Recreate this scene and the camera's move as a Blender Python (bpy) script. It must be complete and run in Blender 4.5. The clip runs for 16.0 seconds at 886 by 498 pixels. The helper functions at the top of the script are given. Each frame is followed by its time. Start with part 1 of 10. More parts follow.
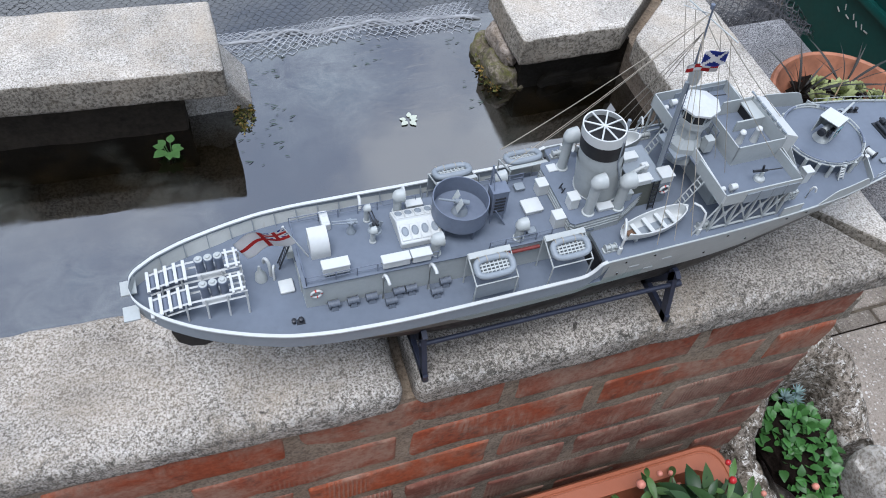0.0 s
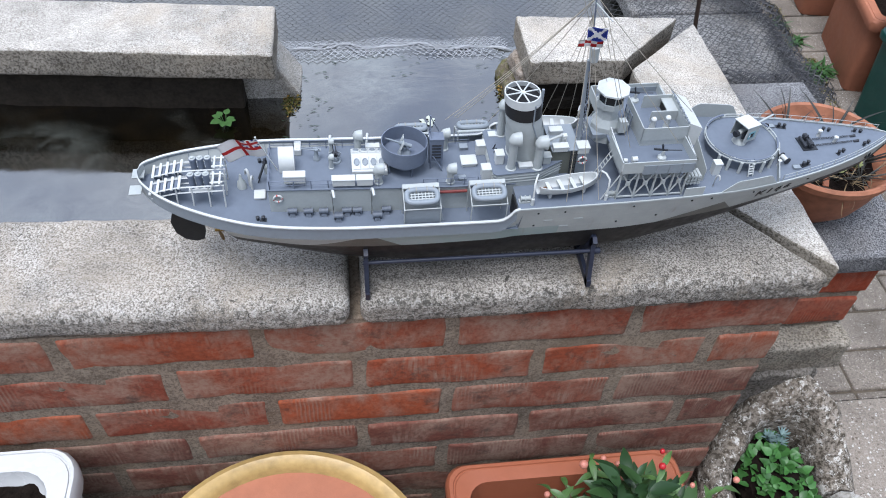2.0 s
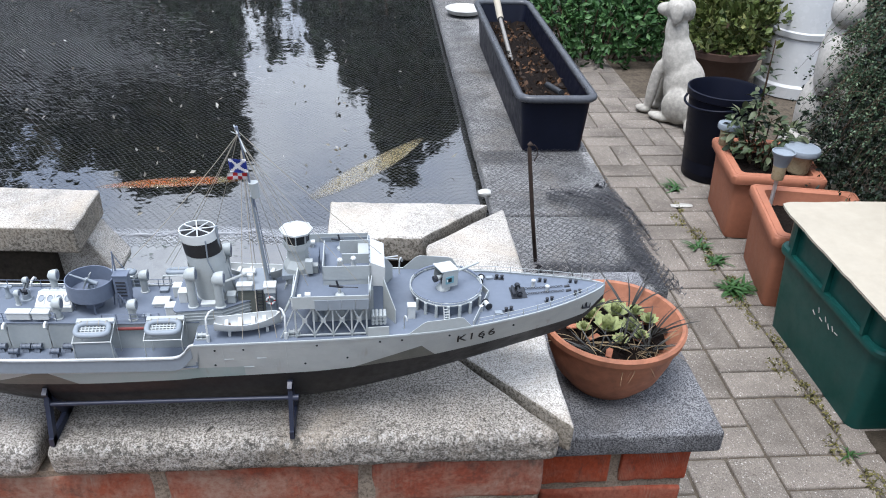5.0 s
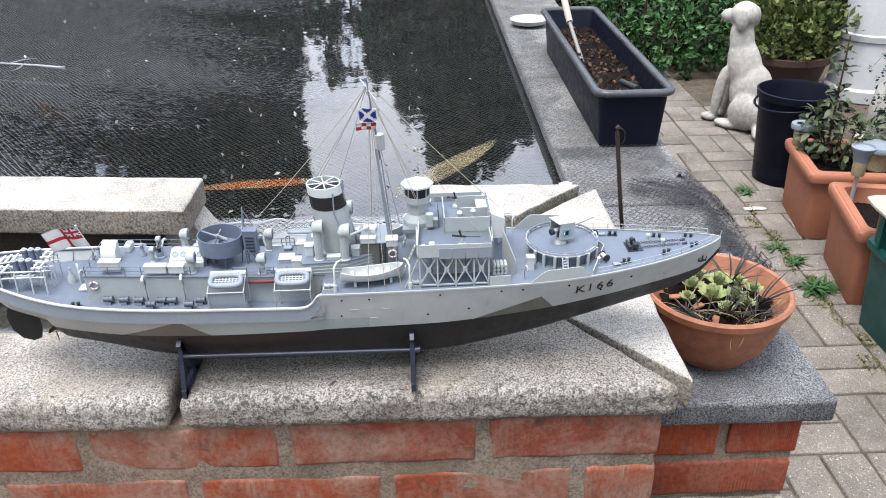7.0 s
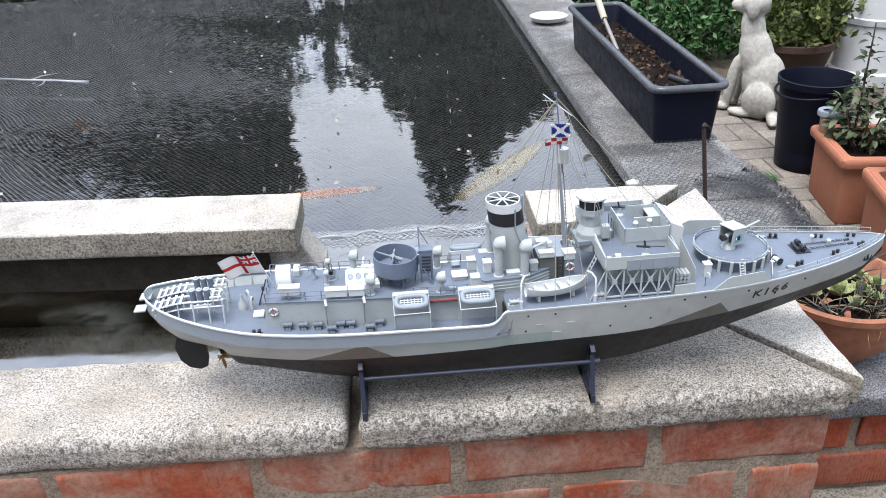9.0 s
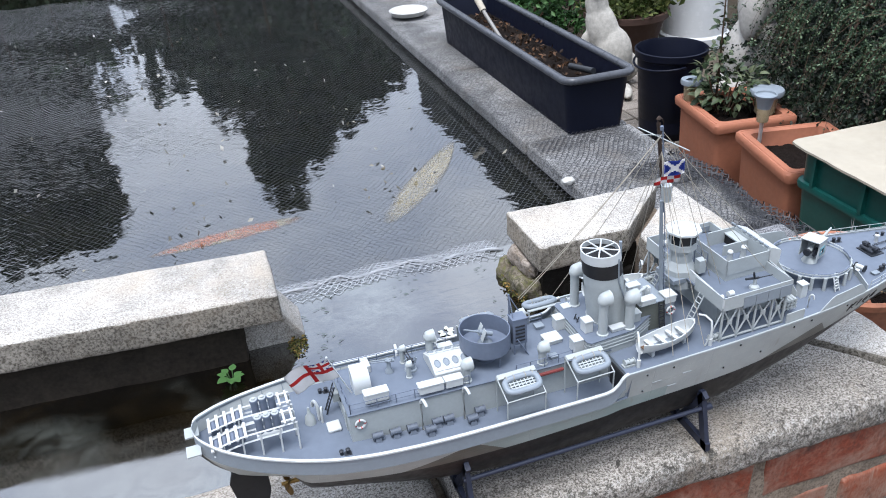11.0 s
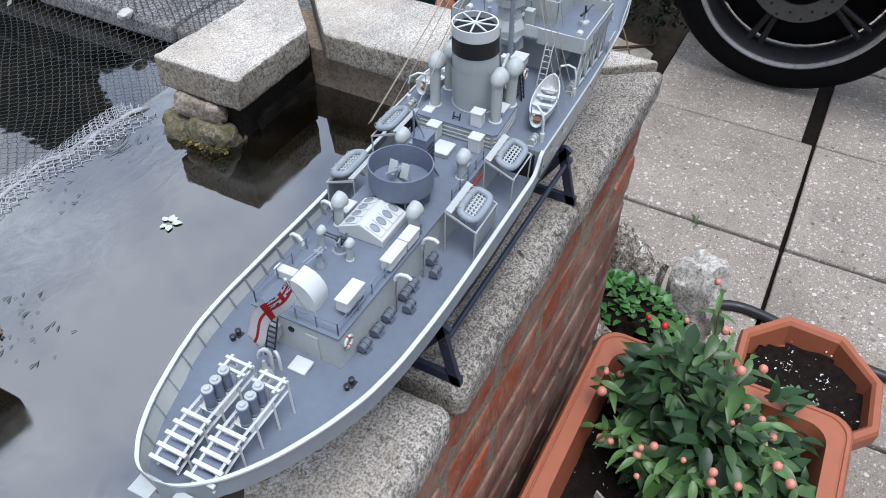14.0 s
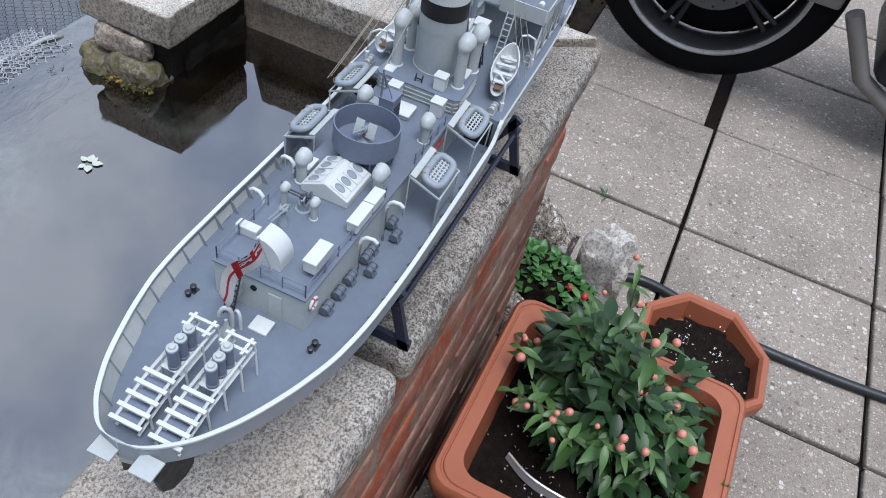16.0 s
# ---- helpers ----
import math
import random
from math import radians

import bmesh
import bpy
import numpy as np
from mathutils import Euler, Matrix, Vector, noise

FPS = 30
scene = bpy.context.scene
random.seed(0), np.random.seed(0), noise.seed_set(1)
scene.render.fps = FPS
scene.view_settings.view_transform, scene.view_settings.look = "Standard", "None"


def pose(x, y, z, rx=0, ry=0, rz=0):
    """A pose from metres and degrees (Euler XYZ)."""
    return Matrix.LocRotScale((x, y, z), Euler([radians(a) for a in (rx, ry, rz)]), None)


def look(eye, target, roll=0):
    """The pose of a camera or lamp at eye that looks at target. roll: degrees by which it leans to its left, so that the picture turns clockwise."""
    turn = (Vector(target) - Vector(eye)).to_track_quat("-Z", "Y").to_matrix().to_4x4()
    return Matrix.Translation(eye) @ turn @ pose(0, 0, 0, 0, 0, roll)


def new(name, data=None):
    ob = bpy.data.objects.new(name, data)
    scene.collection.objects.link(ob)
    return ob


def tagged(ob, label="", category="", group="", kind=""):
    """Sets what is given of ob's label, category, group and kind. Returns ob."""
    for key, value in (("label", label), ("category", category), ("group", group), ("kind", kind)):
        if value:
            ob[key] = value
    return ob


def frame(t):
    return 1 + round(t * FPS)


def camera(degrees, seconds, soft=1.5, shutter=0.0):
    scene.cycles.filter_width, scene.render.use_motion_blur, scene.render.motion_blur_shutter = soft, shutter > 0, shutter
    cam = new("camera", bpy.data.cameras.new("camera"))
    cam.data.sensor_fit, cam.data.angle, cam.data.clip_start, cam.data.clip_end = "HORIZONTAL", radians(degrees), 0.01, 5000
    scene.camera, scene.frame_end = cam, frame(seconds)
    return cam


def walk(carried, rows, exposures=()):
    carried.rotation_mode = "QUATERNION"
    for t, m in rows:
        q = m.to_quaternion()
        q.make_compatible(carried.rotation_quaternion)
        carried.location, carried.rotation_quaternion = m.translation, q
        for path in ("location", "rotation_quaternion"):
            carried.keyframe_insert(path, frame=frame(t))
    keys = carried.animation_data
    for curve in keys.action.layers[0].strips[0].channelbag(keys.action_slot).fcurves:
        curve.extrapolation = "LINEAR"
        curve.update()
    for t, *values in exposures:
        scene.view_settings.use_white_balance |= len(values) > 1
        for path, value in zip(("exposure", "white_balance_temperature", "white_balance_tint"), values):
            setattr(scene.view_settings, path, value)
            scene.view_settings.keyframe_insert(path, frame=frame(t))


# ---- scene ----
STOPS = [(0, 0.72, 5850), (1.5, 0.86, 5850), (3.5, 1.06, 5850), (4.7, 1.15, 5890), (7, 1.43, 6200), (9.2, 1.38, 6080), (11.5, 1.14, 5860), (13, 1.03, 5850), (14, 0.84, 5880), (16, 0.71, 5800)]
cam = camera(58.2, 16.0, soft=1.0)
PATH = [
    (0, (-0.131, -0.328, 0.694), (0.34, 0.772, -0.908), 7.0),
    (0.5, (-0.024, -0.368, 0.694), (0.232, 0.881, -0.847), 3.3),
    (1, (-0.014, -0.424, 0.7), (0.188, 0.849, -0.829), 2.8),
    (1.5, (-0.028, -0.535, 0.716), (0.163, 0.766, -0.791), 3.4),
    (2, (-0.003, -0.577, 0.727), (0.215, 0.748, -0.755), 3.9),
    (2.5, (0.11, -0.59, 0.733), (0.306, 0.78, -0.711), 4.2),
    (3, (0.235, -0.608, 0.721), (0.421, 0.778, -0.71), 5.5),
    (3.5, (0.282, -0.611, 0.719), (0.473, 0.79, -0.696), 6.3),
    (4, (0.287, -0.571, 0.702), (0.511, 0.833, -0.704), 4.8),
    (4.5, (0.342, -0.617, 0.675), (0.563, 0.96, -0.535), 3.2),
    (4.7, (0.372, -0.652, 0.663), (0.567, 1.031, -0.401), 2.5),
    (6.8, (0.324, -0.727, 0.576), (0.361, 1.052, -0.337), -0.9),
    (7, (0.294, -0.73, 0.577), (0.325, 1.032, -0.369), -1.1),
    (7.5, (0.223, -0.726, 0.582), (0.251, 1.029, -0.378), -1.9),
    (8, (0.144, -0.725, 0.587), (0.179, 1.029, -0.374), -2.5),
    (8.5, (0.085, -0.728, 0.593), (0.15, 1.027, -0.364), -2.7),
    (9, (0.071, -0.707, 0.601), (0.157, 1.047, -0.356), -2.7),
    (9.2, (0.066, -0.707, 0.604), (0.162, 1.049, -0.348), -2.3),
    (11.3, (-0.174, -0.456, 0.626), (0.412, 1.149, -0.414), -4.4),
    (11.5, (-0.182, -0.42, 0.625), (0.465, 1.131, -0.459), -4.4),
    (12, (-0.266, -0.333, 0.627), (0.601, 1.047, -0.533), -6.4),
    (12.5, (-0.284, -0.318, 0.633), (0.796, 0.854, -0.576), -2.6),
    (13, (-0.274, -0.294, 0.63), (0.943, 0.738, -0.577), -2.3),
    (13.5, (-0.314, -0.212, 0.562), (0.938, 0.565, -0.79), -0.2),
    (14, (-0.355, -0.167, 0.538), (0.931, 0.493, -0.845), 0.9),
    (14.5, (-0.381, -0.142, 0.514), (0.855, 0.427, -0.951), 1.9),
    (15, (-0.387, -0.125, 0.505), (0.887, 0.368, -0.956), 3.1),
    (15.5, (-0.389, -0.114, 0.494), (0.94, 0.268, -0.951), 6.1),
    (16, (-0.372, -0.115, 0.535), (0.97, 0.257, -0.9), 12.6),
]
walk(cam, [(t, look(eye, target, roll)) for t, eye, target, roll in PATH],
     [(t, s, k + 50, 13) for t, s, k in STOPS])



# ---- daylight: overcast sky with a weak wide sun ----
world = bpy.data.worlds.new("overcast_sky")
scene.world = world
world.use_nodes = True
wn = world.node_tree
wn.nodes.clear()
sky = wn.nodes.new("ShaderNodeTexSky")
sky.sky_type = "NISHITA"
sky.sun_disc = False
sky.sun_elevation, sky.sun_rotation = radians(68), radians(225)
sky.air_density, sky.dust_density, sky.ozone_density = 1.0, 4.0, 1.0
overcast = wn.nodes.new("ShaderNodeMix")
overcast.data_type = "RGBA"
overcast.inputs[0].default_value = 0.8
clouds = wn.nodes.new("ShaderNodeTexNoise")
clouds.inputs["Scale"].default_value, clouds.inputs["Detail"].default_value = 4.0, 7.0
bank = wn.nodes.new("ShaderNodeValToRGB")
bank.color_ramp.elements[0].position, bank.color_ramp.elements[0].color = 0.41, (0.52, 0.60, 0.74, 1)
bank.color_ramp.elements[1].position, bank.color_ramp.elements[1].color = 0.60, (0.93, 0.97, 1.0, 1)
lift = wn.nodes.new("ShaderNodeMix")
lift.data_type, lift.blend_type = "RGBA", "MULTIPLY"
lift.inputs[0].default_value = 1.0
lift.inputs[7].default_value = (11.5, 11.5, 11.5, 1)
wn.links.new(clouds.outputs[0], bank.inputs[0])
wn.links.new(bank.outputs[0], lift.inputs[6])
wn.links.new(lift.outputs[2], overcast.inputs[7])
soften = wn.nodes.new("ShaderNodeHueSaturation")
soften.inputs["Saturation"].default_value = 0.75
bg = wn.nodes.new("ShaderNodeBackground")
bg.inputs["Strength"].default_value = 0.112
out = wn.nodes.new("ShaderNodeOutputWorld")
wn.links.new(sky.outputs[0], soften.inputs["Color"])
wn.links.new(soften.outputs[0], overcast.inputs[6])
wn.links.new(overcast.outputs[2], bg.inputs["Color"])
wn.links.new(bg.outputs[0], out.inputs["Surface"])
sun_data = bpy.data.lights.new("sun", "SUN")
sun_data.energy, sun_data.angle, sun_data.color = 2.4, radians(28), (1.0, 0.97, 0.92)
sun = new("sun", sun_data)
sun.matrix_world = look((-0.9, -0.9, 4.0), (0, 0, 0))

# ---- building helpers ----
GROUND = -0.68
PATH_Z = -0.82
rng = random.Random(7)


def part(name, bm, material, parent=None, label="", smooth=False, at=None):
    me = bpy.data.meshes.new(name)
    bm.normal_update()
    bm.to_mesh(me)
    bm.free()
    mats = material if isinstance(material, (list, tuple)) else [material]
    for m in mats:
        me.materials.append(m)
    if smooth:
        me.shade_smooth()
        if smooth is not True:
            me.set_sharp_from_angle(angle=radians(smooth))
    ob = new(name, me)
    if parent:
        ob.parent = parent
    if at is not None:
        ob.matrix_local = at
    if label:
        ob["label"] = label
    return ob


def share(name, me, parent, m):
    ob = new(name, me)
    ob.parent = parent
    ob.matrix_local = m
    return ob


def thing(name, at, label, category, group="", kind=""):
    ob = new(name)
    ob.empty_display_size = 0.02
    ob.matrix_world = at if isinstance(at, Matrix) else Matrix.Translation(at)
    return tagged(ob, label, category, group, kind)


def box(bm, x0, x1, y0, y1, z0, z1, bevel=0.0, seg=2, m=None):
    r = bmesh.ops.create_cube(bm, size=1.0)
    vs = r["verts"]
    for v in vs:
        v.co = Vector(((x0 + x1) / 2 + v.co.x * (x1 - x0), (y0 + y1) / 2 + v.co.y * (y1 - y0), (z0 + z1) / 2 + v.co.z * (z1 - z0)))
    if bevel:
        es = list({e for v in vs for e in v.link_edges})
        r = bmesh.ops.bevel(bm, geom=es, offset=bevel, segments=seg, affect="EDGES", profile=0.5)
        vs = list({v for f in r["faces"] for v in f.verts} | {v for v in vs if v.is_valid})
    if m is not None:
        bmesh.ops.transform(bm, matrix=m, verts=vs)
    return vs


def bx(*a, **k):
    bm = bmesh.new()
    box(bm, *a, **k)
    return bm


def rod(bm, a, b, r0, r1=None, seg=8, caps=True):
    a, b = Vector(a), Vector(b)
    d = b - a
    if d.length < 1e-7:
        return []
    m = Matrix.Translation((a + b) / 2) @ d.to_track_quat("Z", "Y").to_matrix().to_4x4()
    return bmesh.ops.create_cone(bm, cap_ends=caps, segments=seg, radius1=r0, radius2=r0 if r1 is None else r1, depth=d.length, matrix=m)["verts"]


def tube(bm, pts, r, seg=6, closed=False):
    """A bent round bar through points; r is a number or a function of 0..1."""
    pts = [Vector(p) for p in pts]
    n = len(pts)
    rings = []
    for i, p in enumerate(pts):
        if closed:
            d = pts[(i + 1) % n] - pts[i - 1]
        else:
            d = pts[min(i + 1, n - 1)] - pts[max(i - 1, 0)]
        q = d.to_track_quat("Z", "Y").to_matrix()
        rr = r(i / max(1, n - 1)) if callable(r) else r
        rings.append([bm.verts.new(p + q @ Vector((rr * math.cos(2 * math.pi * k / seg), rr * math.sin(2 * math.pi * k / seg), 0))) for k in range(seg)])
    for i in range(n if closed else n - 1):
        a, b = rings[i], rings[(i + 1) % n]
        for k in range(seg):
            bm.faces.new((a[k], a[(k + 1) % seg], b[(k + 1) % seg], b[k]))
    if not closed:
        bm.faces.new(rings[0][::-1])
        bm.faces.new(rings[-1])
    return rings


def lathe(bm, prof, c=(0, 0, 0), seg=24, sx=1.0, sy=1.0, rot=None, cap=True):
    """Turns a profile of (radius, height) round the vertical."""
    c = Vector(c)
    rings = []
    for r, z in prof:
        ring = []
        for k in range(seg):
            a = 2 * math.pi * k / seg
            v = Vector((sx * r * math.cos(a), sy * r * math.sin(a), z))
            if rot is not None:
                v = rot @ v
            ring.append(bm.verts.new(c + v))
        rings.append(ring)
    for a, b in zip(rings, rings[1:]):
        for k in range(seg):
            bm.faces.new((a[k], a[(k + 1) % seg], b[(k + 1) % seg], b[k]))
    if cap and prof[0][0] > 1e-5:
        bm.faces.new(rings[0][::-1])
    if cap and prof[-1][0] > 1e-5:
        bm.faces.new(rings[-1])
    return rings


def prism(bm, poly, z0, z1):
    """An upright block over a plan outline; z0 and z1 are numbers or functions of (x, y)."""
    f0 = z0 if callable(z0) else (lambda x, y: z0)
    f1 = z1 if callable(z1) else (lambda x, y: z1)
    lo = [bm.verts.new((x, y, f0(x, y))) for x, y in poly]
    hi = [bm.verts.new((x, y, f1(x, y))) for x, y in poly]
    n = len(poly)
    bm.faces.new(lo[::-1])
    bm.faces.new(hi)
    for i in range(n):
        bm.faces.new((lo[i], lo[(i + 1) % n], hi[(i + 1) % n], hi[i]))
    bmesh.ops.recalc_face_normals(bm, faces=bm.faces[:])


def plate(bm, pts, thick, normal):
    """A flat sheet of some thickness over an outline in space."""
    n = Vector(normal).normalized() * thick / 2
    a = [bm.verts.new(Vector(p) + n) for p in pts]
    b = [bm.verts.new(Vector(p) - n) for p in pts]
    k = len(pts)
    bm.faces.new(a)
    bm.faces.new(b[::-1])
    for i in range(k):
        bm.faces.new((a[i], b[i], b[(i + 1) % k], a[(i + 1) % k]))
    bmesh.ops.recalc_face_normals(bm, faces=bm.faces[:])


def rough_block(x0, x1, y0, y1, z0, z1, r, cell=0.02, wobble=0.0015, warp=None, seed=0.0, freq=28.0):
    """A block with rounded, worn edges, uneven at the scale of a finger; warp may shear its plan."""
    bm = bmesh.new()
    dims = (x1 - x0, y1 - y0, z1 - z0)
    steps = []
    for d in dims:
        k = max(3, min(70, round(d / cell)))
        inner = [i / k for i in range(k + 1)]
        e = min(0.49, r / d)
        marks = sorted(set([0.0, e * 0.3, e * 0.65, e] + [u for u in inner if e < u < 1 - e] + [1 - e, 1 - e * 0.65, 1 - e * 0.3, 1.0]))
        steps.append(marks)
    made = {}

    def vert(i, j, k):
        key = (i, j, k)
        if key not in made:
            u = Vector((steps[0][i] * dims[0], steps[1][j] * dims[1], steps[2][k] * dims[2]))
            c = Vector([min(max(u[a], min(r, dims[a] / 2)), dims[a] - min(r, dims[a] / 2)) for a in range(3)])
            d = u - c
            p = c + d.normalized() * min(r, d.length * 1.0 if d.length < r else r) if d.length > 1e-9 else u
            w = Vector((x0, y0, z0)) + p
            if wobble:
                w += wobble * Vector(noise.noise_vector(w * freq + Vector((seed, 0, 0)))) + 0.5 * wobble * Vector(noise.noise_vector(w * freq * 3.1))
            if warp:
                w = Vector(warp(w))
            made[key] = bm.verts.new(w)
        return made[key]

    n = [len(s) - 1 for s in steps]
    for a in range(3):
        b, c = (a + 1) % 3, (a + 2) % 3
        for side in (0, n[a]):
            for i in range(n[b]):
                for j in range(n[c]):
                    def at(p, q):
                        k = [0, 0, 0]
                        k[a], k[b], k[c] = side, p, q
                        return vert(*k)
                    q = (at(i, j), at(i + 1, j), at(i + 1, j + 1), at(i, j + 1))
                    bm.faces.new(q if side else q[::-1])
    return bm


# ---- materials ----
TONE = 0.55  # scales every material colour down so bounce stays low and sky reflections stand out


def nodes(name):
    m = bpy.data.materials.new(name)
    m.use_nodes = True
    t = m.node_tree
    t.nodes.clear()
    o = t.nodes.new("ShaderNodeOutputMaterial")
    b = t.nodes.new("ShaderNodeBsdfPrincipled")
    t.links.new(b.outputs[0], o.inputs[0])
    return m, t, b


def coords(t, scale=(1, 1, 1), kind="Object"):
    c = t.nodes.new("ShaderNodeTexCoord")
    mp = t.nodes.new("ShaderNodeMapping")
    mp.inputs["Scale"].default_value = scale
    t.links.new(c.outputs[kind], mp.inputs[0])
    return mp.outputs[0]


def tex_noise(t, vec, scale, detail=4.0, rough=0.6, distort=0.0):
    n = t.nodes.new("ShaderNodeTexNoise")
    n.inputs["Scale"].default_value, n.inputs["Detail"].default_value = scale, detail
    n.inputs["Roughness"].default_value, n.inputs["Distortion"].default_value = rough, distort
    t.links.new(vec, n.inputs["Vector"])
    return n.outputs["Fac"]


def ramp(t, fac, *stops):
    r = t.nodes.new("ShaderNodeValToRGB")
    e = r.color_ramp.elements
    while len(e) < len(stops):
        e.new(0.5)
    for el, (pos, col) in zip(e, stops):
        el.position = pos
        el.color = (*[c * TONE for c in col], 1.0) if isinstance(col, (tuple, list)) else (col, col, col, 1.0)
    t.links.new(fac, r.inputs[0])
    return r.outputs[0]


def mix(t, fac, a, b, mode="MIX"):
    n = t.nodes.new("ShaderNodeMix")
    n.data_type, n.blend_type = "RGBA", mode
    for sock, v in ((n.inputs[0], fac), (n.inputs[6], a), (n.inputs[7], b)):
        if isinstance(v, (int, float)):
            sock.default_value = v if sock == n.inputs[0] else (v, v, v, 1)
        elif isinstance(v, (tuple, list)):
            sock.default_value = (*[c * TONE for c in v], 1.0)
        else:
            t.links.new(v, sock)
    return n.outputs[2]


def math_node(t, op, a, b=0.0, c=0.0):
    n = t.nodes.new("ShaderNodeMath")
    n.operation = op
    for s, v in zip(n.inputs, (a, b, c)):
        if isinstance(v, (int, float)):
            s.default_value = v
        else:
            t.links.new(v, s)
    return n.outputs[0]


def bump(t, b, height, strength, dist):
    n = t.nodes.new("ShaderNodeBump")
    n.inputs["Strength"].default_value, n.inputs["Distance"].default_value = strength, dist
    t.links.new(height, n.inputs["Height"])
    t.links.new(n.outputs[0], b.inputs["Normal"])


def plain(name, col, rough=0.5, metal=0.0, vary=0.15, scale=40.0, relief=0.0, relief_scale=200.0, spec=0.3, per_object=0.0):
    """A surface of one colour with soft two-scale unevenness."""
    m, t, b = nodes(name)
    v = coords(t)
    f = mix(t, 0.5, tex_noise(t, v, scale), tex_noise(t, v, scale * 6.3))
    c = ramp(t, f, (0.3, tuple(x * (1 - vary) for x in col)), (0.7, tuple(min(1, x * (1 + vary)) for x in col)))
    if per_object:
        oi = t.nodes.new("ShaderNodeObjectInfo")
        k = math_node(t, "MULTIPLY_ADD", oi.outputs["Random"], 2 * per_object, 1 - per_object)
        c = mix(t, 1.0, c, k, "MULTIPLY")
    t.links.new(c, b.inputs["Base Color"])
    b.inputs["Metallic"].default_value = metal
    b.inputs["Specular IOR Level"].default_value = spec
    t.links.new(ramp(t, tex_noise(t, v, scale * 2.1), (0.3, max(0.02, rough - 0.1)), (0.7, min(1, rough + 0.1))), b.inputs["Roughness"])
    if relief:
        bump(t, b, tex_noise(t, v, relief_scale), 0.6, relief)
    return m


def stone(name, light, mid, dark, grain=420.0, lichen=None, lichen_at=(0.56, 0.64), relief=0.0012, stain=9.0, fringe=None):
    """Cast stone: pale aggregate, dark speckle, black and orange lichen."""
    m, t, b = nodes(name)
    v = coords(t, kind="Object")
    g = tex_noise(t, v, grain, 3.0, 0.75)
    g2 = tex_noise(t, v, grain * 0.33, 4.0, 0.7)
    base = ramp(t, g, (0.40, dark), (0.49, mid), (0.58, light))
    base = mix(t, 1.0, base, ramp(t, g2, (0.32, 0.72), (0.54, 1.0)), "MULTIPLY")
    base = mix(t, 1.0, base, ramp(t, tex_noise(t, v, stain, 5.0, 0.65), (0.34, 0.58), (0.60, 1.0)), "MULTIPLY")
    pits = ramp(t, tex_noise(t, v, 95.0, 5.0, 0.8, 0.3), (0.60, 0.0), (0.68, 0.7))
    base = mix(t, pits, base, tuple(c * 0.45 for c in mid))
    brown = ramp(t, tex_noise(t, v, 5.5, 6.0, 0.7, 0.6), (0.50, 0.0), (0.68, 0.55))
    base = mix(t, brown, base, (mid[0] * 0.86, mid[1] * 0.78, mid[2] * 0.68))
    if lichen:
        growth = tex_noise(t, v, 72.0, 8.0, 0.80, 0.5)
        if fringe:  # crusts thrive on the weather side, the worn front edge
            sp_ = t.nodes.new("ShaderNodeSeparateXYZ")
            t.links.new(v, sp_.inputs[0])
            k = math_node(t, "DIVIDE", math_node(t, "SUBTRACT", fringe[0], sp_.outputs[1]), fringe[1])
            k = math_node(t, "MINIMUM", math_node(t, "MAXIMUM", k, 0.0), 1.0)
            growth = math_node(t, "MULTIPLY_ADD", k, 0.05, growth)
            fine = math_node(t, "MULTIPLY_ADD", k, 0.09, tex_noise(t, v, 130.0, 7.0, 0.85, 0.4))
            base = mix(t, math_node(t, "MULTIPLY", ramp(t, math_node(t, "MULTIPLY_ADD", k, 0.10, tex_noise(t, v, 150.0, 5.0, 0.75, 0.3)), (0.60, 0.0), (0.70, 0.65)), k), base, (0.80, 0.79, 0.74))
            base = mix(t, ramp(t, fine, (0.575, 0.0), (0.645, 0.92)), base, tuple(c * 1.5 for c in lichen))
        patch = ramp(t, growth, (lichen_at[0], 0.0), (lichen_at[1], 1.0))
        base = mix(t, patch, base, lichen)
    t.links.new(base, b.inputs["Base Color"])
    b.inputs["Roughness"].default_value = 0.92
    b.inputs["Specular IOR Level"].default_value = 0.15
    bump(t, b, mix(t, 0.5, g, g2), 0.9, relief)
    return m

M_COPING = stone("weathered_coping_stone", (0.74, 0.695, 0.63), (0.50, 0.46, 0.40), (0.20, 0.178, 0.148), 430, (0.075, 0.07, 0.06), (0.595, 0.665), fringe=(0.035, 0.05))
M_COPING2 = stone("grimy_coping_stone", (0.62, 0.575, 0.51), (0.40, 0.365, 0.315), (0.15, 0.132, 0.108), 430, (0.065, 0.06, 0.05), (0.575, 0.66), fringe=(0.05, 0.08))
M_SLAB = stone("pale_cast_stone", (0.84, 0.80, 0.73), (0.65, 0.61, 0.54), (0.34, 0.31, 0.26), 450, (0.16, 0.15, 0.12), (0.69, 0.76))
M_SLABSIDE = stone("shaded_coarse_stone_side", (0.50, 0.455, 0.38), (0.36, 0.325, 0.27), (0.16, 0.14, 0.11), 260, (0.10, 0.09, 0.07), (0.60, 0.70))
M_GREYSLAB = stone("grey_granite_slab", (0.42, 0.42, 0.42), (0.22, 0.22, 0.23), (0.08, 0.08, 0.085), 420, None)
M_PONDEDGE = stone("damp_grey_paving", (0.46, 0.455, 0.445), (0.32, 0.315, 0.305), (0.11, 0.11, 0.105), 240, (0.07, 0.07, 0.065), (0.6, 0.7))
M_ROCK = stone("rough_lichened_rock", (0.42, 0.37, 0.31), (0.25, 0.215, 0.175), (0.09, 0.075, 0.055), 120, (0.80, 0.78, 0.72), (0.535, 0.59), 0.006)
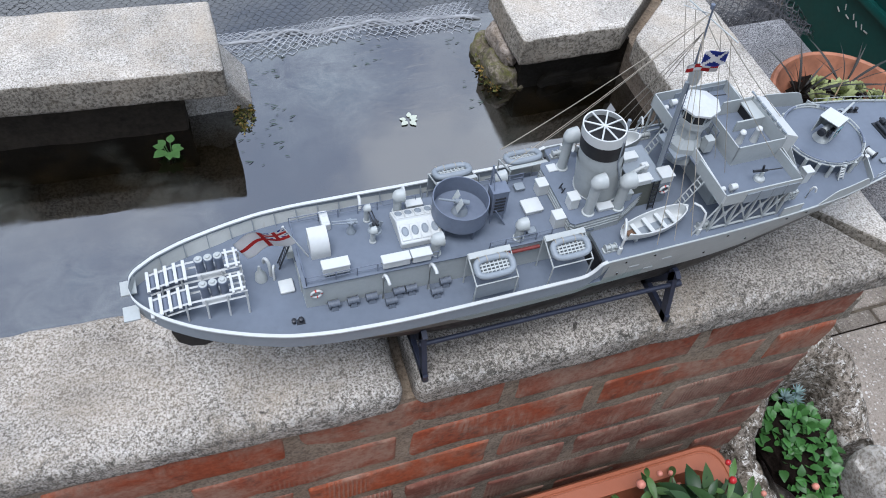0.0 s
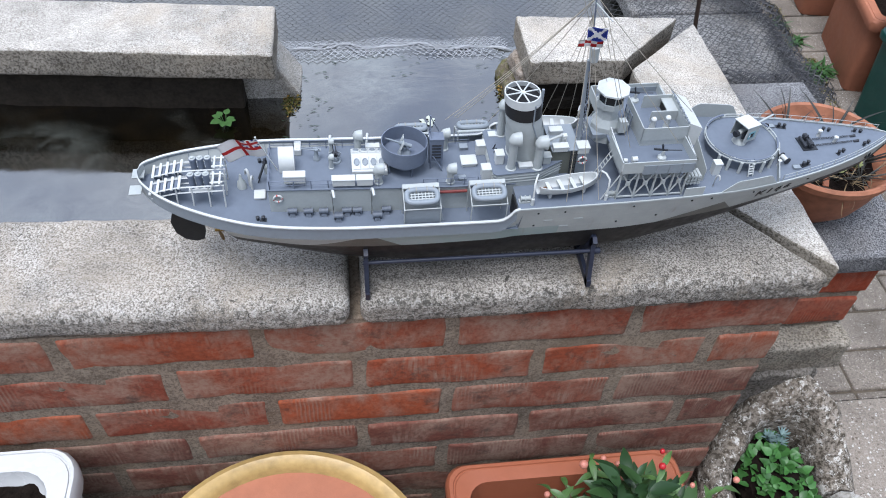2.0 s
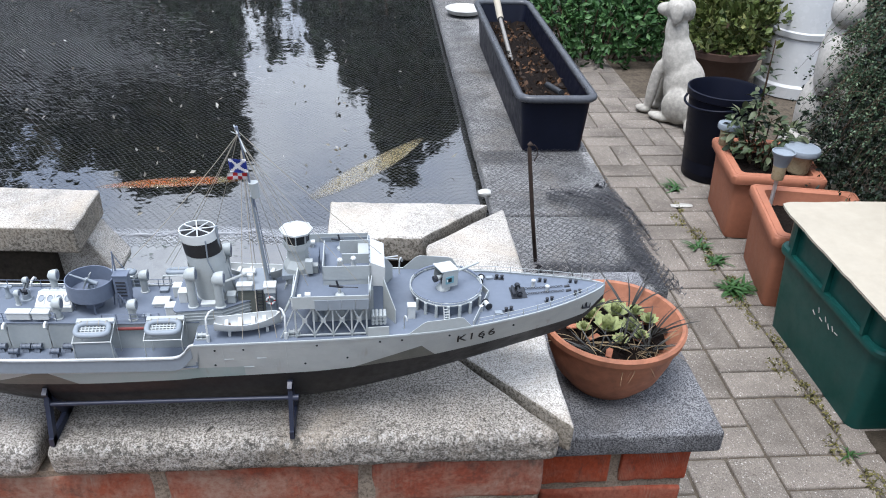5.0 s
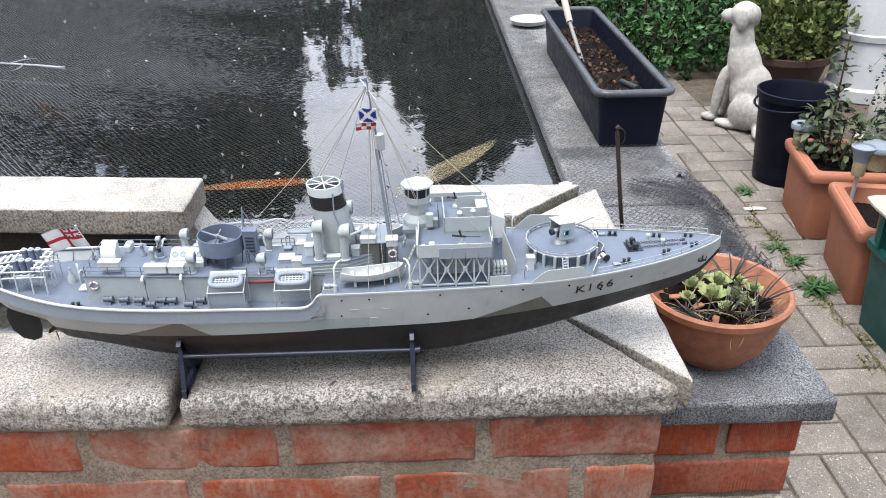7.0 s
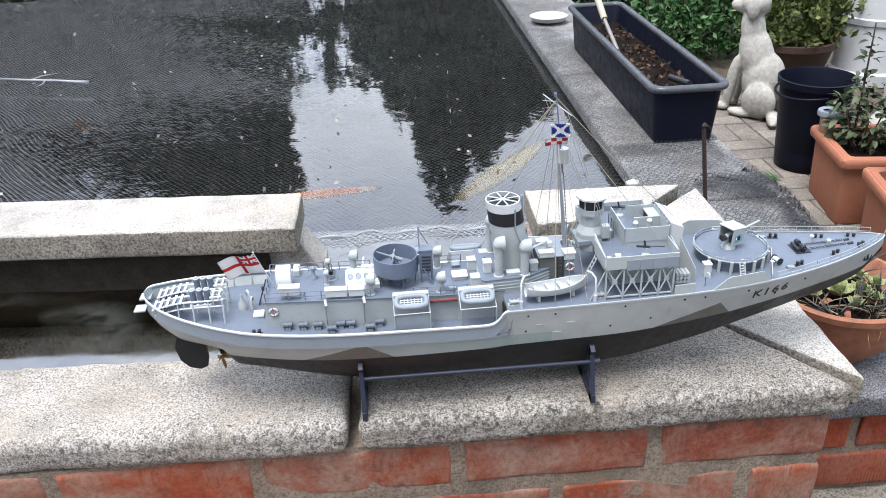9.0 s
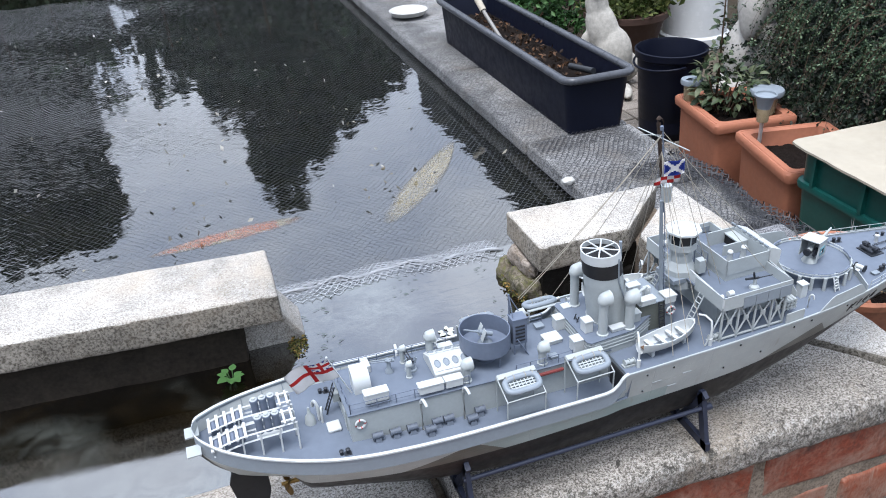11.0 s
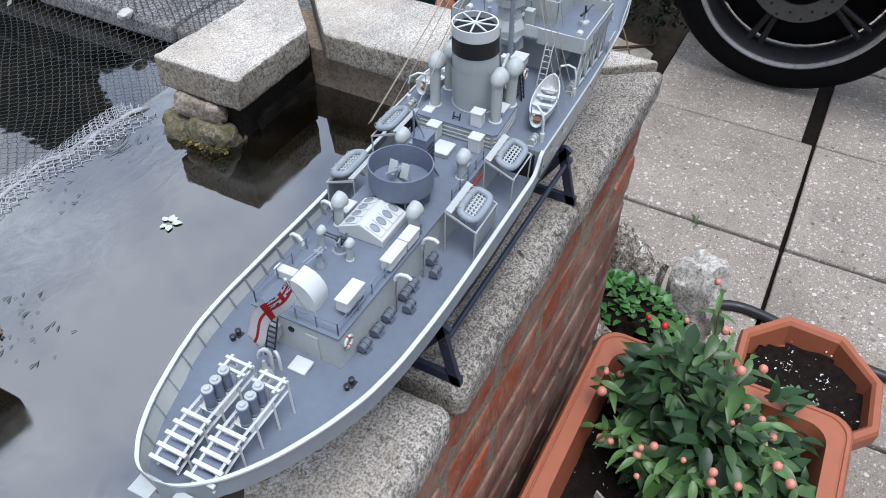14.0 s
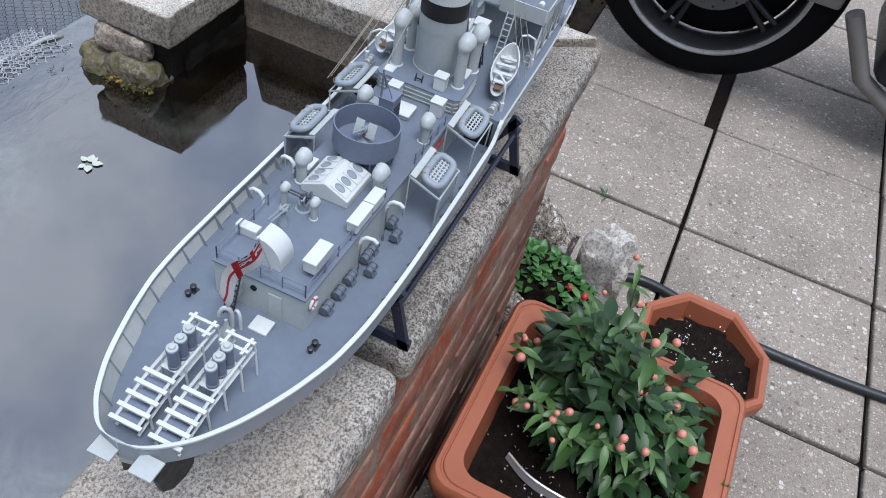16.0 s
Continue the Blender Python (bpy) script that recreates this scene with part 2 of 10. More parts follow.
M_MOSSROCK = stone("damp_mossy_rock", (0.33, 0.29, 0.23), (0.21, 0.18, 0.135), (0.11, 0.10, 0.065), 130, (0.15, 0.15, 0.05), (0.48, 0.60), 0.005)
M_BEIGEROCK = stone("beige_pink_stone", (0.55, 0.48, 0.41), (0.40, 0.345, 0.29), (0.20, 0.165, 0.13), 140, (0.42, 0.27, 0.09), (0.60, 0.70), 0.005)
M_WHITEROCK = stone("pale_lichened_rock", (0.86, 0.84, 0.78), (0.72, 0.69, 0.62), (0.46, 0.42, 0.36), 150, (0.22, 0.20, 0.16), (0.60, 0.66), 0.005)
M_FLATROCK = plain("beige_sandstone", (0.56, 0.50, 0.40), 0.9, vary=0.3, scale=14, relief=0.003, relief_scale=70, spec=0.15)
M_PALEROCK = stone("pale_limestone", (1.0, 0.93, 0.79), (0.86, 0.78, 0.62), (0.66, 0.56, 0.40), 130, None, relief=0.004)
M_SOIL = plain("dark_compost", (0.014, 0.010, 0.008), 0.95, spec=0.06, vary=0.8, scale=90, relief=0.006, relief_scale=120)
M_DIRT = plain("dirt_joint", (0.07, 0.058, 0.043), 0.95, spec=0.06, vary=0.5, scale=40, relief=0.004, relief_scale=150)
M_TERRA = plain("terracotta", (0.50, 0.195, 0.11), 0.75, vary=0.14, scale=9, relief=0.0006, relief_scale=300)
M_BOWL = plain("stained_terracotta", (0.43, 0.175, 0.095), 0.65, vary=0.42, scale=9, relief=0.0006, relief_scale=240)
M_TERRA2 = plain("pale_terracotta_plastic", (0.41, 0.132, 0.066), 0.42, vary=0.10, scale=7, relief=0.0003, relief_scale=260)
M_YELLOW = plain("ochre_glaze", (0.60, 0.41, 0.155), 0.4, vary=0.28, scale=14, relief=0.0004, relief_scale=160)
M_WHITEGLAZE = plain("white_glaze", (0.78, 0.79, 0.78), 0.25, vary=0.04, scale=10)
M_WHITEPOT = plain("stained_white_plastic", (0.60, 0.59, 0.54), 0.5, vary=0.22, scale=12)
M_BLACKPL = plain("blue_black_plastic", (0.008, 0.010, 0.021), 0.42, spec=0.12, vary=0.2, scale=20)
M_GREENPL = plain("dark_green_plastic", (0.008, 0.085, 0.072), 0.38, vary=0.2, scale=12)
M_BOARD = plain("cream_board", (0.53, 0.475, 0.37), 0.7, vary=0.10, scale=5)
M_RUST = plain("rusty_iron", (0.06, 0.04, 0.03), 0.8, 0.3, vary=0.4, scale=80)
M_NET = plain("grey_pond_netting", (0.055, 0.057, 0.06), 0.5, vary=0.5, scale=30)
M_NETPALE = plain("bleached_netting", (0.40, 0.415, 0.43), 0.5, vary=0.3, scale=30)
M_RUBBER = plain("black_rubber", (0.007, 0.007, 0.008), 0.7, spec=0.08, vary=0.3, scale=60)
M_STEEL = plain("brushed_steel", (1.3, 1.3, 1.27), 0.35, 0.7, vary=0.1, scale=30)
M_CASING = plain("dull_casing_paint", (0.30, 0.285, 0.26), 0.45, 0.2, vary=0.1, scale=10)
M_CONC = plain("pale_concrete_statue", (0.58, 0.555, 0.50), 0.9, vary=0.28, scale=14, relief=0.002, relief_scale=60, spec=0.15)
M_STATUE = plain("weathered_pale_concrete", (0.52, 0.495, 0.435), 0.9, vary=0.38, scale=9, relief=0.004, relief_scale=60, spec=0.12)
M_LEAF = plain("green_leaf", (0.05, 0.13, 0.035), 0.45, vary=0.35, scale=40, per_object=0.15)
M_LEAF2 = plain("dark_leaf", (0.028, 0.06, 0.028), 0.5, vary=0.4, scale=30)
M_LEAF3 = plain("fresh_leaf", (0.075, 0.17, 0.05), 0.45, vary=0.3, scale=30)
M_STEM = plain("brown_stem", (0.10, 0.06, 0.035), 0.8, vary=0.3, scale=50)
M_BUD = plain("pink_flower_bud", (0.74, 0.30, 0.22), 0.4, vary=0.3, scale=120)
M_REDBUD = plain("red_flower_bud", (0.55, 0.03, 0.035), 0.35, vary=0.2, scale=120)
M_STRAW = plain("dry_straw", (0.30, 0.22, 0.12), 0.8, vary=0.3, scale=60)
M_BLACKHOSE = plain("black_hose", (0.025, 0.027, 0.03), 0.45, vary=0.2, scale=50)
M_MORTAR = stone("beige_mortar", (0.44, 0.362, 0.28), (0.375, 0.302, 0.23), (0.245, 0.193, 0.142), 300, (0.13, 0.11, 0.085), (0.58, 0.70), 0.002)


def brick_material(name, palette, limy=1.0):
    m, t, b = nodes(name)
    v = coords(t)
    oi = t.nodes.new("ShaderNodeObjectInfo")
    off = t.nodes.new("ShaderNodeVectorMath")
    off.operation = "MULTIPLY_ADD"
    off.inputs[1].default_value = (1, 1, 1)
    cmb = t.nodes.new("ShaderNodeCombineXYZ")
    k = math_node(t, "MULTIPLY", oi.outputs["Random"], 7.3)
    for s in cmb.inputs:
        t.links.new(k, s)
    t.links.new(v, off.inputs[0])
    t.links.new(cmb.outputs[0], off.inputs[2])
    p = off.outputs[0]
    red = ramp(t, oi.outputs["Random"], *zip((0.0, 0.4, 0.75, 1.0), palette))
    fine = tex_noise(t, p, 150.0, 5.0, 0.7)
    red = mix(t, 1.0, red, ramp(t, fine, (0.3, 0.65), (0.7, 1.15)), "MULTIPLY")
    # vertical drag marks, pale lime wash and black soot
    drag = t.nodes.new("ShaderNodeMapping")
    drag.inputs["Scale"].default_value = (1.0, 1.0, 0.12)
    drag.inputs["Rotation"].default_value = (0, 0.15, 0)
    t.links.new(p, drag.inputs[0])
    lines = tex_noise(t, drag.outputs[0], 210.0, 2.0, 0.5)
    wash = math_node(t, "MULTIPLY", ramp(t, tex_noise(t, p, 13.0, 5.0, 0.7), (0.46, 0.0), (0.66, limy)), ramp(t, lines, (0.40, 0.2), (0.6, 0.85)))
    geo = t.nodes.new("ShaderNodeNewGeometry")
    sx = t.nodes.new("ShaderNodeSeparateXYZ")
    t.links.new(v, sx.inputs[0])
    comb = ramp(t, math_node(t, "MULTIPLY_ADD", math_node(t, "SINE", math_node(t, "MULTIPLY_ADD", sx.outputs[0], 1150.0, math_node(t, "MULTIPLY", tex_noise(t, p, 40.0), 5.0))), 0.5, 0.5), (0.35, 0.0), (0.75, 1.0))
    combed = math_node(t, "MULTIPLY", ramp(t, tex_noise(t, p, 11.0, 2.0), (0.54, 0.0), (0.64, 0.8)), math_node(t, "GREATER_THAN", oi.outputs["Random"], 0.5))
    smear = ramp(t, tex_noise(t, geo.outputs["Position"], 9.0, 6.0, 0.72, 0.4), (0.44, 0.0), (0.60, 0.86 * limy))
    wash = math_node(t, "MAXIMUM", wash, math_node(t, "MULTIPLY", smear, ramp(t, fine, (0.35, 0.5), (0.6, 1.0))))
    wash = mix(t, combed, wash, math_node(t, "MULTIPLY_ADD", comb, 0.45, math_node(t, "MULTIPLY", wash, 0.4)))
    col = mix(t, wash, red, (0.42, 0.295, 0.222))
    # mortar smeared over the arrises
    edge = math_node(t, "MINIMUM", math_node(t, "SUBTRACT", 0.111, math_node(t, "ABSOLUTE", sx.outputs[0])), math_node(t, "SUBTRACT", 0.033, math_node(t, "ABSOLUTE", sx.outputs[2])))
    spill = math_node(t, "MULTIPLY_ADD", tex_noise(t, geo.outputs["Position"], 15.0, 7.0, 0.78, 0.6), 0.050, math_node(t, "MULTIPLY", edge, -1.0))
    col = mix(t, ramp(t, math_node(t, "MULTIPLY", spill, 100.0), (1.05, 0.0), (1.85, 0.92 * limy)), col, mix(t, fine, (0.32, 0.255, 0.19), (0.48, 0.395, 0.30)))
    soot = ramp(t, tex_noise(t, p, 21.0, 6.0, 0.75), (0.56, 0.0), (0.72, 0.75))
    col = mix(t, soot, col, (0.075, 0.06, 0.05))
    t.links.new(col, b.inputs["Base Color"])
    b.inputs["Roughness"].default_value = 0.85
    b.inputs["Specular IOR Level"].default_value = 0.15
    bump(t, b, mix(t, combed, mix(t, 0.6, lines, fine), comb), 0.7, 0.0014)
    return m


M_BRICK = brick_material("red_engineering_brick", ((0.41, 0.102, 0.046), (0.355, 0.092, 0.046), (0.315, 0.088, 0.052), (0.46, 0.118, 0.050)))
M_BRICK_PIER = brick_material("clean_red_brick", ((0.44, 0.085, 0.032), (0.40, 0.075, 0.030), (0.38, 0.078, 0.036), (0.46, 0.095, 0.034)), 0.35)
M_BRICK_PURPLE = brick_material("purple_brown_brick", ((0.31, 0.108, 0.07), (0.25, 0.095, 0.066), (0.20, 0.085, 0.064), (0.35, 0.112, 0.066)))


def water_material(name, deep, silt, ripple, ior=1.33, scum=None):
    m, t, b = nodes(name)
    v = coords(t)
    murk = tex_noise(t, v, 14.0, 8.0, 0.72, 0.5)
    body = mix(t, ramp(t, murk, (0.42, 0.0), (0.70, 1.0)), deep, silt)
    if scum:  # pale algae drifting in soft patches
        patch = ramp(t, tex_noise(t, v, 3.2, 3.0, 0.5, 0.4), (0.43, 0.0), (0.63, 1.0))
        fleck = ramp(t, tex_noise(t, v, 26.0, 10.0, 0.80, 0.9), (0.38, 0.0), (0.64, 1.0))
        body = mix(t, math_node(t, "MULTIPLY", patch, fleck), body, scum)
    t.links.new(body, b.inputs["Base Color"])
    b.inputs["Roughness"].default_value = 0.03
    b.inputs["IOR"].default_value = ior
    n = t.nodes.new("ShaderNodeBump")
    n.inputs["Strength"].default_value, n.inputs["Distance"].default_value = 0.25, ripple
    height = tex_noise(t, v, 9.0, 3.0, 0.5)
    if scum:  # wavelets where the pool spills over the weir
        sep = t.nodes.new("ShaderNodeSeparateXYZ")
        t.links.new(v, sep.inputs[0])
        near = ramp(t, math_node(t, "MULTIPLY_ADD", tex_noise(t, v, 7.0), 0.10, sep.outputs[1]), (0.48, 0.0), (0.64, 0.75))
        wave = t.nodes.new("ShaderNodeMapping")
        wave.inputs["Scale"].default_value = (0.7, 1.5, 1.0)
        t.links.new(v, wave.inputs[0])
        height = math_node(t, "MULTIPLY_ADD", math_node(t, "MULTIPLY", patch, fleck), 0.16, height)
        height = math_node(t, "MULTIPLY_ADD", tex_noise(t, wave.outputs[0], 42.0, 2.0, 0.5, 0.6), near, height)
    t.links.new(height, n.inputs["Height"])
    t.links.new(n.outputs[0], b.inputs["Normal"])
    return m


M_WATER_UP = water_material("still_shallow_water", (0.0022, 0.0019, 0.0011), (0.013, 0.009, 0.004), 0.002, 2.5, (0.145, 0.157, 0.138))
M_WATER_LOW = water_material("dark_pond_water", (0.003, 0.004, 0.003), (0.020, 0.020, 0.013), 0.004, 2.2)
M_NEARBLACK = plain("near_black_wall", (0.014, 0.012, 0.009), 0.6, spec=0.1, vary=0.6, scale=30, relief=0.006, relief_scale=60)
# Damp brown taken near black: shade cast by the slab is in this colour.
M_SHADEWALL = plain("shaded_damp_wall", (0.034, 0.028, 0.021), 0.8, spec=0.1, vary=0.6, scale=26, relief=0.005, relief_scale=50)
M_SILT = plain("brown_pond_silt", (0.055, 0.04, 0.022), 0.7, vary=0.5, scale=16, relief=0.004, relief_scale=50)

# ---- ground, patio and path ----
def grid_sheet(name, x0, x1, y0, y1, z, material, label, category):
    bm = bmesh.new()
    vs = [bm.verts.new(p) for p in ((x0, y0, z), (x1, y0, z), (x1, y1, z), (x0, y1, z))]
    bm.faces.new(vs)
    return tagged(part(name, bm, material), label, category, kind="structure")


M_SANDJOINT = plain("sandy_joint", (0.135, 0.112, 0.085), 0.95, spec=0.06, vary=0.6, scale=12, relief=0.003, relief_scale=150)
ground = grid_sheet("ground", -400, 400, -400, 400, PATH_Z - 0.03, M_DIRT, "bare dirt under the garden paving", "ground")

# ---- raised pond: brick walls with cast stone coping ----
WALL_Y = 0.006
WALL_X1 = 0.566


def wall_body(name, x0, x1, y0, y1, z0, z1, label, material=None):
    return tagged(part(name, bx(x0, x1, y0, y1, z0, z1), material or M_MORTAR), label, "wall", kind="structure")


wall_front = wall_body("wall_front", -1.6, WALL_X1 - 0.004, WALL_Y + 0.002, 0.15, PATH_Z, -0.045, "red brick pond wall with smeared grey mortar")
wall_side = wall_body("wall_side", 0.468, WALL_X1 - 0.004, 0.15, 0.58, PATH_Z, -0.045, "brick side wall of the raised pond")
wall_back = wall_body("wall_back", 0.30, 0.468, 0.475, 0.575, -0.5, -0.04, "near-black inner wall of the pond", M_NEARBLACK)
wall_body("wall_weir", -0.16, 0.30, 0.60, 0.66, -0.5, -0.112, "low stone lip where the upper pool spills over", M_SILT)
tagged(part("wall_back_left", rough_block(-1.6, -0.17, 0.492, 0.60, -0.5, -0.029, 0.006, 0.03, 0.004, lambda w: (w.x, w.y + (-0.112 - w.x) * 0.084, w.z), 61, 16), M_SHADEWALL, smooth=40), "damp brown inner wall under the coping slab, darkened for the slab's shade", "wall", kind="structure")
pool_bed = wall_body("pool_bed", -1.6, 0.468, 0.15, 0.60, -0.5, -0.19, "silted bed of the upper pool", M_SILT)


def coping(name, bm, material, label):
    # Side and under faces get a coarser stone with their shade in its colour.
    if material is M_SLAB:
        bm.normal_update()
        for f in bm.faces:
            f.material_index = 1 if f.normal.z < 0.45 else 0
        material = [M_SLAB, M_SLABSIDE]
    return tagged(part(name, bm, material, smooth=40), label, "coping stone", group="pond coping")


def mitre_front(w):
    x = w.x
    if x > 0.3:
        u = (x - 0.3) / 0.285
        end = 0.585 - max(0, min(1, (w.y + 0.006) / 0.166)) * 0.128
        x = 0.3 + u * (end - 0.3)
    return (x, w.y, w.z)


def mitre_side(w):
    u = (w.y - 0.0) / 0.57
    k = max(0, min(1, (w.x - 0.452) / 0.145))
    lo, hi = 0.172 - k * 0.168, 0.434 + k * 0.128
    return (w.x - 0.012 * u * 0.5, lo + u * (hi - lo), w.z)


def mitre_back(w):
    u = (w.x - 0.286) / 0.31
    k = max(0, min(1, (w.y - 0.448) / 0.142))
    end = 0.442 + k * 0.124
    return (0.286 + u * (end - 0.286), w.y + 0.008 * (1 - k) - 0.016 * u * k, w.z)


coping("coping_stone", rough_block(-1.0, -0.013, -0.006, 0.152, -0.046, 0, 0.015, 0.016, 0.0022, lambda w: (w.x, w.y + max(0, -w.x - 0.1) * 0.035, w.z)), M_COPING, "weathered grey coping stone with lichen on the brick wall")
coping("coping_stone", rough_block(-1.62, -1.01, 0.02, 0.19, -0.046, 0, 0.02, 0.03, 0.002), M_COPING, "weathered grey coping stone with lichen on the brick wall")
coping("coping_stone", rough_block(0.0, 0.585, -0.006, 0.16, -0.046, 0, 0.014, 0.014, 0.0022, mitre_front, 3.0), M_COPING2, "lichen-spotted coping stone with a mitred corner")
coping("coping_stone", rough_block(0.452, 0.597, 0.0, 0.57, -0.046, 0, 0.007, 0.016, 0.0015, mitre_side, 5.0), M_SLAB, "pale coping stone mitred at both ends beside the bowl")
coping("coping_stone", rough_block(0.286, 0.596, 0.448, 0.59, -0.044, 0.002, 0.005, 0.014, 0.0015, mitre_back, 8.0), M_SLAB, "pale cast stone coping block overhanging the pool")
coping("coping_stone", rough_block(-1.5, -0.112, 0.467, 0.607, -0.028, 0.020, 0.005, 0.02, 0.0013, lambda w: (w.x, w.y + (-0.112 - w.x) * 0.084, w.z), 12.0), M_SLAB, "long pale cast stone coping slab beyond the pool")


def water_sheet(name, x0, x1, y0, y1, z, material, label):
    bm = bmesh.new()
    bm.faces.new([bm.verts.new(p) for p in ((x0, y0, z), (x1, y0, z), (x1, y1, z), (x0, y1, z))])
    return tagged(part(name, bm, material), label, "water", kind="structure")


UP_Z = -0.104
water_upper = water_sheet("water_upper", -1.6, 0.47, 0.14, 0.655, UP_Z, M_WATER_UP, "still cloudy water of the upper pool reflecting the sky")
LOW_Z = -0.262
water_lower = water_sheet("water_lower", -4.2, 0.72, 0.62, 5.2, LOW_Z, M_WATER_LOW, "dark fish pond water reflecting trees and sky")


# rubble under the coping beside the weir
def lump(name, c, s, material, label, seed, cat="stone", sub=3):
    bm = bmesh.new()
    bmesh.ops.create_icosphere(bm, subdivisions=sub, radius=1.0)
    for v in bm.verts:
        n = noise.noise_vector(v.co * 1.7 + Vector((seed, 0, 0)))
        d = 1 + 0.28 * n.x + 0.12 * noise.noise(v.co * 4.5 + Vector((seed, 3, 0)))
        v.co = Vector((max(-1, min(1, v.co.x * d * 1.15)) * s[0], max(-1, min(1, v.co.y * d * 1.15)) * s[1], max(-1, min(1, v.co.z * d * 1.15)) * s[2]))
    ob = part(name, bm, material, smooth=35, at=Matrix.Translation(c))
    return tagged(ob, label, cat)


tagged(part("support_stone", rough_block(-0.16, -0.052, 0.525, 0.61, -0.135, -0.014, 0.006, 0.014, 0.004, lambda w: (w.x - 0.028, w.y, -0.135 + (w.z + 0.135) * (1 - 0.68 * max(0, min(1, (w.x + 0.104) / 0.05)) - 0.2 * max(0, min(1, (-0.100 - w.x) / 0.01)))), 44, 22), M_SLAB, smooth=40), "pale support stone with orange lichen under the slab", "stone")
tagged(part("rubble_stone", rough_block(0.276, 0.345, 0.495, 0.575, -0.079, -0.046, 0.012, 0.009, 0.007, None, 91, 34), M_BEIGEROCK, smooth=40), "flat beige broken stone wedged under the coping block", "stone")
tagged(part("rubble_stone", rough_block(0.262, 0.350, 0.478, 0.585, -0.125, -0.074, 0.014, 0.009, 0.010, None, 93, 30), M_MOSSROCK, smooth=40), "damp brown mossy rubble stone under the coping block", "stone")
# Near-black stone: shade of the recess under the coping is put in its colour.
tagged(part("rubble_stone", rough_block(0.335, 0.466, 0.468, 0.500, -0.130, -0.082, 0.008, 0.010, 0.008, None, 97, 34), M_NEARBLACK, smooth=40), "rubble edge along the pool under the coping, blackened for recess shade", "stone")

# ---- lower pond edge, pier ----
wall_body("wall_pond_edge", 0.66, 0.93, 0.60, 5.2, PATH_Z - 0.03, -0.245, "side wall of the lower fish pond")
ys = [0.60, 0.93, 1.305, 1.98, 2.66, 3.34, 4.02, 4.7, 5.2]
for a, b in zip(ys, ys[1:]):
    tagged(part("edging_slab", rough_block(0.635, 0.945, a + 0.005, b - 0.005, -0.252, -0.21, 0.009, 0.06, 0.0012, None, a), M_PONDEDGE, smooth=40),
           "damp grey edging slab along the fish pond", "edging slab", group="pond edging")

pier = wall_body("wall_pier", 0.60, 0.832, 0.176, 0.58, PATH_Z - 0.03, -0.2, "low brick pier behind the pond corner")
tagged(part("pier_slab", rough_block(0.596, 0.872, 0.153, 0.60, -0.2, -0.16, 0.006, 0.03, 0.001, None, 21), M_GREYSLAB, smooth=40), "flat grey granite slab capping the brick pier", "slab")

# ---- trees and hedge beyond the pond ----

# back and side walls, unseen, added to close the garden and cut sky light
house = wall_body("wall_house", -6.0, 5.0, -4.25, -4.0, PATH_Z - 0.03, 1.9, "plain unseen wall added behind the patio to cut low sky light", M_CONC)
wall_body("wall_fence", 2.98, 3.08, 4.5, 10.6, PATH_Z - 0.03, 3.05, "plain dark boundary wall behind the hedge", M_NEARBLACK)
fence = wall_body("wall_garden", -4.9, -4.7, -4.0, 6.4, PATH_Z - 0.03, 0.9, "plain unseen wall added beside the pond to cut low sky light", M_MORTAR)

# ---- the model ship: hull ----
M_DECK = plain("blue_grey_deck_paint", (0.175, 0.208, 0.262), 0.5, vary=0.10, scale=25)
M_LGREY = plain("pale_grey_paint", (0.50, 0.54, 0.535), 0.45, vary=0.07, scale=45, relief=0.00008, relief_scale=900)
M_MGREY = plain("mid_grey_paint", (0.30, 0.345, 0.385), 0.5, vary=0.08, scale=40)
M_DGREY = plain("dark_blue_grey_paint", (0.18, 0.215, 0.285), 0.5, vary=0.12, scale=40)
M_WHITE = plain("white_paint", (0.69, 0.722, 0.715), 0.4, vary=0.06, scale=50)
M_BLACK = plain("black_paint", (0.018, 0.018, 0.02), 0.5, vary=0.3, scale=40)
M_GUN = plain("gunmetal", (0.045, 0.05, 0.06), 0.45, 0.3, vary=0.3, scale=90)
M_STAND = plain("dark_blue_plastic", (0.030, 0.036, 0.06), 0.4, vary=0.25, scale=30)
M_BRASS = plain("brass", (0.42, 0.26, 0.08), 0.4, 0.8, vary=0.2, scale=60)
M_GLASS = plain("dark_window", (0.02, 0.024, 0.028), 0.15, vary=0.2, scale=80)
M_REDP = plain("red_paint", (0.60, 0.035, 0.025), 0.5, vary=0.15, scale=80)
M_ROPE = plain("pale_thread", (0.46, 0.42, 0.34), 0.8, vary=0.25, scale=300)
M_TAN = plain("wood_brown", (0.17, 0.10, 0.06), 0.7, vary=0.3, scale=80)
M_BLUEF = plain("flag_blue", (0.02, 0.045, 0.30), 0.7, vary=0.1, scale=100)
M_REDF = plain("flag_red", (0.62, 0.03, 0.03), 0.7, vary=0.1, scale=100)
M_WHITEF = plain("flag_white", (1.0, 0.98, 0.96), 0.7, vary=0.06, scale=100)
M_CYAN = plain("pale_blue_panel", (0.22, 0.45, 0.52), 0.5, vary=0.1, scale=80)
M_KHAKI = plain("olive_grey_tarp", (0.16, 0.17, 0.145), 0.7, vary=0.15, scale=60)

CY = 0.084


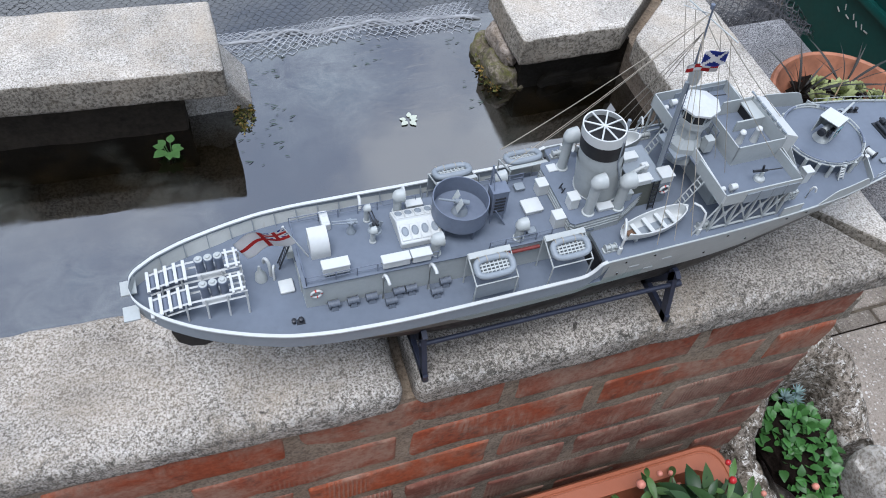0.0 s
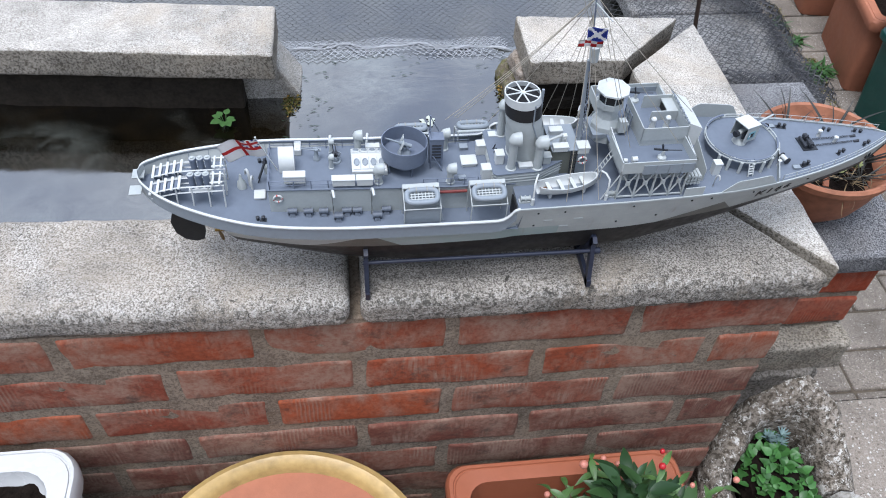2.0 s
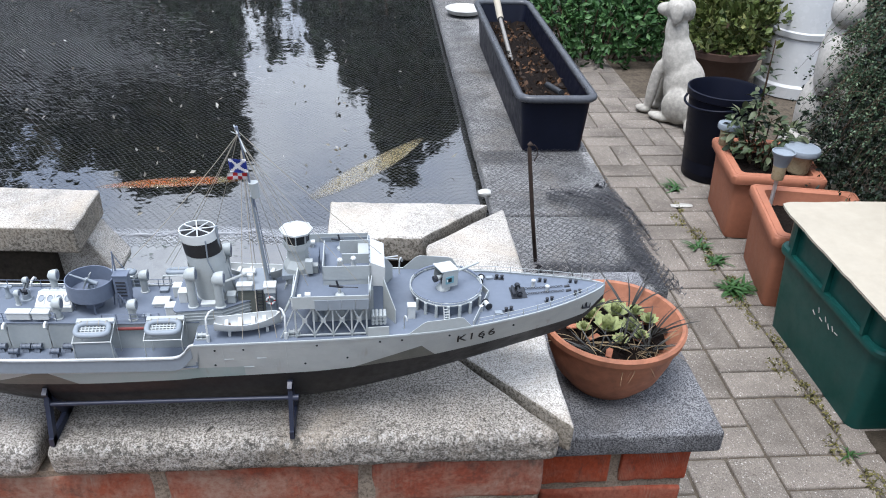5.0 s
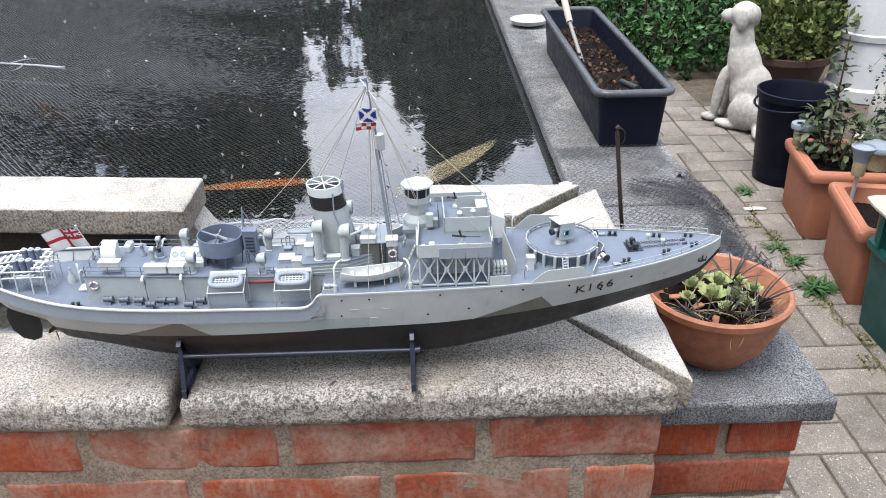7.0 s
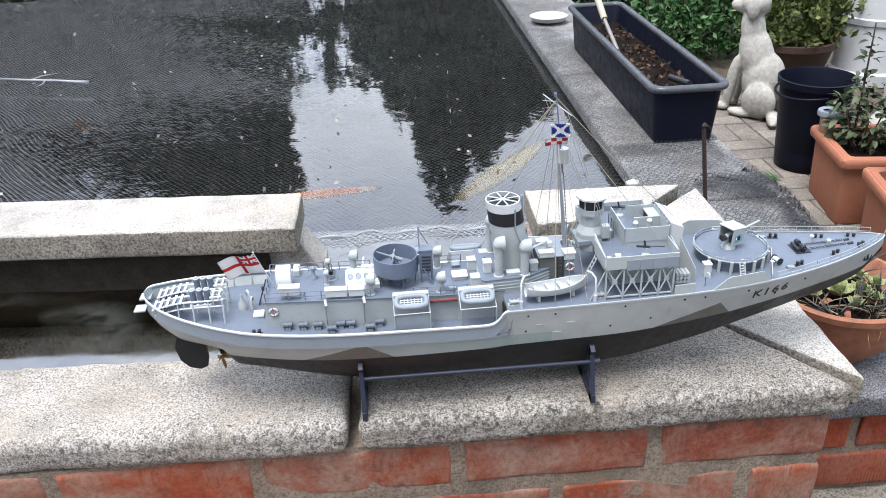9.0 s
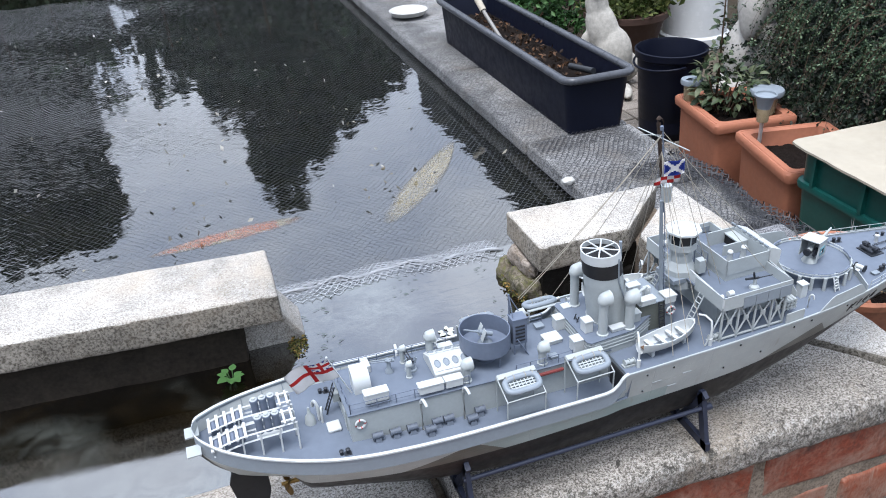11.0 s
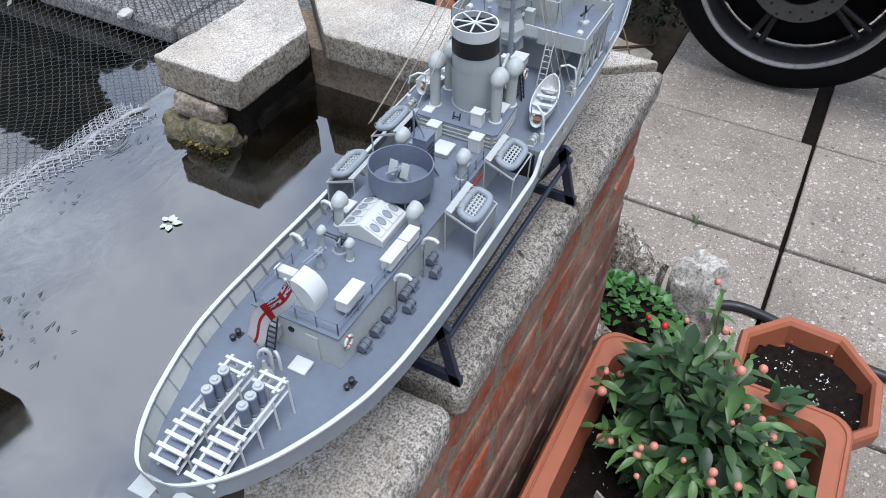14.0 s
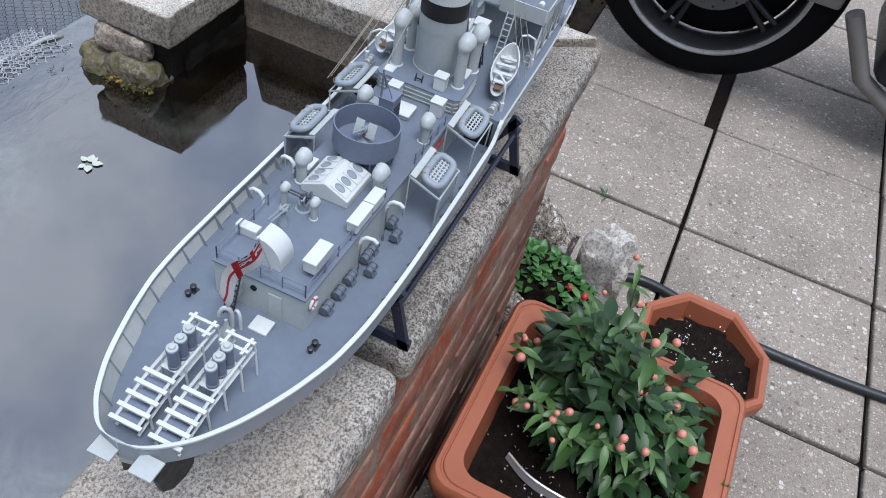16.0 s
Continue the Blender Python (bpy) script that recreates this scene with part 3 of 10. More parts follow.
def table(x, pts):
    """A fair curve through points of (x, value), with no overshoot between them."""
    n = len(pts)
    if x <= pts[0][0]:
        return pts[0][1]
    if x >= pts[-1][0]:
        return pts[-1][1]
    i = next(k for k in range(n - 1) if x <= pts[k + 1][0])

    def grad(k):
        return (pts[k + 1][1] - pts[k][1]) / (pts[k + 1][0] - pts[k][0])

    def slope(k):
        if k == 0:
            return grad(0)
        if k == n - 1:
            return grad(n - 2)
        a, b = grad(k - 1), grad(k)
        return 0.0 if a * b <= 0 else 2 * a * b / (a + b)

    h = pts[i + 1][0] - pts[i][0]
    u = (x - pts[i][0]) / h
    return ((1 + 2 * u) * (1 - u) ** 2 * pts[i][1] + u * (1 - u) ** 2 * h * slope(i)
            + u * u * (3 - 2 * u) * pts[i + 1][1] + u * u * (u - 1) * h * slope(i + 1))


BEAM = [(-0.231, 0.0), (-0.2298, 0.0085), (-0.2255, 0.0165), (-0.219, 0.0232), (-0.21, 0.0308), (-0.20, 0.0370), (-0.185, 0.0448), (-0.165, 0.0527), (-0.14, 0.0608), (-0.11, 0.0677), (-0.07, 0.0716), (0.0, 0.0734), (0.28, 0.073), (0.36, 0.071), (0.42, 0.067), (0.47, 0.059), (0.52, 0.0485), (0.57, 0.0335), (0.605, 0.0195), (0.628, 0.0072), (0.636, 0.0)]
RAIL = [(-0.231, 0.1462), (-0.215, 0.1405), (-0.19, 0.1347), (-0.15, 0.1278), (-0.10, 0.1216), (-0.07, 0.1187), (-0.04, 0.1164), (0.02, 0.1136), (0.08, 0.1121), (0.146, 0.1108), (0.153, 0.1120), (0.160, 0.1172), (0.1655, 0.1246), (0.171, 0.1268), (0.21, 0.1270), (0.30, 0.1277), (0.38, 0.1285), (0.47, 0.1292), (0.514, 0.1313), (0.55, 0.1330), (0.585, 0.1357), (0.636, 0.1415)]
KEEL = [(-0.231, 0.116), (-0.22, 0.098), (-0.21, 0.088), (-0.20, 0.079), (-0.165, 0.067), (-0.15, 0.060), (-0.143, 0.043), (-0.10, 0.036), (0.0, 0.024), (0.1, 0.020), (0.3, 0.021), (0.4, 0.030), (0.47, 0.043), (0.55, 0.064), (0.61, 0.090), (0.636, 0.122)]
BOOT = [(-0.231, 0.125), (-0.215, 0.101), (-0.2, 0.086), (-0.14, 0.0765), (-0.05, 0.0755), (0.05, 0.0760), (0.2, 0.078), (0.3, 0.080), (0.43, 0.087), (0.55, 0.096), (0.61, 0.104), (0.636, 0.128)]
FULL = [(-0.231, 0.75), (-0.2, 0.7), (-0.12, 0.55), (-0.02, 0.30), (0.08, 0.20), (0.28, 0.21), (0.38, 0.34), (0.47, 0.55), (0.56, 0.8), (0.636, 0.9)]


def half(x, z=None):
    b = table(x, BEAM)
    if z is None:
        return b
    k, r = table(x, KEEL), table(x, RAIL)
    u = max(0.0, min(1.0, (z - k) / max(1e-6, r - k)))
    return b * u ** table(x, FULL)


def main_deck(x):
    return table(min(x, 0.146), RAIL) - 0.0135 if x < 0.172 else table(x, RAIL) - 0.0006


def hull_paint():
    """Pale grey with olive disruptive patches and a pale green band, over black below the waterline."""
    m, t, b = nodes("camouflage_grey_hull_paint")
    v = coords(t)
    sep = t.nodes.new("ShaderNodeSeparateXYZ")
    t.links.new(v, sep.inputs[0])
    x, z = sep.outputs[0], sep.outputs[2]

    def above(a, bz):  # 1 where z > a + b x
        return math_node(t, "GREATER_THAN", z, math_node(t, "MULTIPLY_ADD", x, bz, a))

    def less(s, k):
        return math_node(t, "LESS_THAN", s, k)

    base = ramp(t, tex_noise(t, v, 40.0, 5.0, 0.6), (0.3, (0.49, 0.525, 0.51)), (0.7, (0.59, 0.62, 0.60)))
    green = math_node(t, "MULTIPLY", less(z, 0.093), math_node(t, "MULTIPLY", less(x, 0.22), math_node(t, "GREATER_THAN", x, 0.02)))
    base = mix(t, math_node(t, "MULTIPLY", green, ramp(t, tex_noise(t, v, 20.0), (0.3, 0.25), (0.6, 0.8))), base, (0.33, 0.45, 0.43))
    # forward patch: under a rising line, behind a falling edge
    p1 = math_node(t, "MULTIPLY", math_node(t, "SUBTRACT", 1.0, above(-0.0335, 0.34)), math_node(t, "MULTIPLY", math_node(t, "GREATER_THAN", x, 0.27), math_node(t, "SUBTRACT", 1.0, above(0.625, -1.25))))
    p2 = math_node(t, "MULTIPLY", math_node(t, "SUBTRACT", 1.0, above(0.0948, 0.33)), math_node(t, "MULTIPLY", math_node(t, "GREATER_THAN", x, -0.13), math_node(t, "SUBTRACT", 1.0, above(0.1044, -0.66))))
    patch = math_node(t, "MAXIMUM", p1, p2)
    base = mix(t, patch, base, ramp(t, tex_noise(t, v, 60.0), (0.3, (0.13, 0.135, 0.115)), (0.7, (0.18, 0.18, 0.155))))
    # rust weeps
    streak = t.nodes.new("ShaderNodeMapping")
    streak.inputs["Scale"].default_value = (1.0, 1.0, 0.08)
    t.links.new(v, streak.inputs[0])
    rust = math_node(t, "MULTIPLY", ramp(t, tex_noise(t, streak.outputs[0], 90.0, 2.0), (0.66, 0.0), (0.78, 0.35)), ramp(t, tex_noise(t, v, 9.0), (0.45, 0.0), (0.6, 1.0)))
    base = mix(t, rust, base, (0.30, 0.22, 0.14))
    t.links.new(base, b.inputs["Base Color"])
    b.inputs["Roughness"].default_value = 0.5
    lap = math_node(t, "FRACT", math_node(t, "MULTIPLY", math_node(t, "MULTIPLY_ADD", math_node(t, "MULTIPLY", x, x), -0.10, z), 82.0))
    butt = math_node(t, "FRACT", math_node(t, "MULTIPLY", x, 15.0))
    seam = math_node(t, "MULTIPLY", ramp(t, lap, (0.0, 0.0), (0.10, 1.0)), ramp(t, butt, (0.0, 0.0), (0.02, 1.0)))
    bump(t, b, mix(t, 0.5, seam, tex_noise(t, v, 300.0)), 0.6, 0.00035)
    return m


M_HULL = hull_paint()

ship = thing("model_warship", (0, 0, 0), "pale grey camouflaged plastic model warship on a stand", "model ship", kind="")
ship.matrix_world = Matrix.Translation((0.25, 0.084, 0)) @ Matrix.Rotation(radians(1.2), 4, "Z") @ Matrix.Translation((-0.25, -0.084, 0)) @ Matrix.Translation((0.636, 0, 0)) @ Matrix.Diagonal((0.9955, 1, 1, 1)) @ Matrix.Translation((-0.636, 0, 0))


def hull_mesh():
    bm = bmesh.new()
    n = 110
    xs = [-0.231 + 0.867 * (u - 0.06 * math.sin(2 * math.pi * u)) for u in (i / n for i in range(n + 1))]
    rows = []
    for x in xs:
        k, r, w = table(x, KEEL), table(x, RAIL), table(x, BOOT)
        w = min(max(w, k + 0.1 * (r - k)), r - 0.002)
        zs = [k + (w - k) * i / 8 for i in range(9)] + [w + (r - w) * i / 9 for i in range(1, 10)]
        rows.append([(x, half(x, z), z) for z in zs])
    rings = []
    for row in rows:
        st = [bm.verts.new((x, CY - y, z)) for x, y, z in row]
        pt = [bm.verts.new((x, CY + y, z)) for x, y, z in row]
        rings.append((st, pt))
    m = len(rows[0]) - 1
    for (s0, p0), (s1, p1) in zip(rings, rings[1:]):
        for i in range(m):
            for q in ((s0[i], s1[i], s1[i + 1], s0[i + 1]), (p0[i + 1], p1[i + 1], p1[i], p0[i])):
                f = bm.faces.new(q)
                f.material_index = 1 if i < 8 else 0
    bmesh.ops.remove_doubles(bm, verts=bm.verts[:], dist=1e-5)
    bmesh.ops.recalc_face_normals(bm, faces=bm.faces[:])
    return bm


hull = part("hull", hull_mesh(), [M_HULL, M_BLACK], ship, "camouflaged grey hull with black bottom", smooth=50)


def strake(x0, x1, dz0, dz1, t_out, t_in, n=90):
    """A strip along the ship's side at the rail, both sides."""
    bm = bmesh.new()
    for s in (-1, 1):
        prev = None
        for i in range(n + 1):
            u = i / n
            x = x0 + (x1 - x0) * (u - 0.06 * math.sin(2 * math.pi * u))
            b, r = half(x), table(x, RAIL)
            ring = [bm.verts.new((x, CY + s * max(0, b + o), r + dz)) for o, dz in ((t_out, dz0), (t_out, dz1), (-t_in, dz1), (-t_in, dz0))]
            if prev:
                for k in range(4):
                    bm.faces.new((prev[k], prev[(k + 1) % 4], ring[(k + 1) % 4], ring[k]))
            prev = ring
    bmesh.ops.remove_doubles(bm, verts=bm.verts[:], dist=1e-5)
    bmesh.ops.recalc_face_normals(bm, faces=bm.faces[:])
    return bm


part("bulwark", strake(-0.2309, 0.168, -0.016, 0.0, -0.0002, 0.0013), M_MGREY, ship)
part("rail_cap", strake(-0.2310, 0.171, 0.0, 0.0016, 0.0010, 0.0022, 140), M_WHITE, ship, "white capping rail")
part("deck_edge", strake(0.171, 0.6355, -0.001, 0.0010, 0.0006, 0.0010), M_LGREY, ship)


def deck_mesh(x0, x1, f, inset, n=60):
    bm = bmesh.new()
    prev = None
    for i in range(n + 1):
        u = i / n
        x = x0 + (x1 - x0) * (u - 0.06 * math.sin(2 * math.pi * u))
        b = max(0.0, half(x) - inset)
        cam_ = 0.0012
        ring = [bm.verts.new((x, CY + b * u, f(x) + cam_ * (1 - u * u))) for u in (-1, -0.5, 0, 0.5, 1)]
        if prev:
            for k in range(4):
                bm.faces.new((prev[k], ring[k], ring[k + 1], prev[k + 1]))
        prev = ring
    bmesh.ops.recalc_face_normals(bm, faces=bm.faces[:])
    if sum(fc.normal.z for fc in bm.faces) < 0:
        bmesh.ops.reverse_faces(bm, faces=bm.faces[:])
    return bm


part("main_deck", deck_mesh(-0.2305, 0.176, main_deck, 0.001), M_DECK, ship, "blue-grey main deck")
part("forecastle_deck", deck_mesh(0.170, 0.6355, lambda x: table(max(x, 0.171), RAIL) - 0.0006, 0.0006), M_DECK, ship, "blue-grey forecastle deck")
bm = bmesh.new()
prism(bm, [(0.170, CY - 0.0695), (0.172, CY - 0.0695), (0.172, CY + 0.0695), (0.170, CY + 0.0695)], 0.094, 0.1262)
part("forecastle_bulkhead", bm, M_MGREY, ship)
# Solid black plates stand for the shaded recess under the forecastle break.
for s in (-1, 1):
    part("dark_doorway", bx(0.1678, 0.1702, min(CY + s * 0.066, CY + s * 0.043), max(CY + s * 0.066, CY + s * 0.043), 0.0975, 0.1225, 0.0006, 1), M_BLACK, ship, "black plate standing for the shaded recess under the forecastle break")

# after deckhouse
HX0, HX1, HW, HT = -0.0955, 0.172, 0.0335, 0.130
house_poly = [(HX0, CY - HW), (0.10, CY - HW - 0.002), (HX1, CY - HW - 0.003), (HX1, CY + HW + 0.003), (0.10, CY + HW + 0.002), (HX0, CY + HW)]


def roof_lift(x):
    """The after house follows the ship's sheer and rises towards the stern."""
    return 0.0012 + 0.0409 * max(0.0, 0.10 - x)


bm = bmesh.new()
prism(bm, house_poly, 0.09, lambda x, y: HT + roof_lift(x))
part("deckhouse", bm, M_LGREY, ship)
bm = bmesh.new()
prism(bm, [(x + (-0.001 if x < 0 else 0), CY + (y - CY) * 1.03) for x, y in house_poly], lambda x, y: HT + roof_lift(x), lambda x, y: HT + 0.0012 + roof_lift(x))
part("deckhouse_roof", bm, M_DECK, ship)

# stand
stand = thing("ship_stand", (0, 0, 0), "dark blue plastic display stand with triangular end frames", "display stand")
for x in (0.008, 0.270):
    bm = bmesh.new()
    for s in (-1, 1):
        def Y(y):
            return CY + s * (CY - y)
        a, b, c = Vector((x, Y(0.000), 0.0)), Vector((x, Y(0.060), 0.0)), Vector((x, Y(0.018), 0.068))
        for p, q, w in ((a, b, 0.010), (a, c, 0.009), (b, c, 0.008)):
            d = (q - p).normalized()
            nrm = Vector((1, 0, 0)).cross(d)
            cen = (a + b + c) / 3
            if nrm.dot(cen - p) < 0:
                nrm = -nrm
            plate(bm, [p, q, q + nrm * w, p + nrm * w], 0.005, (1, 0, 0))
    box(bm, x - 0.0025, x + 0.0025, 0.058, 0.110, 0.0, 0.013)
    part("end_frame", bm, M_STAND, stand)
for s in (-1, 1):
    bm = bmesh.new()
    y = CY + s * (CY - 0.016)
    rod(bm, (0.004, y, 0.047), (0.276, y, 0.047), 0.0025, seg=12)
    rod(bm, (0.272, y, 0.047), (0.279, y, 0.047), 0.004, seg=12)
    part("side_bar", bm, M_STAND, stand, smooth=40)

# ---- the model ship: fittings ----
def sp(name, bm, material, label="", smooth=False, parent=None):
    return part(name, bm, material, parent or ship, label, smooth)


def wall_line(pts, z0, z1, t=0.0011, closed=False):
    bm = bmesh.new()
    n = len(pts)
    for i in range(n if closed else n - 1):
        a, b = Vector((*pts[i], 0)), Vector((*pts[(i + 1) % n], 0))
        d = (b - a).normalized()
        o = Vector((-d.y, d.x, 0)) * t / 2
        a2, b2 = a - d * t / 2, b + d * t / 2
        prism(bm, [(p.x, p.y) for p in (a2 - o, b2 - o, b2 + o, a2 + o)], z0, z1)
    return bm


# bulwark stays and rail stanchions
for s in (-1, 1):
    for i in range(17):
        x = -0.205 + i * 0.0205
        y = half(x)
        if x > 0.15:
            break
        z1, z0 = table(x, RAIL) - 0.001, main_deck(x)
        yo, yi = CY + s * (y - 0.0012), CY + s * (y - 0.009)
        bm = bmesh.new()
        plate(bm, [(x, yo, z1), (x, yo, z0), (x, yi, z0)], 0.0007, (1, 0, 0))
        sp("bulwark_stay", bm, M_MGREY)

# depth charge racks: railed troughs that dip towards the stern
def rack_z(x):
    return 0.1440 - 0.006 * max(0.0, (-0.185 - x) / 0.032) ** 1.4


for s in (-1, 1):
    yc = CY + s * 0.0127 - 0.006
    bm = bmesh.new()
    stations = [-0.2165, -0.209, -0.2015, -0.194, -0.1865]
    run = stations + [-0.176, -0.160, -0.1405]
    for dy in (-0.0072, 0.0072):
        for x0, x1 in zip(run, run[1:]):
            for dz in (0.0, -0.0075):
                tube(bm, [(x0, yc + dy, rack_z(x0) + dz), (x1, yc + dy, rack_z(x1) + dz)], 0.00105, 4)
        for x in (-0.2065, -0.190, -0.174, -0.157, -0.1415):
            rod(bm, (x, yc + dy, rack_z(x)), (x - 0.001, yc + dy * 1.3, main_deck(x)), 0.00085, seg=6)
    for x in stations:
        box(bm, x - 0.0013, x + 0.0013, yc - 0.0102, yc + 0.0102, rack_z(x), rack_z(x) + 0.0016)
    for x in (-0.1515, -0.1445):
        box(bm, x - 0.0010, x + 0.0010, yc - 0.0098, yc + 0.0098, 0.1470, 0.1488)
    for dy in (-0.0065, 0.0065):
        box(bm, -0.1545, -0.1415, yc + dy - 0.001, yc + dy + 0.001, 0.1470, 0.1485)
        rod(bm, (-0.1445, yc + dy, 0.1475), (-0.1445, yc + dy, 0.1430), 0.0009, seg=6)
    box(bm, -0.1775, -0.1545, yc - 0.0070, yc + 0.0070, 0.1370, 0.1380)
    rack = sp("depth_charge_rack", bm, M_WHITE, "white depth charge rack over the stern")
    for i in range(4):
        x = -0.21275 + i * 0.0075
        bm = bmesh.new()
        rod(bm, (x, yc - 0.0062, rack_z(x) - 0.0040), (x, yc + 0.0062, rack_z(x) - 0.0040), 0.0033, seg=14)
        sp("depth_charge", bm, M_DGREY, smooth=40, parent=rack)
    for i in range(3):
        x = -0.1735 + i * 0.0078
        bm = bmesh.new()
        lathe(bm, [(0.0038, 0.1380), (0.0038, 0.1400), (0.0034, 0.1403), (0.0034, 0.1525), (0.0039, 0.1528), (0.0039, 0.1550), (0.0036, 0.1553)], (x, yc, 0), 16)
        sp("upright_depth_charge", bm, M_DGREY, "dark upright depth charge with pale lid", smooth=40, parent=rack)
        bm = bmesh.new()
        lathe(bm, [(0.0036, 0.1551), (0.0034, 0.1557), (0.0021, 0.1558), (0.0018, 0.1570), (0.0, 0.1571)], (x, yc, 0), 14)
        sp("lid", bm, M_LGREY, smooth=40, parent=rack)
    bm = bmesh.new()
    box(bm, -0.2385, -0.226, yc - 0.007, yc + 0.007, 0.1365, 0.1380)
    sp("stern_chute", bm, M_LGREY)

# quarterdeck: smoke float, ventilator, hatch, ladder, bollards
bm = bmesh.new()
lathe(bm, [(0.006, 0.106), (0.006, 0.1075), (0.0045, 0.120), (0.0022, 0.123), (0.001, 0.131)], (-0.127, CY + 0.004, 0), 14)
sp("smoke_float", bm, M_LGREY, smooth=50)


def swan_neck(x, y, z, h, r, to, name="ventilator", mat=None):
    bm = bmesh.new()
    pts = [(x, y, z), (x, y, z + h * 0.7)]
    for i in range(1, 8):
        a = math.pi * i / 7
        k = h * 0.3
        pts.append((x + to[0] * k * (1 - math.cos(a)) * 0.5, y + to[1] * k * (1 - math.cos(a)) * 0.5, z + h * 0.7 + k * math.sin(a)))
    tube(bm, pts, r, 8)
    sp(name, bm, mat or M_WHITE, smooth=50)


swan_neck(-0.118, CY + 0.006, 0.106, 0.026, 0.0016, (-0.5, 0.8))
swan_neck(-0.116, CY + 0.001, 0.106, 0.021, 0.0012, (0.3, 0.8))


def hatch(x, y, z, w, d, h, mat=None, name="hatch"):
    bm = bmesh.new()
    box(bm, x - w / 2, x + w / 2, y - d / 2, y + d / 2, z, z + h * 0.6, 0.0006, 1)
    box(bm, x - w * 0.56, x + w * 0.56, y - d * 0.56, y + d * 0.56, z + h * 0.6, z + h, 0.0012, 2)
    sp(name, bm, mat or M_WHITE, smooth=40)


hatch(-0.1075, CY - 0.009, 0.1055, 0.0115, 0.0125, 0.0075)


def ladder(p, q, across, n, mat, w=0.004):
    p, q, a = Vector(p), Vector(q), Vector(across).normalized() * w
    bm = bmesh.new()
    for s in (-1, 1):
        rod(bm, p + s * a, q + s * a, 0.0007, seg=5)
    for i in range(1, n):
        c = p + (q - p) * i / n
        box(bm, -0.0005, 0.0005, -w, w, -0.0004, 0.0004, m=Matrix.Translation(c) @ Vector(across).to_track_quat("Y", "Z").to_matrix().to_4x4())
    return sp("ladder", bm, mat)


ladder((-0.1115, CY + 0.015, 0.1055), (-0.0985, CY + 0.015, 0.1400), (0, 1, 0), 9, M_GUN, 0.0035)


def bollards(x, y, z, along=(1, 0), gap=0.006):
    bm = bmesh.new()
    ax, ay = along
    box(bm, -gap, gap, -0.0028, 0.0028, 0, 0.0009, m=Matrix.Translation((x, y, z)) @ Matrix.Rotation(math.atan2(ay, ax), 4, "Z"))
    for k in (-0.5, 0.5):
        lathe(bm, [(0.0017, 0.0009), (0.0017, 0.0042), (0.0022, 0.0046), (0.0022, 0.0056), (0.0012, 0.0062)], (x + k * gap * ax, y + k * gap * ay, z), 10)
    sp("bollards", bm, M_GUN, smooth=40)


for s in (-1, 1):
    bollards(-0.106, CY + s * 0.046, main_deck(-0.1) + 0.0004)
    bollards(0.515, CY + s * 0.034, 0.131, (1, -s * 0.3))
    bollards(0.565, CY + s * 0.020, 0.133, (1, -s * 0.35))
    bollards(0.60, CY + s * 0.011, 0.136, (1, -s * 0.4))


# ensign on its staff
bm = bmesh.new()
rod(bm, (-0.0845, CY - 0.003, 0.138), (-0.1030, CY - 0.005, 0.1880), 0.0007, 0.0005, 6)
bmesh.ops.create_uvsphere(bm, u_segments=8, v_segments=6, radius=0.0012, matrix=Matrix.Translation((-0.1031, CY - 0.005, 0.1885)))
sp("ensign_staff", bm, M_WHITE)


def flag(name, hoist_top, hoist_bottom, fly, nu, nv, picture, wave, label):
    bm = bmesh.new()
    a, b, f = Vector(hoist_top), Vector(hoist_bottom), Vector(fly)
    side = f.cross(b - a).normalized()
    g = [[bm.verts.new(a + (b - a) * v / nv + f * u / nu + side * wave * math.sin(u / nu * 7.5 + 0.8 * v / nv) * (u / nu) ** 0.6 + Vector((0, 0, -0.25 * wave * (u / nu) ** 2))) for v in range(nv + 1)] for u in range(nu + 1)]
    for u in range(nu):
        for v in range(nv):
            q = bm.faces.new((g[u][v], g[u + 1][v], g[u + 1][v + 1], g[u][v + 1]))
            q.material_index = picture((u + 0.5) / nu, (v + 0.5) / nv)
    bmesh.ops.solidify(bm, geom=bm.faces[:], thickness=0.0002)
    sp(name, bm, [M_WHITEF, M_REDF, M_BLUEF], label, smooth=True)


def ensign(u, v):
    if abs(u - 0.5) < 0.045 or abs(v - 0.5) < 0.075:
        return 1
    if u < 0.5 and v < 0.5:
        a, b = u / 0.46, v / 0.43
        if abs(a - 0.5) < 0.09 or abs(b - 0.5) < 0.12:
            return 1
        if abs(a - 0.5) < 0.17 or abs(b - 0.5) < 0.22:
            return 0
        if abs(a - b) < 0.09 or abs(a - (1 - b)) < 0.09:
            return 0
        return 2
    return 0


flag("ensign", (-0.1025, CY - 0.005, 0.1868), (-0.0936, CY - 0.004, 0.1632), (-0.041, 0.004, -0.006), 42, 26, ensign, 0.0042, "white ensign with red cross, rippled")

# lockers, guns and ventilators on the after deckhouse
HZ = HT + 0.0012
before_roof = {o.name for o in bpy.data.objects}


def locker(x0, x1, y0, y1, z0, z1, mat=None, name="locker", lid=True):
    bm = bmesh.new()
    box(bm, x0, x1, y0, y1, z0, z1 - (0.0016 if lid else 0), 0.0005, 1)
    if lid:
        box(bm, x0 - 0.0006, x1 + 0.0006, y0 - 0.0006, y1 + 0.0006, z1 - 0.0016, z1, 0.0004, 1)
    sp(name, bm, mat or M_WHITE)


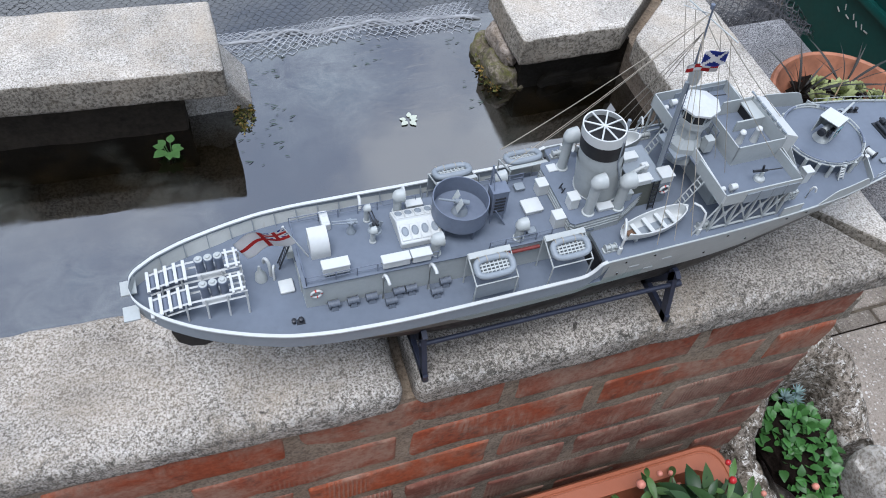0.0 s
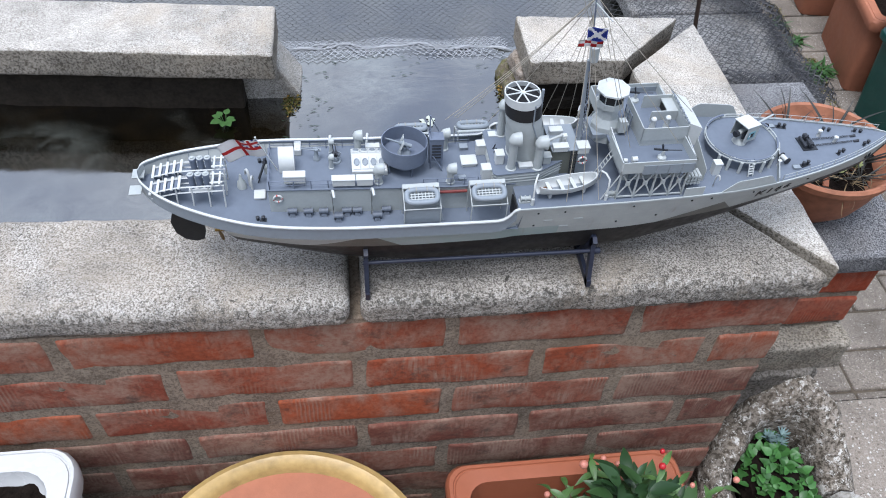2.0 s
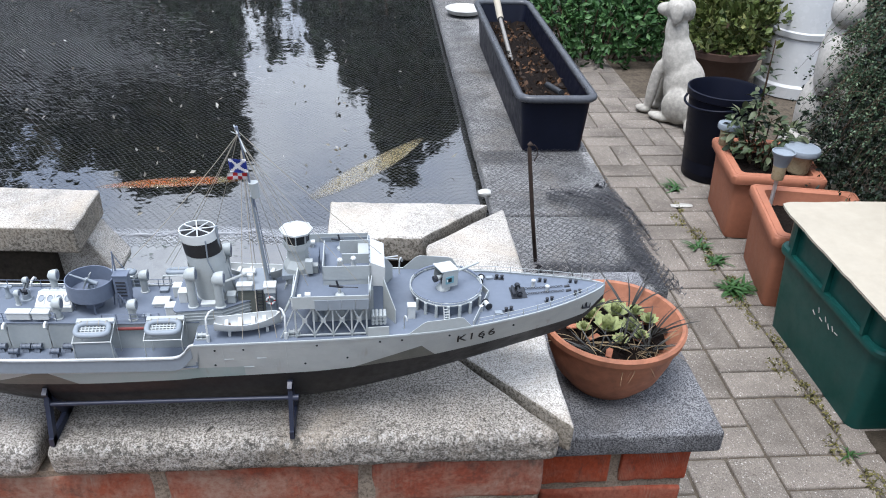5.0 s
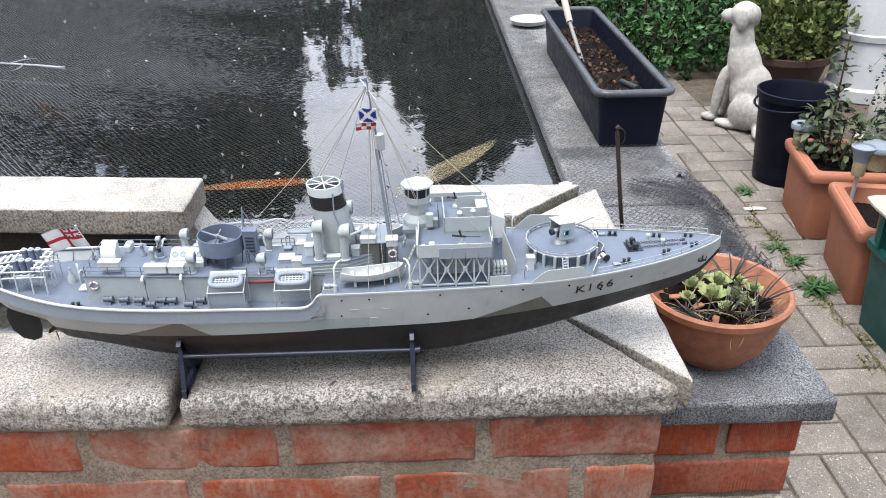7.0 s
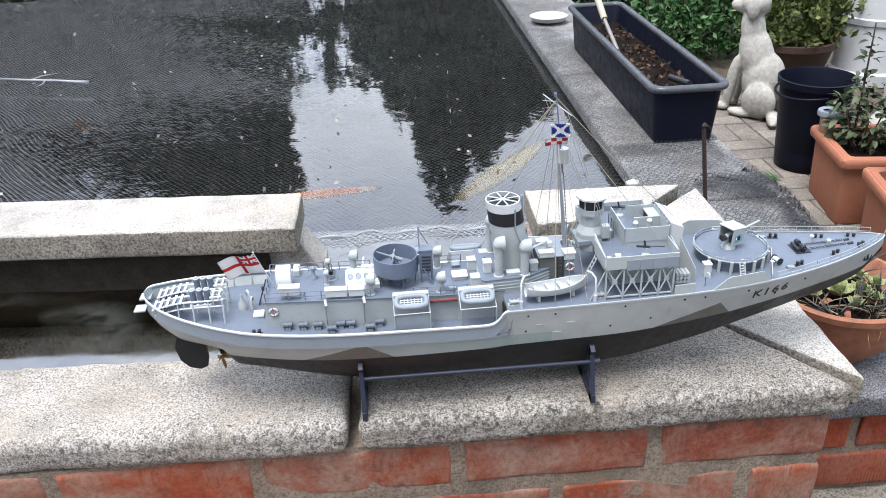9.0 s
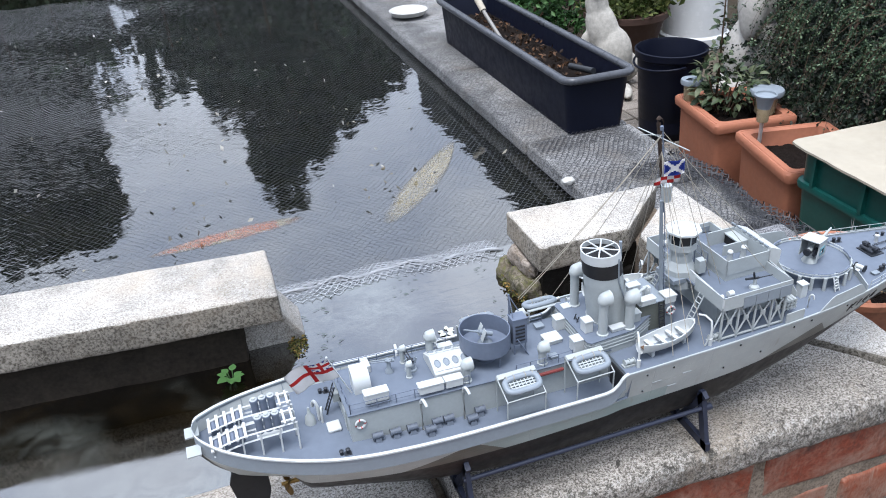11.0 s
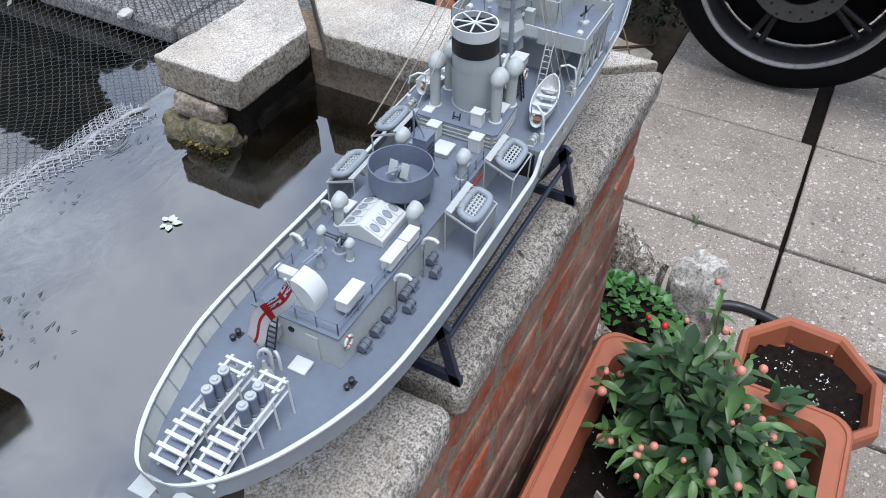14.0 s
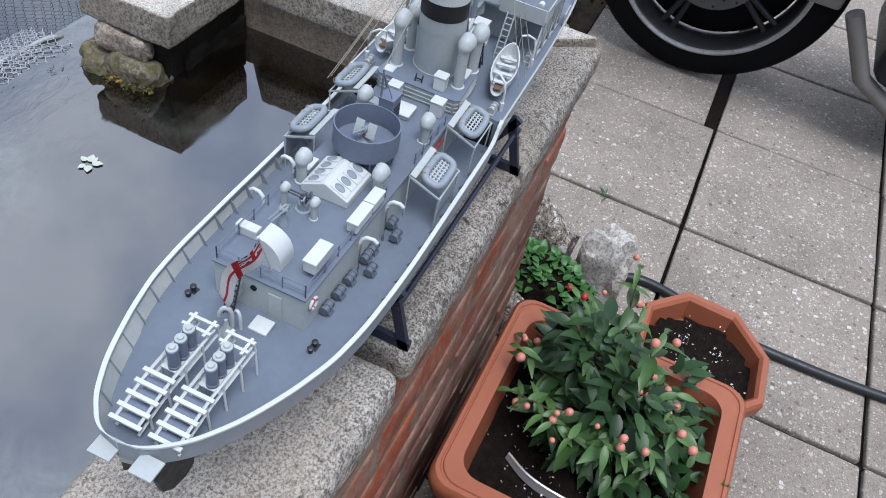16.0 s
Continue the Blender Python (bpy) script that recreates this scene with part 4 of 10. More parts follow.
bm = bmesh.new()
prof = [(0.0, 0.0), (0.017, 0.0)] + [(0.017 * math.cos(a), 0.006 + 0.017 * math.sin(a)) for a in [i * math.pi / 20 for i in range(11)]]
vs = [[bm.verts.new((-0.083 + k * 0.0165, 0.076 + y, HZ + z)) for y, z in prof] for k in (0, 1)]
bm.faces.new(vs[0])
bm.faces.new(vs[1][::-1])
for i in range(len(prof)):
    j = (i + 1) % len(prof)
    bm.faces.new((vs[0][i], vs[1][i], vs[1][j], vs[0][j]))
for v in bm.verts:
    v.co.y = 0.169 - v.co.y
bmesh.ops.recalc_face_normals(bm, faces=bm.faces[:])
sp("round_topped_locker", bm, M_WHITE, smooth=30)
locker(-0.078, -0.0555, 0.0535, 0.0625, HZ + 0.005, HZ + 0.0155)
bm = bmesh.new()
for x in (-0.073, -0.056):
    for y in (0.0555, 0.061):
        rod(bm, (x, y, HZ), (x, y, HZ + 0.007), 0.0007, seg=5)
sp("locker_legs", bm, M_MGREY)
bm = bmesh.new()
box(bm, -0.067, -0.0595, 0.104, 0.1205, HZ, HZ + 0.008, 0.0006, 1)
for y in (0.1085, 0.116):
    rod(bm, (-0.06325, y, HZ + 0.0075), (-0.06325, y, HZ + 0.0083), 0.0022, seg=12)
sp("ready_use_box", bm, [M_WHITE])
locker(-0.0275, -0.0035, 0.0495, 0.0575, HZ + 0.003, HZ + 0.0125)
locker(-0.0015, 0.0155, 0.0495, 0.0575, HZ + 0.003, HZ + 0.0125)


def twin_gun(x, y, z, az, h=0.014, l=0.022, shield=False):
    gun = thing_part = bmesh.new()
    lathe(gun, [(0.0042, 0), (0.004, 0.002), (0.0024, 0.004), (0.0018, h - 0.001)], (x, y, z), 12)
    d = Vector((math.cos(radians(az)), math.sin(radians(az)), 0.12))
    o = Vector((-d.y, d.x, 0)).normalized()
    c = Vector((x, y, z + h))
    for s in (-1, 1):
        rod(gun, c - d * l * 0.25 + o * s * 0.0014, c + d * l * 0.15 + o * s * 0.0014, 0.0012, seg=8)
        rod(gun, c + d * l * 0.15 + o * s * 0.0014, c + d * l * 0.75 + o * s * 0.0014, 0.0006, seg=6)
    rod(gun, c - o * 0.0035, c + o * 0.0035, 0.001, seg=6)
    rod(gun, c - d * 0.003 + o * 0.003, c - d * 0.003 + o * 0.003 + Vector((0, 0, 0.004)), 0.0006, seg=5)
    return gun


sp("machine_gun", twin_gun(-0.043, 0.098, HZ, 178), M_MGREY, smooth=40)
g2 = twin_gun(-0.0225, 0.094, HZ, 95, 0.012, 0.016)
sp("machine_gun", g2, M_GUN, "dark twin machine gun", smooth=40)
bm = bmesh.new()
for s in (-1, 1):  # ears and shoulder plates of the mounting
    plate(bm, [(-0.0225 + s * 0.0045, 0.091, HZ + 0.008), (-0.0225 + s * 0.0065, 0.091, HZ + 0.0145), (-0.0225 + s * 0.0035, 0.091, HZ + 0.0165)], 0.001, (0, 1, 0))
    rod(bm, (-0.0225 + s * 0.002, 0.094, HZ + 0.003), (-0.0225 + s * 0.0055, 0.0925, HZ + 0.0135), 0.0007, seg=6)
lathe(bm, [(0.0065, HZ), (0.0060, HZ + 0.0015), (0.0045, HZ + 0.002), (0.004, HZ + 0.007)], (-0.0225, 0.094, 0), 16)
sp("gun_mounting", bm, M_MGREY, smooth=40)


def cowl(x, y, z, h, r, head, face=(1, 0), mat=None):
    """A ventilator trunk that swells into a hood bent towards face, with a rolled mouth."""
    bm = bmesh.new()
    f = Vector((face[0], face[1], 0)).normalized()
    base = Vector((x, y, z))
    top = h - head * 1.25
    pts = [(base, r * 1.3), (base + Vector((0, 0, 0.001)), r * 1.3), (base + Vector((0, 0, 0.0015)), r), (base + Vector((0, 0, top - head * 0.9)), r), (base + Vector((0, 0, top - head * 0.45)), r * 1.08)]
    for i in range(1, 9):
        u = i / 8
        a = u * math.pi * 0.5
        pts.append((base + Vector((0, 0, top - head * 0.45 + head * 0.75 * math.sin(a))) + f * head * 0.85 * (1 - math.cos(a)) - f * head * 0.25 * math.sin(a * 2), r * 1.08 + (head - r * 1.08) * min(1.0, u * 1.5) ** 0.8))
    end, rr_ = pts[-1]
    pts.append((end + f * head * 0.12, head * 1.04))
    pts.append((end + f * head * 0.16, head * 0.98))
    rings = []
    side = Vector((-f.y, f.x, 0))
    for i, (p, q) in enumerate(pts):
        tilt = max(0.0, min(1.0, (i - 4) / 8)) * math.pi * 0.5
        up = f * -math.cos(tilt) + Vector((0, 0, math.sin(tilt)))
        rings.append([bm.verts.new(p + side * q * math.cos(k * math.pi / 8) + up * q * (1.18 if i > 8 else 1.0) * math.sin(k * math.pi / 8)) for k in range(16)])
    for a, b in zip(rings, rings[1:]):
        for k in range(16):
            bm.faces.new((a[k], a[(k + 1) % 16], b[(k + 1) % 16], b[k]))
    bm.faces.new(rings[0])
    bm.faces.new(rings[-1])
    bmesh.ops.recalc_face_normals(bm, faces=bm.faces[:])
    ob = sp("cowl_ventilator", bm, mat or M_LGREY, smooth=50)
    bm = bmesh.new()
    m = Matrix.Translation(end + f * (head * 0.16 + 0.0002)) @ f.to_track_quat("Z", "Y").to_matrix().to_4x4()
    bmesh.ops.create_cone(bm, cap_ends=True, segments=16, radius1=head * 0.78, radius2=head * 0.78, depth=0.0003, matrix=m)
    part("mouth", bm, M_DGREY, ob)


cowl(0.003, 0.1105, HZ, 0.027, 0.0038, 0.0058)
cowl(0.0220, 0.0580, HZ, 0.0245, 0.0040, 0.0060)
cowl(-0.0265, 0.107, HZ, 0.020, 0.0024, 0.0034)
cowl(-0.0275, 0.083, HZ, 0.0185, 0.0024, 0.0034)
cowl(0.1005, 0.0555, HZ, 0.0245, 0.0040, 0.0058)
cowl(0.1010, 0.1110, HZ, 0.027, 0.0040, 0.0058)
locker(0.012, 0.027, 0.110, 0.117, HZ, HZ + 0.0055)

# engine room skylight: a low gable with round lights in both slopes
SKX0, SKX1, SKY0, SKY1 = -0.0055, 0.0330, 0.0685, 0.1065
SKM = (SKY0 + SKY1) / 2
bm = bmesh.new()
ends = [[bm.verts.new((x, y, HZ + z)) for y, z in ((SKY0, 0), (SKY1, 0), (SKY1, 0.0065), (SKM, 0.0155), (SKY0, 0.0065))] for x in (SKX0, SKX1)]
bm.faces.new(ends[0][::-1])
bm.faces.new(ends[1])
for i in range(5):
    bm.faces.new((ends[0][i], ends[0][(i + 1) % 5], ends[1][(i + 1) % 5], ends[1][i]))
bmesh.ops.recalc_face_normals(bm, faces=bm.faces[:])
bmesh.ops.bevel(bm, geom=bm.edges[:], offset=0.0006, segments=1, affect="EDGES")
sky_ob = sp("skylight", bm, M_WHITE, "pale gabled engine room skylight with round lights")
for s in (-1, 1):
    run = math.atan2(0.009, SKM - SKY0)
    for i in range(4):
        c = Vector((SKX0 + 0.0056 + i * 0.0091, SKM + s * (SKM - SKY0) * 0.53, HZ + 0.0155 - 0.009 * 0.53))
        tilt = Matrix.Translation(c) @ Matrix.Rotation(-s * run, 4, "X")
        bm = bmesh.new()
        box(bm, -0.0040, 0.0040, -0.0072, 0.0072, 0.0, 0.0009, 0.0003, 1, tilt)
        sp("skylight_flap", bm, M_WHITE, parent=sky_ob)
        bm = bmesh.new()
        tube(bm, [tilt @ Vector((0.0028 * math.cos(a), 0.0010 + 0.0040 * math.sin(a), 0.0011)) for a in [2 * math.pi * k / 16 for k in range(16)]], 0.0005, 6, True)
        sp("light_rim", bm, M_MGREY, smooth=True, parent=sky_ob)
        bm = bmesh.new()
        bmesh.ops.create_circle(bm, cap_ends=True, segments=16, radius=1.0, matrix=tilt @ Matrix.Translation((0, 0.0010, 0.0010)) @ Matrix.Diagonal((0.0026, 0.0038, 1, 1)))
        sp("light_glass", bm, M_MGREY, parent=sky_ob)

# pom-pom tub
TX, TY = 0.0525, 0.0845
bm = bmesh.new()
lathe(bm, [(0.010, HZ), (0.010, HZ + 0.012), (0.0235, 0.1470), (0.0252, 0.1470), (0.0252, 0.1665), (0.0243, 0.1665), (0.0243, 0.1488), (0.0, 0.1488)], (TX, TY, 0), 40)
tub = sp("gun_tub", bm, M_DGREY, "blue-grey round gun tub", smooth=40)
bm = bmesh.new()
lathe(bm, [(0.0075, 0.1488), (0.0065, 0.1515), (0.003, 0.1535), (0.0025, 0.158)], (TX, TY, 0), 18)
sp("mount", bm, M_MGREY, smooth=40, parent=tub)
gd = Vector((-0.80, 0.05, 0.30)).normalized()
go = Vector((gd.y, -gd.x, 0)).normalized()
gc = Vector((TX, TY, 0.1615))
bm = bmesh.new()
rod(bm, gc - gd * 0.008, gc + gd * 0.006, 0.0024, seg=10)
rod(bm, gc + gd * 0.006, gc + gd * 0.022, 0.0012, 0.0009, 8)
sp("gun", bm, M_MGREY, smooth=40, parent=tub)
for s in (-1, 1):
    bm = bmesh.new()
    c = gc + go * s * 0.0052 + gd * 0.003
    up = go.cross(gd)
    plate(bm, [c - go * 0.0035 - up * 0.006, c + go * 0.0035 - up * 0.006, c + go * 0.0035 + up * 0.006, c - go * 0.0035 + up * 0.006], 0.0006, gd)
    sp("gun_shield", bm, M_LGREY, parent=tub)
for a in range(5):
    bm = bmesh.new()
    q = 2 * math.pi * a / 5
    rod(bm, (TX + 0.021 * math.cos(q), TY + 0.021 * math.sin(q), HZ), (TX + 0.023 * math.cos(q), TY + 0.023 * math.sin(q), 0.147), 0.0008, seg=6)
    sp("strut", bm, M_DGREY, parent=tub)
ladder((0.094, 0.076, HZ), (0.083, 0.078, 0.1515), (0, 1, 0), 7, M_DGREY, 0.003)

# searchlight platform with louvres and frame
bm = bmesh.new()
box(bm, 0.0795, 0.0945, 0.077, 0.089, HZ + 0.012, HZ + 0.0405)
box(bm, 0.079, 0.095, 0.0765, 0.0895, HZ + 0.0405, HZ + 0.042)
lv = sp("louvred_housing", bm, M_DGREY, "dark blue louvred housing")
for i in range(5):
    bm = bmesh.new()
    box(bm, 0.082, 0.092, 0.0762, 0.077, HZ + 0.016 + i * 0.0042, HZ + 0.0175 + i * 0.0042)
    sp("louvre", bm, M_GUN, parent=lv)
bm = bmesh.new()
for x, y in ((0.081, 0.078), (0.093, 0.078), (0.081, 0.088), (0.093, 0.088)):
    leg = bmesh.new()
    rod(leg, (x, y, HZ), (x, y, HZ + 0.013), 0.0008, seg=6)
    sp("leg", leg, M_DGREY, parent=lv)
rod(bm, (0.0805, 0.088, HZ + 0.042), (0.0805, 0.088, HZ + 0.066), 0.0009, seg=6)
rod(bm, (0.0805, 0.088, HZ + 0.064), (0.0905, 0.088, HZ + 0.044), 0.0006, seg=6)
rod(bm, (0.0805, 0.088, HZ + 0.064), (0.0805, 0.079, HZ + 0.044), 0.0006, seg=6)
sp("housing_frame", bm, M_DGREY, parent=lv)

# small deck boxes abaft the funnel
hatch(0.1250, 0.0845, HZ, 0.0165, 0.0145, 0.0055)
hatch(0.123, 0.110, HZ, 0.009, 0.008, 0.004, M_MGREY)
hatch(0.114, 0.0585, HZ, 0.008, 0.0065, 0.004, M_MGREY)
locker(0.1355, 0.1465, 0.0560, 0.0665, HZ, HZ + 0.0145)
locker(0.136, 0.148, 0.096, 0.106, HZ, HZ + 0.0145)
locker(0.152, 0.160, 0.110, 0.118, HZ, HZ + 0.016)
ladder((0.147, 0.086, HZ), (0.155, 0.086, HZ + 0.021), (0, 1, 0), 6, M_GUN, 0.003)

for o in bpy.data.objects:  # stand the fittings on the sloping roof
    if o.name not in before_roof and o.type == "MESH":
        for v in o.data.vertices:
            v.co.z += roof_lift(v.co.x)

# funnel casing, funnel and its ventilators
bm = bmesh.new()
CASE = [(0.1465, 0.0500), (0.1500, 0.0465), (0.198, 0.0490), (0.226, 0.064), (0.226, 0.104), (0.198, 0.1190), (0.1500, 0.1215), (0.1465, 0.1180)]
prism(bm, CASE, HZ - 0.004, HZ + 0.0150)
casing = sp("funnel_casing", bm, M_LGREY)
for z in (0.0035, 0.0075, 0.0115):
    sp("moulding", wall_line(CASE, HZ + z - 0.0005, HZ + z + 0.0005, 0.0014, True), M_LGREY, parent=casing)
bm = bmesh.new()
prism(bm, [(0.186 + (x - 0.186) * 1.02, CY + (y - CY) * 1.025) for x, y in CASE], HZ + 0.0150, HZ + 0.0162)
sp("casing_top", bm, M_DECK)
CZ = HZ + 0.0162
FB, FT = Vector((0.188, CY - 0.001, CZ)), Vector((0.1755, CY - 0.002, 0.229))


def funnel_ring(u, r, seg=36):
    c = FB + (FT - FB) * u
    return [Vector((c.x + r * math.cos(2 * math.pi * k / seg), c.y + r * math.sin(2 * math.pi * k / seg), c.z)) for k in range(seg)]


def funnel_band(u0, u1, r0, r1, mat, name, label=""):
    bm = bmesh.new()
    a = [bm.verts.new(p) for p in funnel_ring(u0, r0)]
    b = [bm.verts.new(p) for p in funnel_ring(u1, r1)]
    bi = [bm.verts.new(p) for p in funnel_ring(u1, r1 - 0.0012)]
    ai = [bm.verts.new(p) for p in funnel_ring(max(u0, 0.5), r0 - 0.0012)]
    n = len(a)
    for k in range(n):
        j = (k + 1) % n
        bm.faces.new((a[k], a[j], b[j], b[k]))
        bm.faces.new((b[k], b[j], bi[j], bi[k]))
        bm.faces.new((bi[k], bi[j], ai[j], ai[k]))
    return sp(name, bm, mat, label, smooth=35, parent=fun if name != "funnel" else None)


fun = None
fun = funnel_band(0.0, 0.68, 0.0212, 0.0196, M_LGREY, "funnel")
funnel_band(0.68, 0.875, 0.0199, 0.0194, M_BLACK, "funnel_band", "black band round the funnel")
funnel_band(0.875, 1.0, 0.0198, 0.0192, M_WHITE, "funnel_cap", "white funnel rim")
funnel_band(0.0, 0.015, 0.0222, 0.0222, M_LGREY, "funnel_foot")
bm = bmesh.new()
c = FB + (FT - FB) * 0.93
rod(bm, c - Vector((0, 0, 0.0005)), c, 0.0183, seg=32)
sp("funnel_inside", bm, M_BLACK, parent=fun)
bm = bmesh.new()
c = FT + Vector((0, 0, -0.0006))
for k in range(8):
    a = 2 * math.pi * k / 8 + 0.2
    rod(bm, c, c + Vector((0.0186 * math.cos(a), 0.0186 * math.sin(a), 0)), 0.0008, seg=6)
rod(bm, c - Vector((0, 0, 0.0008)), c + Vector((0, 0, 0.0009)), 0.002, seg=10)
sp("funnel_grille", bm, M_WHITE, "white spoked grille", parent=fun)
bm = bmesh.new()
tube(bm, [FB + Vector((0.0225, -0.003, 0.004)), FT + Vector((0.0215, -0.003, -0.03)), FT + Vector((0.0208, -0.003, 0.004))], 0.0016, 8)
tube(bm, [FB + Vector((0.012, -0.0205, 0.012)), FT + Vector((0.011, -0.0185, -0.03)), FT + Vector((0.011, -0.0175, -0.006))], 0.0009, 6)
sp("steam_pipe", bm, M_MGREY, smooth=40, parent=fun)

cowl(0.1665, 0.0555, CZ, 0.0470, 0.0046, 0.0070)
cowl(0.1955, 0.0540, CZ, 0.0420, 0.0048, 0.0072)
cowl(0.1655, 0.1125, CZ, 0.0480, 0.0046, 0.0070)
cowl(0.1955, 0.1130, CZ, 0.0430, 0.0048, 0.0072)
locker(0.1505, 0.1595, 0.062, 0.072, CZ, CZ + 0.014)
locker(0.1755, 0.1900, 0.0525, 0.0595, CZ, CZ + 0.0045)
locker(0.2025, 0.2115, 0.058, 0.067, CZ, CZ + 0.011, M_LGREY)
bm = bmesh.new()
rod(bm, (0.196, 0.068, CZ + 0.020), (0.224, 0.070, CZ + 0.031), 0.0016, seg=8)
sp("derrick_arm", bm, M_LGREY, smooth=40)

# galley house before the funnel, with lockers and life ring
GZR = HZ + 0.0290
bm = bmesh.new()
box(bm, 0.2135, 0.2440, 0.0635, 0.107, HZ - 0.004, GZR, 0.0008, 1)
gal = sp("galley_house", bm, M_KHAKI, "olive-grey tarpaulin-sided deck house")
bm = bmesh.new()
box(bm, 0.2128, 0.2447, 0.0628, 0.1077, GZR, GZR + 0.0015)
sp("roof", bm, M_MGREY, parent=gal)
locker(0.2135, 0.2300, 0.0610, 0.0690, GZR + 0.0015, GZR + 0.0085)
locker(0.2160, 0.2300, 0.090, 0.098, GZR + 0.0015, GZR + 0.0075)
bm = bmesh.new()
box(bm, 0.2235, 0.2305, 0.0720, 0.0775, GZR + 0.0015, GZR + 0.0145, 0.0006, 1)
for z in (0.0050, 0.0100):
    rod(bm, (0.2270, 0.0716, GZR + z), (0.2270, 0.0722, GZR + z), 0.0017, seg=10)
sp("signal_box", bm, M_WHITE)
ladder((0.2375, 0.0575, HZ - 0.004), (0.2375, 0.0625, GZR + 0.001), (1, 0, 0), 8, M_GUN, 0.003)
bm = bmesh.new()
box(bm, 0.2425, 0.2545, 0.0630, 0.0740, HZ - 0.004, GZR - 0.004, 0.0008, 1)
sp("ready_use_locker", bm, M_MGREY)
locker(0.2420, 0.2550, 0.0620, 0.0745, GZR - 0.004, GZR + 0.0050)


def ring_buoy(x, y, z, nrm=(0, -1, 0)):
    bm = bmesh.new()
    q = Vector(nrm).to_track_quat("Z", "Y").to_matrix()
    pts = [Vector((x, y, z)) + q @ Vector((0.0044 * math.cos(a), 0.0044 * math.sin(a), 0)) for a in [2 * math.pi * k / 24 for k in range(24)]]
    tube(bm, pts, 0.0012, 8, True)
    for i, f in enumerate(bm.faces):
        f.material_index = 1 if ((i // 8) % 6) == 0 else 0
    sp("life_ring", bm, [M_WHITE, M_REDP], "white life ring with red marks", smooth=True)


ring_buoy(0.2488, 0.0613, HZ + 0.0165)
ring_buoy(-0.0862, CY - HW - 0.0012, 0.1280)
ring_buoy(-0.0862, CY + HW + 0.0012, 0.1280, (0, 1, 0))


# boats in davits
def boat(yc, mirror):
    bm = bmesh.new()
    n, L = 16, 0.070
    outer, inner = [], []
    for i in range(n + 1):
        u = i / n
        b = 0.0115 * math.sin(math.pi * min(1, 0.16 + 0.84 * u) ** 1.25) ** 0.55 if 0.0 < u < 1 else (0.006 if u == 0 else 0.0003)
        sheer = 0.0022 * (2 * u - 0.9) ** 2
        for lst, sh, dz in ((outer, 0, 0.0), (inner, 0.0011, 0.0012)):
            row = []
            for k in range(9):
                a = math.pi * k / 8
                row.append(Vector((-L / 2 + L * u + (0.002 if u == 0 and sh else (-0.003 if u == 1 and sh else 0)), max(0, b - sh) * -math.cos(a), (0.0115 + sheer - dz * 0) * (1 - (math.sin(a) ** 0.6)) + dz * (1 if 0 < k < 8 else 0) + sheer)))
            lst.append(row)
    vo = [[bm.verts.new(p) for p in r] for r in outer]
    vi = [[bm.verts.new(p) for p in r] for r in inner]
    for i in range(n):
        for k in range(8):
            bm.faces.new((vo[i][k], vo[i + 1][k], vo[i + 1][k + 1], vo[i][k + 1]))
            bm.faces.new((vi[i][k + 1], vi[i + 1][k + 1], vi[i + 1][k], vi[i][k]))
        for k in (0, 8):
            bm.faces.new((vo[i][k], vi[i][k], vi[i + 1][k], vo[i + 1][k]))
    for k in range(8):
        bm.faces.new((vo[0][k], vo[0][k + 1], vi[0][k + 1], vi[0][k]))
    bmesh.ops.recalc_face_normals(bm, faces=bm.faces[:])
    m = Matrix.Translation((0.2262, yc, 0.1325)) @ Matrix.Rotation(radians(8 * mirror), 4, "Z")
    hullb = part("ship_boat", bm, M_WHITE, ship, "white open wooden ship's boat", 40, m)
    for u in (-0.022, -0.008, 0.006, 0.018):
        part("thwart", bx(u - 0.002, u + 0.002, -0.0095 + abs(u) * 0.1, 0.0095 - abs(u) * 0.1, 0.0078, 0.009), M_WHITE, hullb)
    part("bottom_board", bx(-0.026, 0.02, -0.004, 0.004, 0.002, 0.0026), M_MGREY, hullb)
    part("stern_board", bx(-0.031, -0.018, -0.0035, 0.0035, 0.0055, 0.0063), M_TAN, hullb)
    for u in (-0.02, 0.02):
        part("chock", bx(u - 0.0015, u + 0.0015, -0.004, 0.004, -0.0066, 0.001), M_WHITE, hullb)
    for x in (0.1855, 0.2675):
        side = -mirror
        y0 = CY - side * 0.0  # davit foot at the deck edge
        ye = CY + (-1 if mirror > 0 else 1) * 0.0655
        bm = bmesh.new()
        inn = 1 if mirror > 0 else -1
        tube(bm, [(x, ye, 0.1264), (x, ye, 0.147), (x, ye + inn * 0.002, 0.155), (x + (0.003 if x < 0.22 else -0.003), ye + inn * 0.008, 0.1585), (x + (0.006 if x < 0.22 else -0.006), ye + inn * 0.014, 0.157)], 0.0011, 8)
        lathe(bm, [(0.002, 0.1264), (0.002, 0.135), (0.0012, 0.1355)], (x, ye, 0), 8)
        sp("davit", bm, M_WHITE, "white curved boat davit", smooth=50)
        bm = bmesh.new()
        rod(bm, (x + (0.006 if x < 0.22 else -0.006), ye + inn * 0.014, 0.157), (x + (0.006 if x < 0.22 else -0.006), ye + inn * 0.014, 0.144), 0.0004, seg=5)
        sp("boat_fall", bm, M_ROPE)


boat(0.0325, 1)
boat(0.1355, -1)

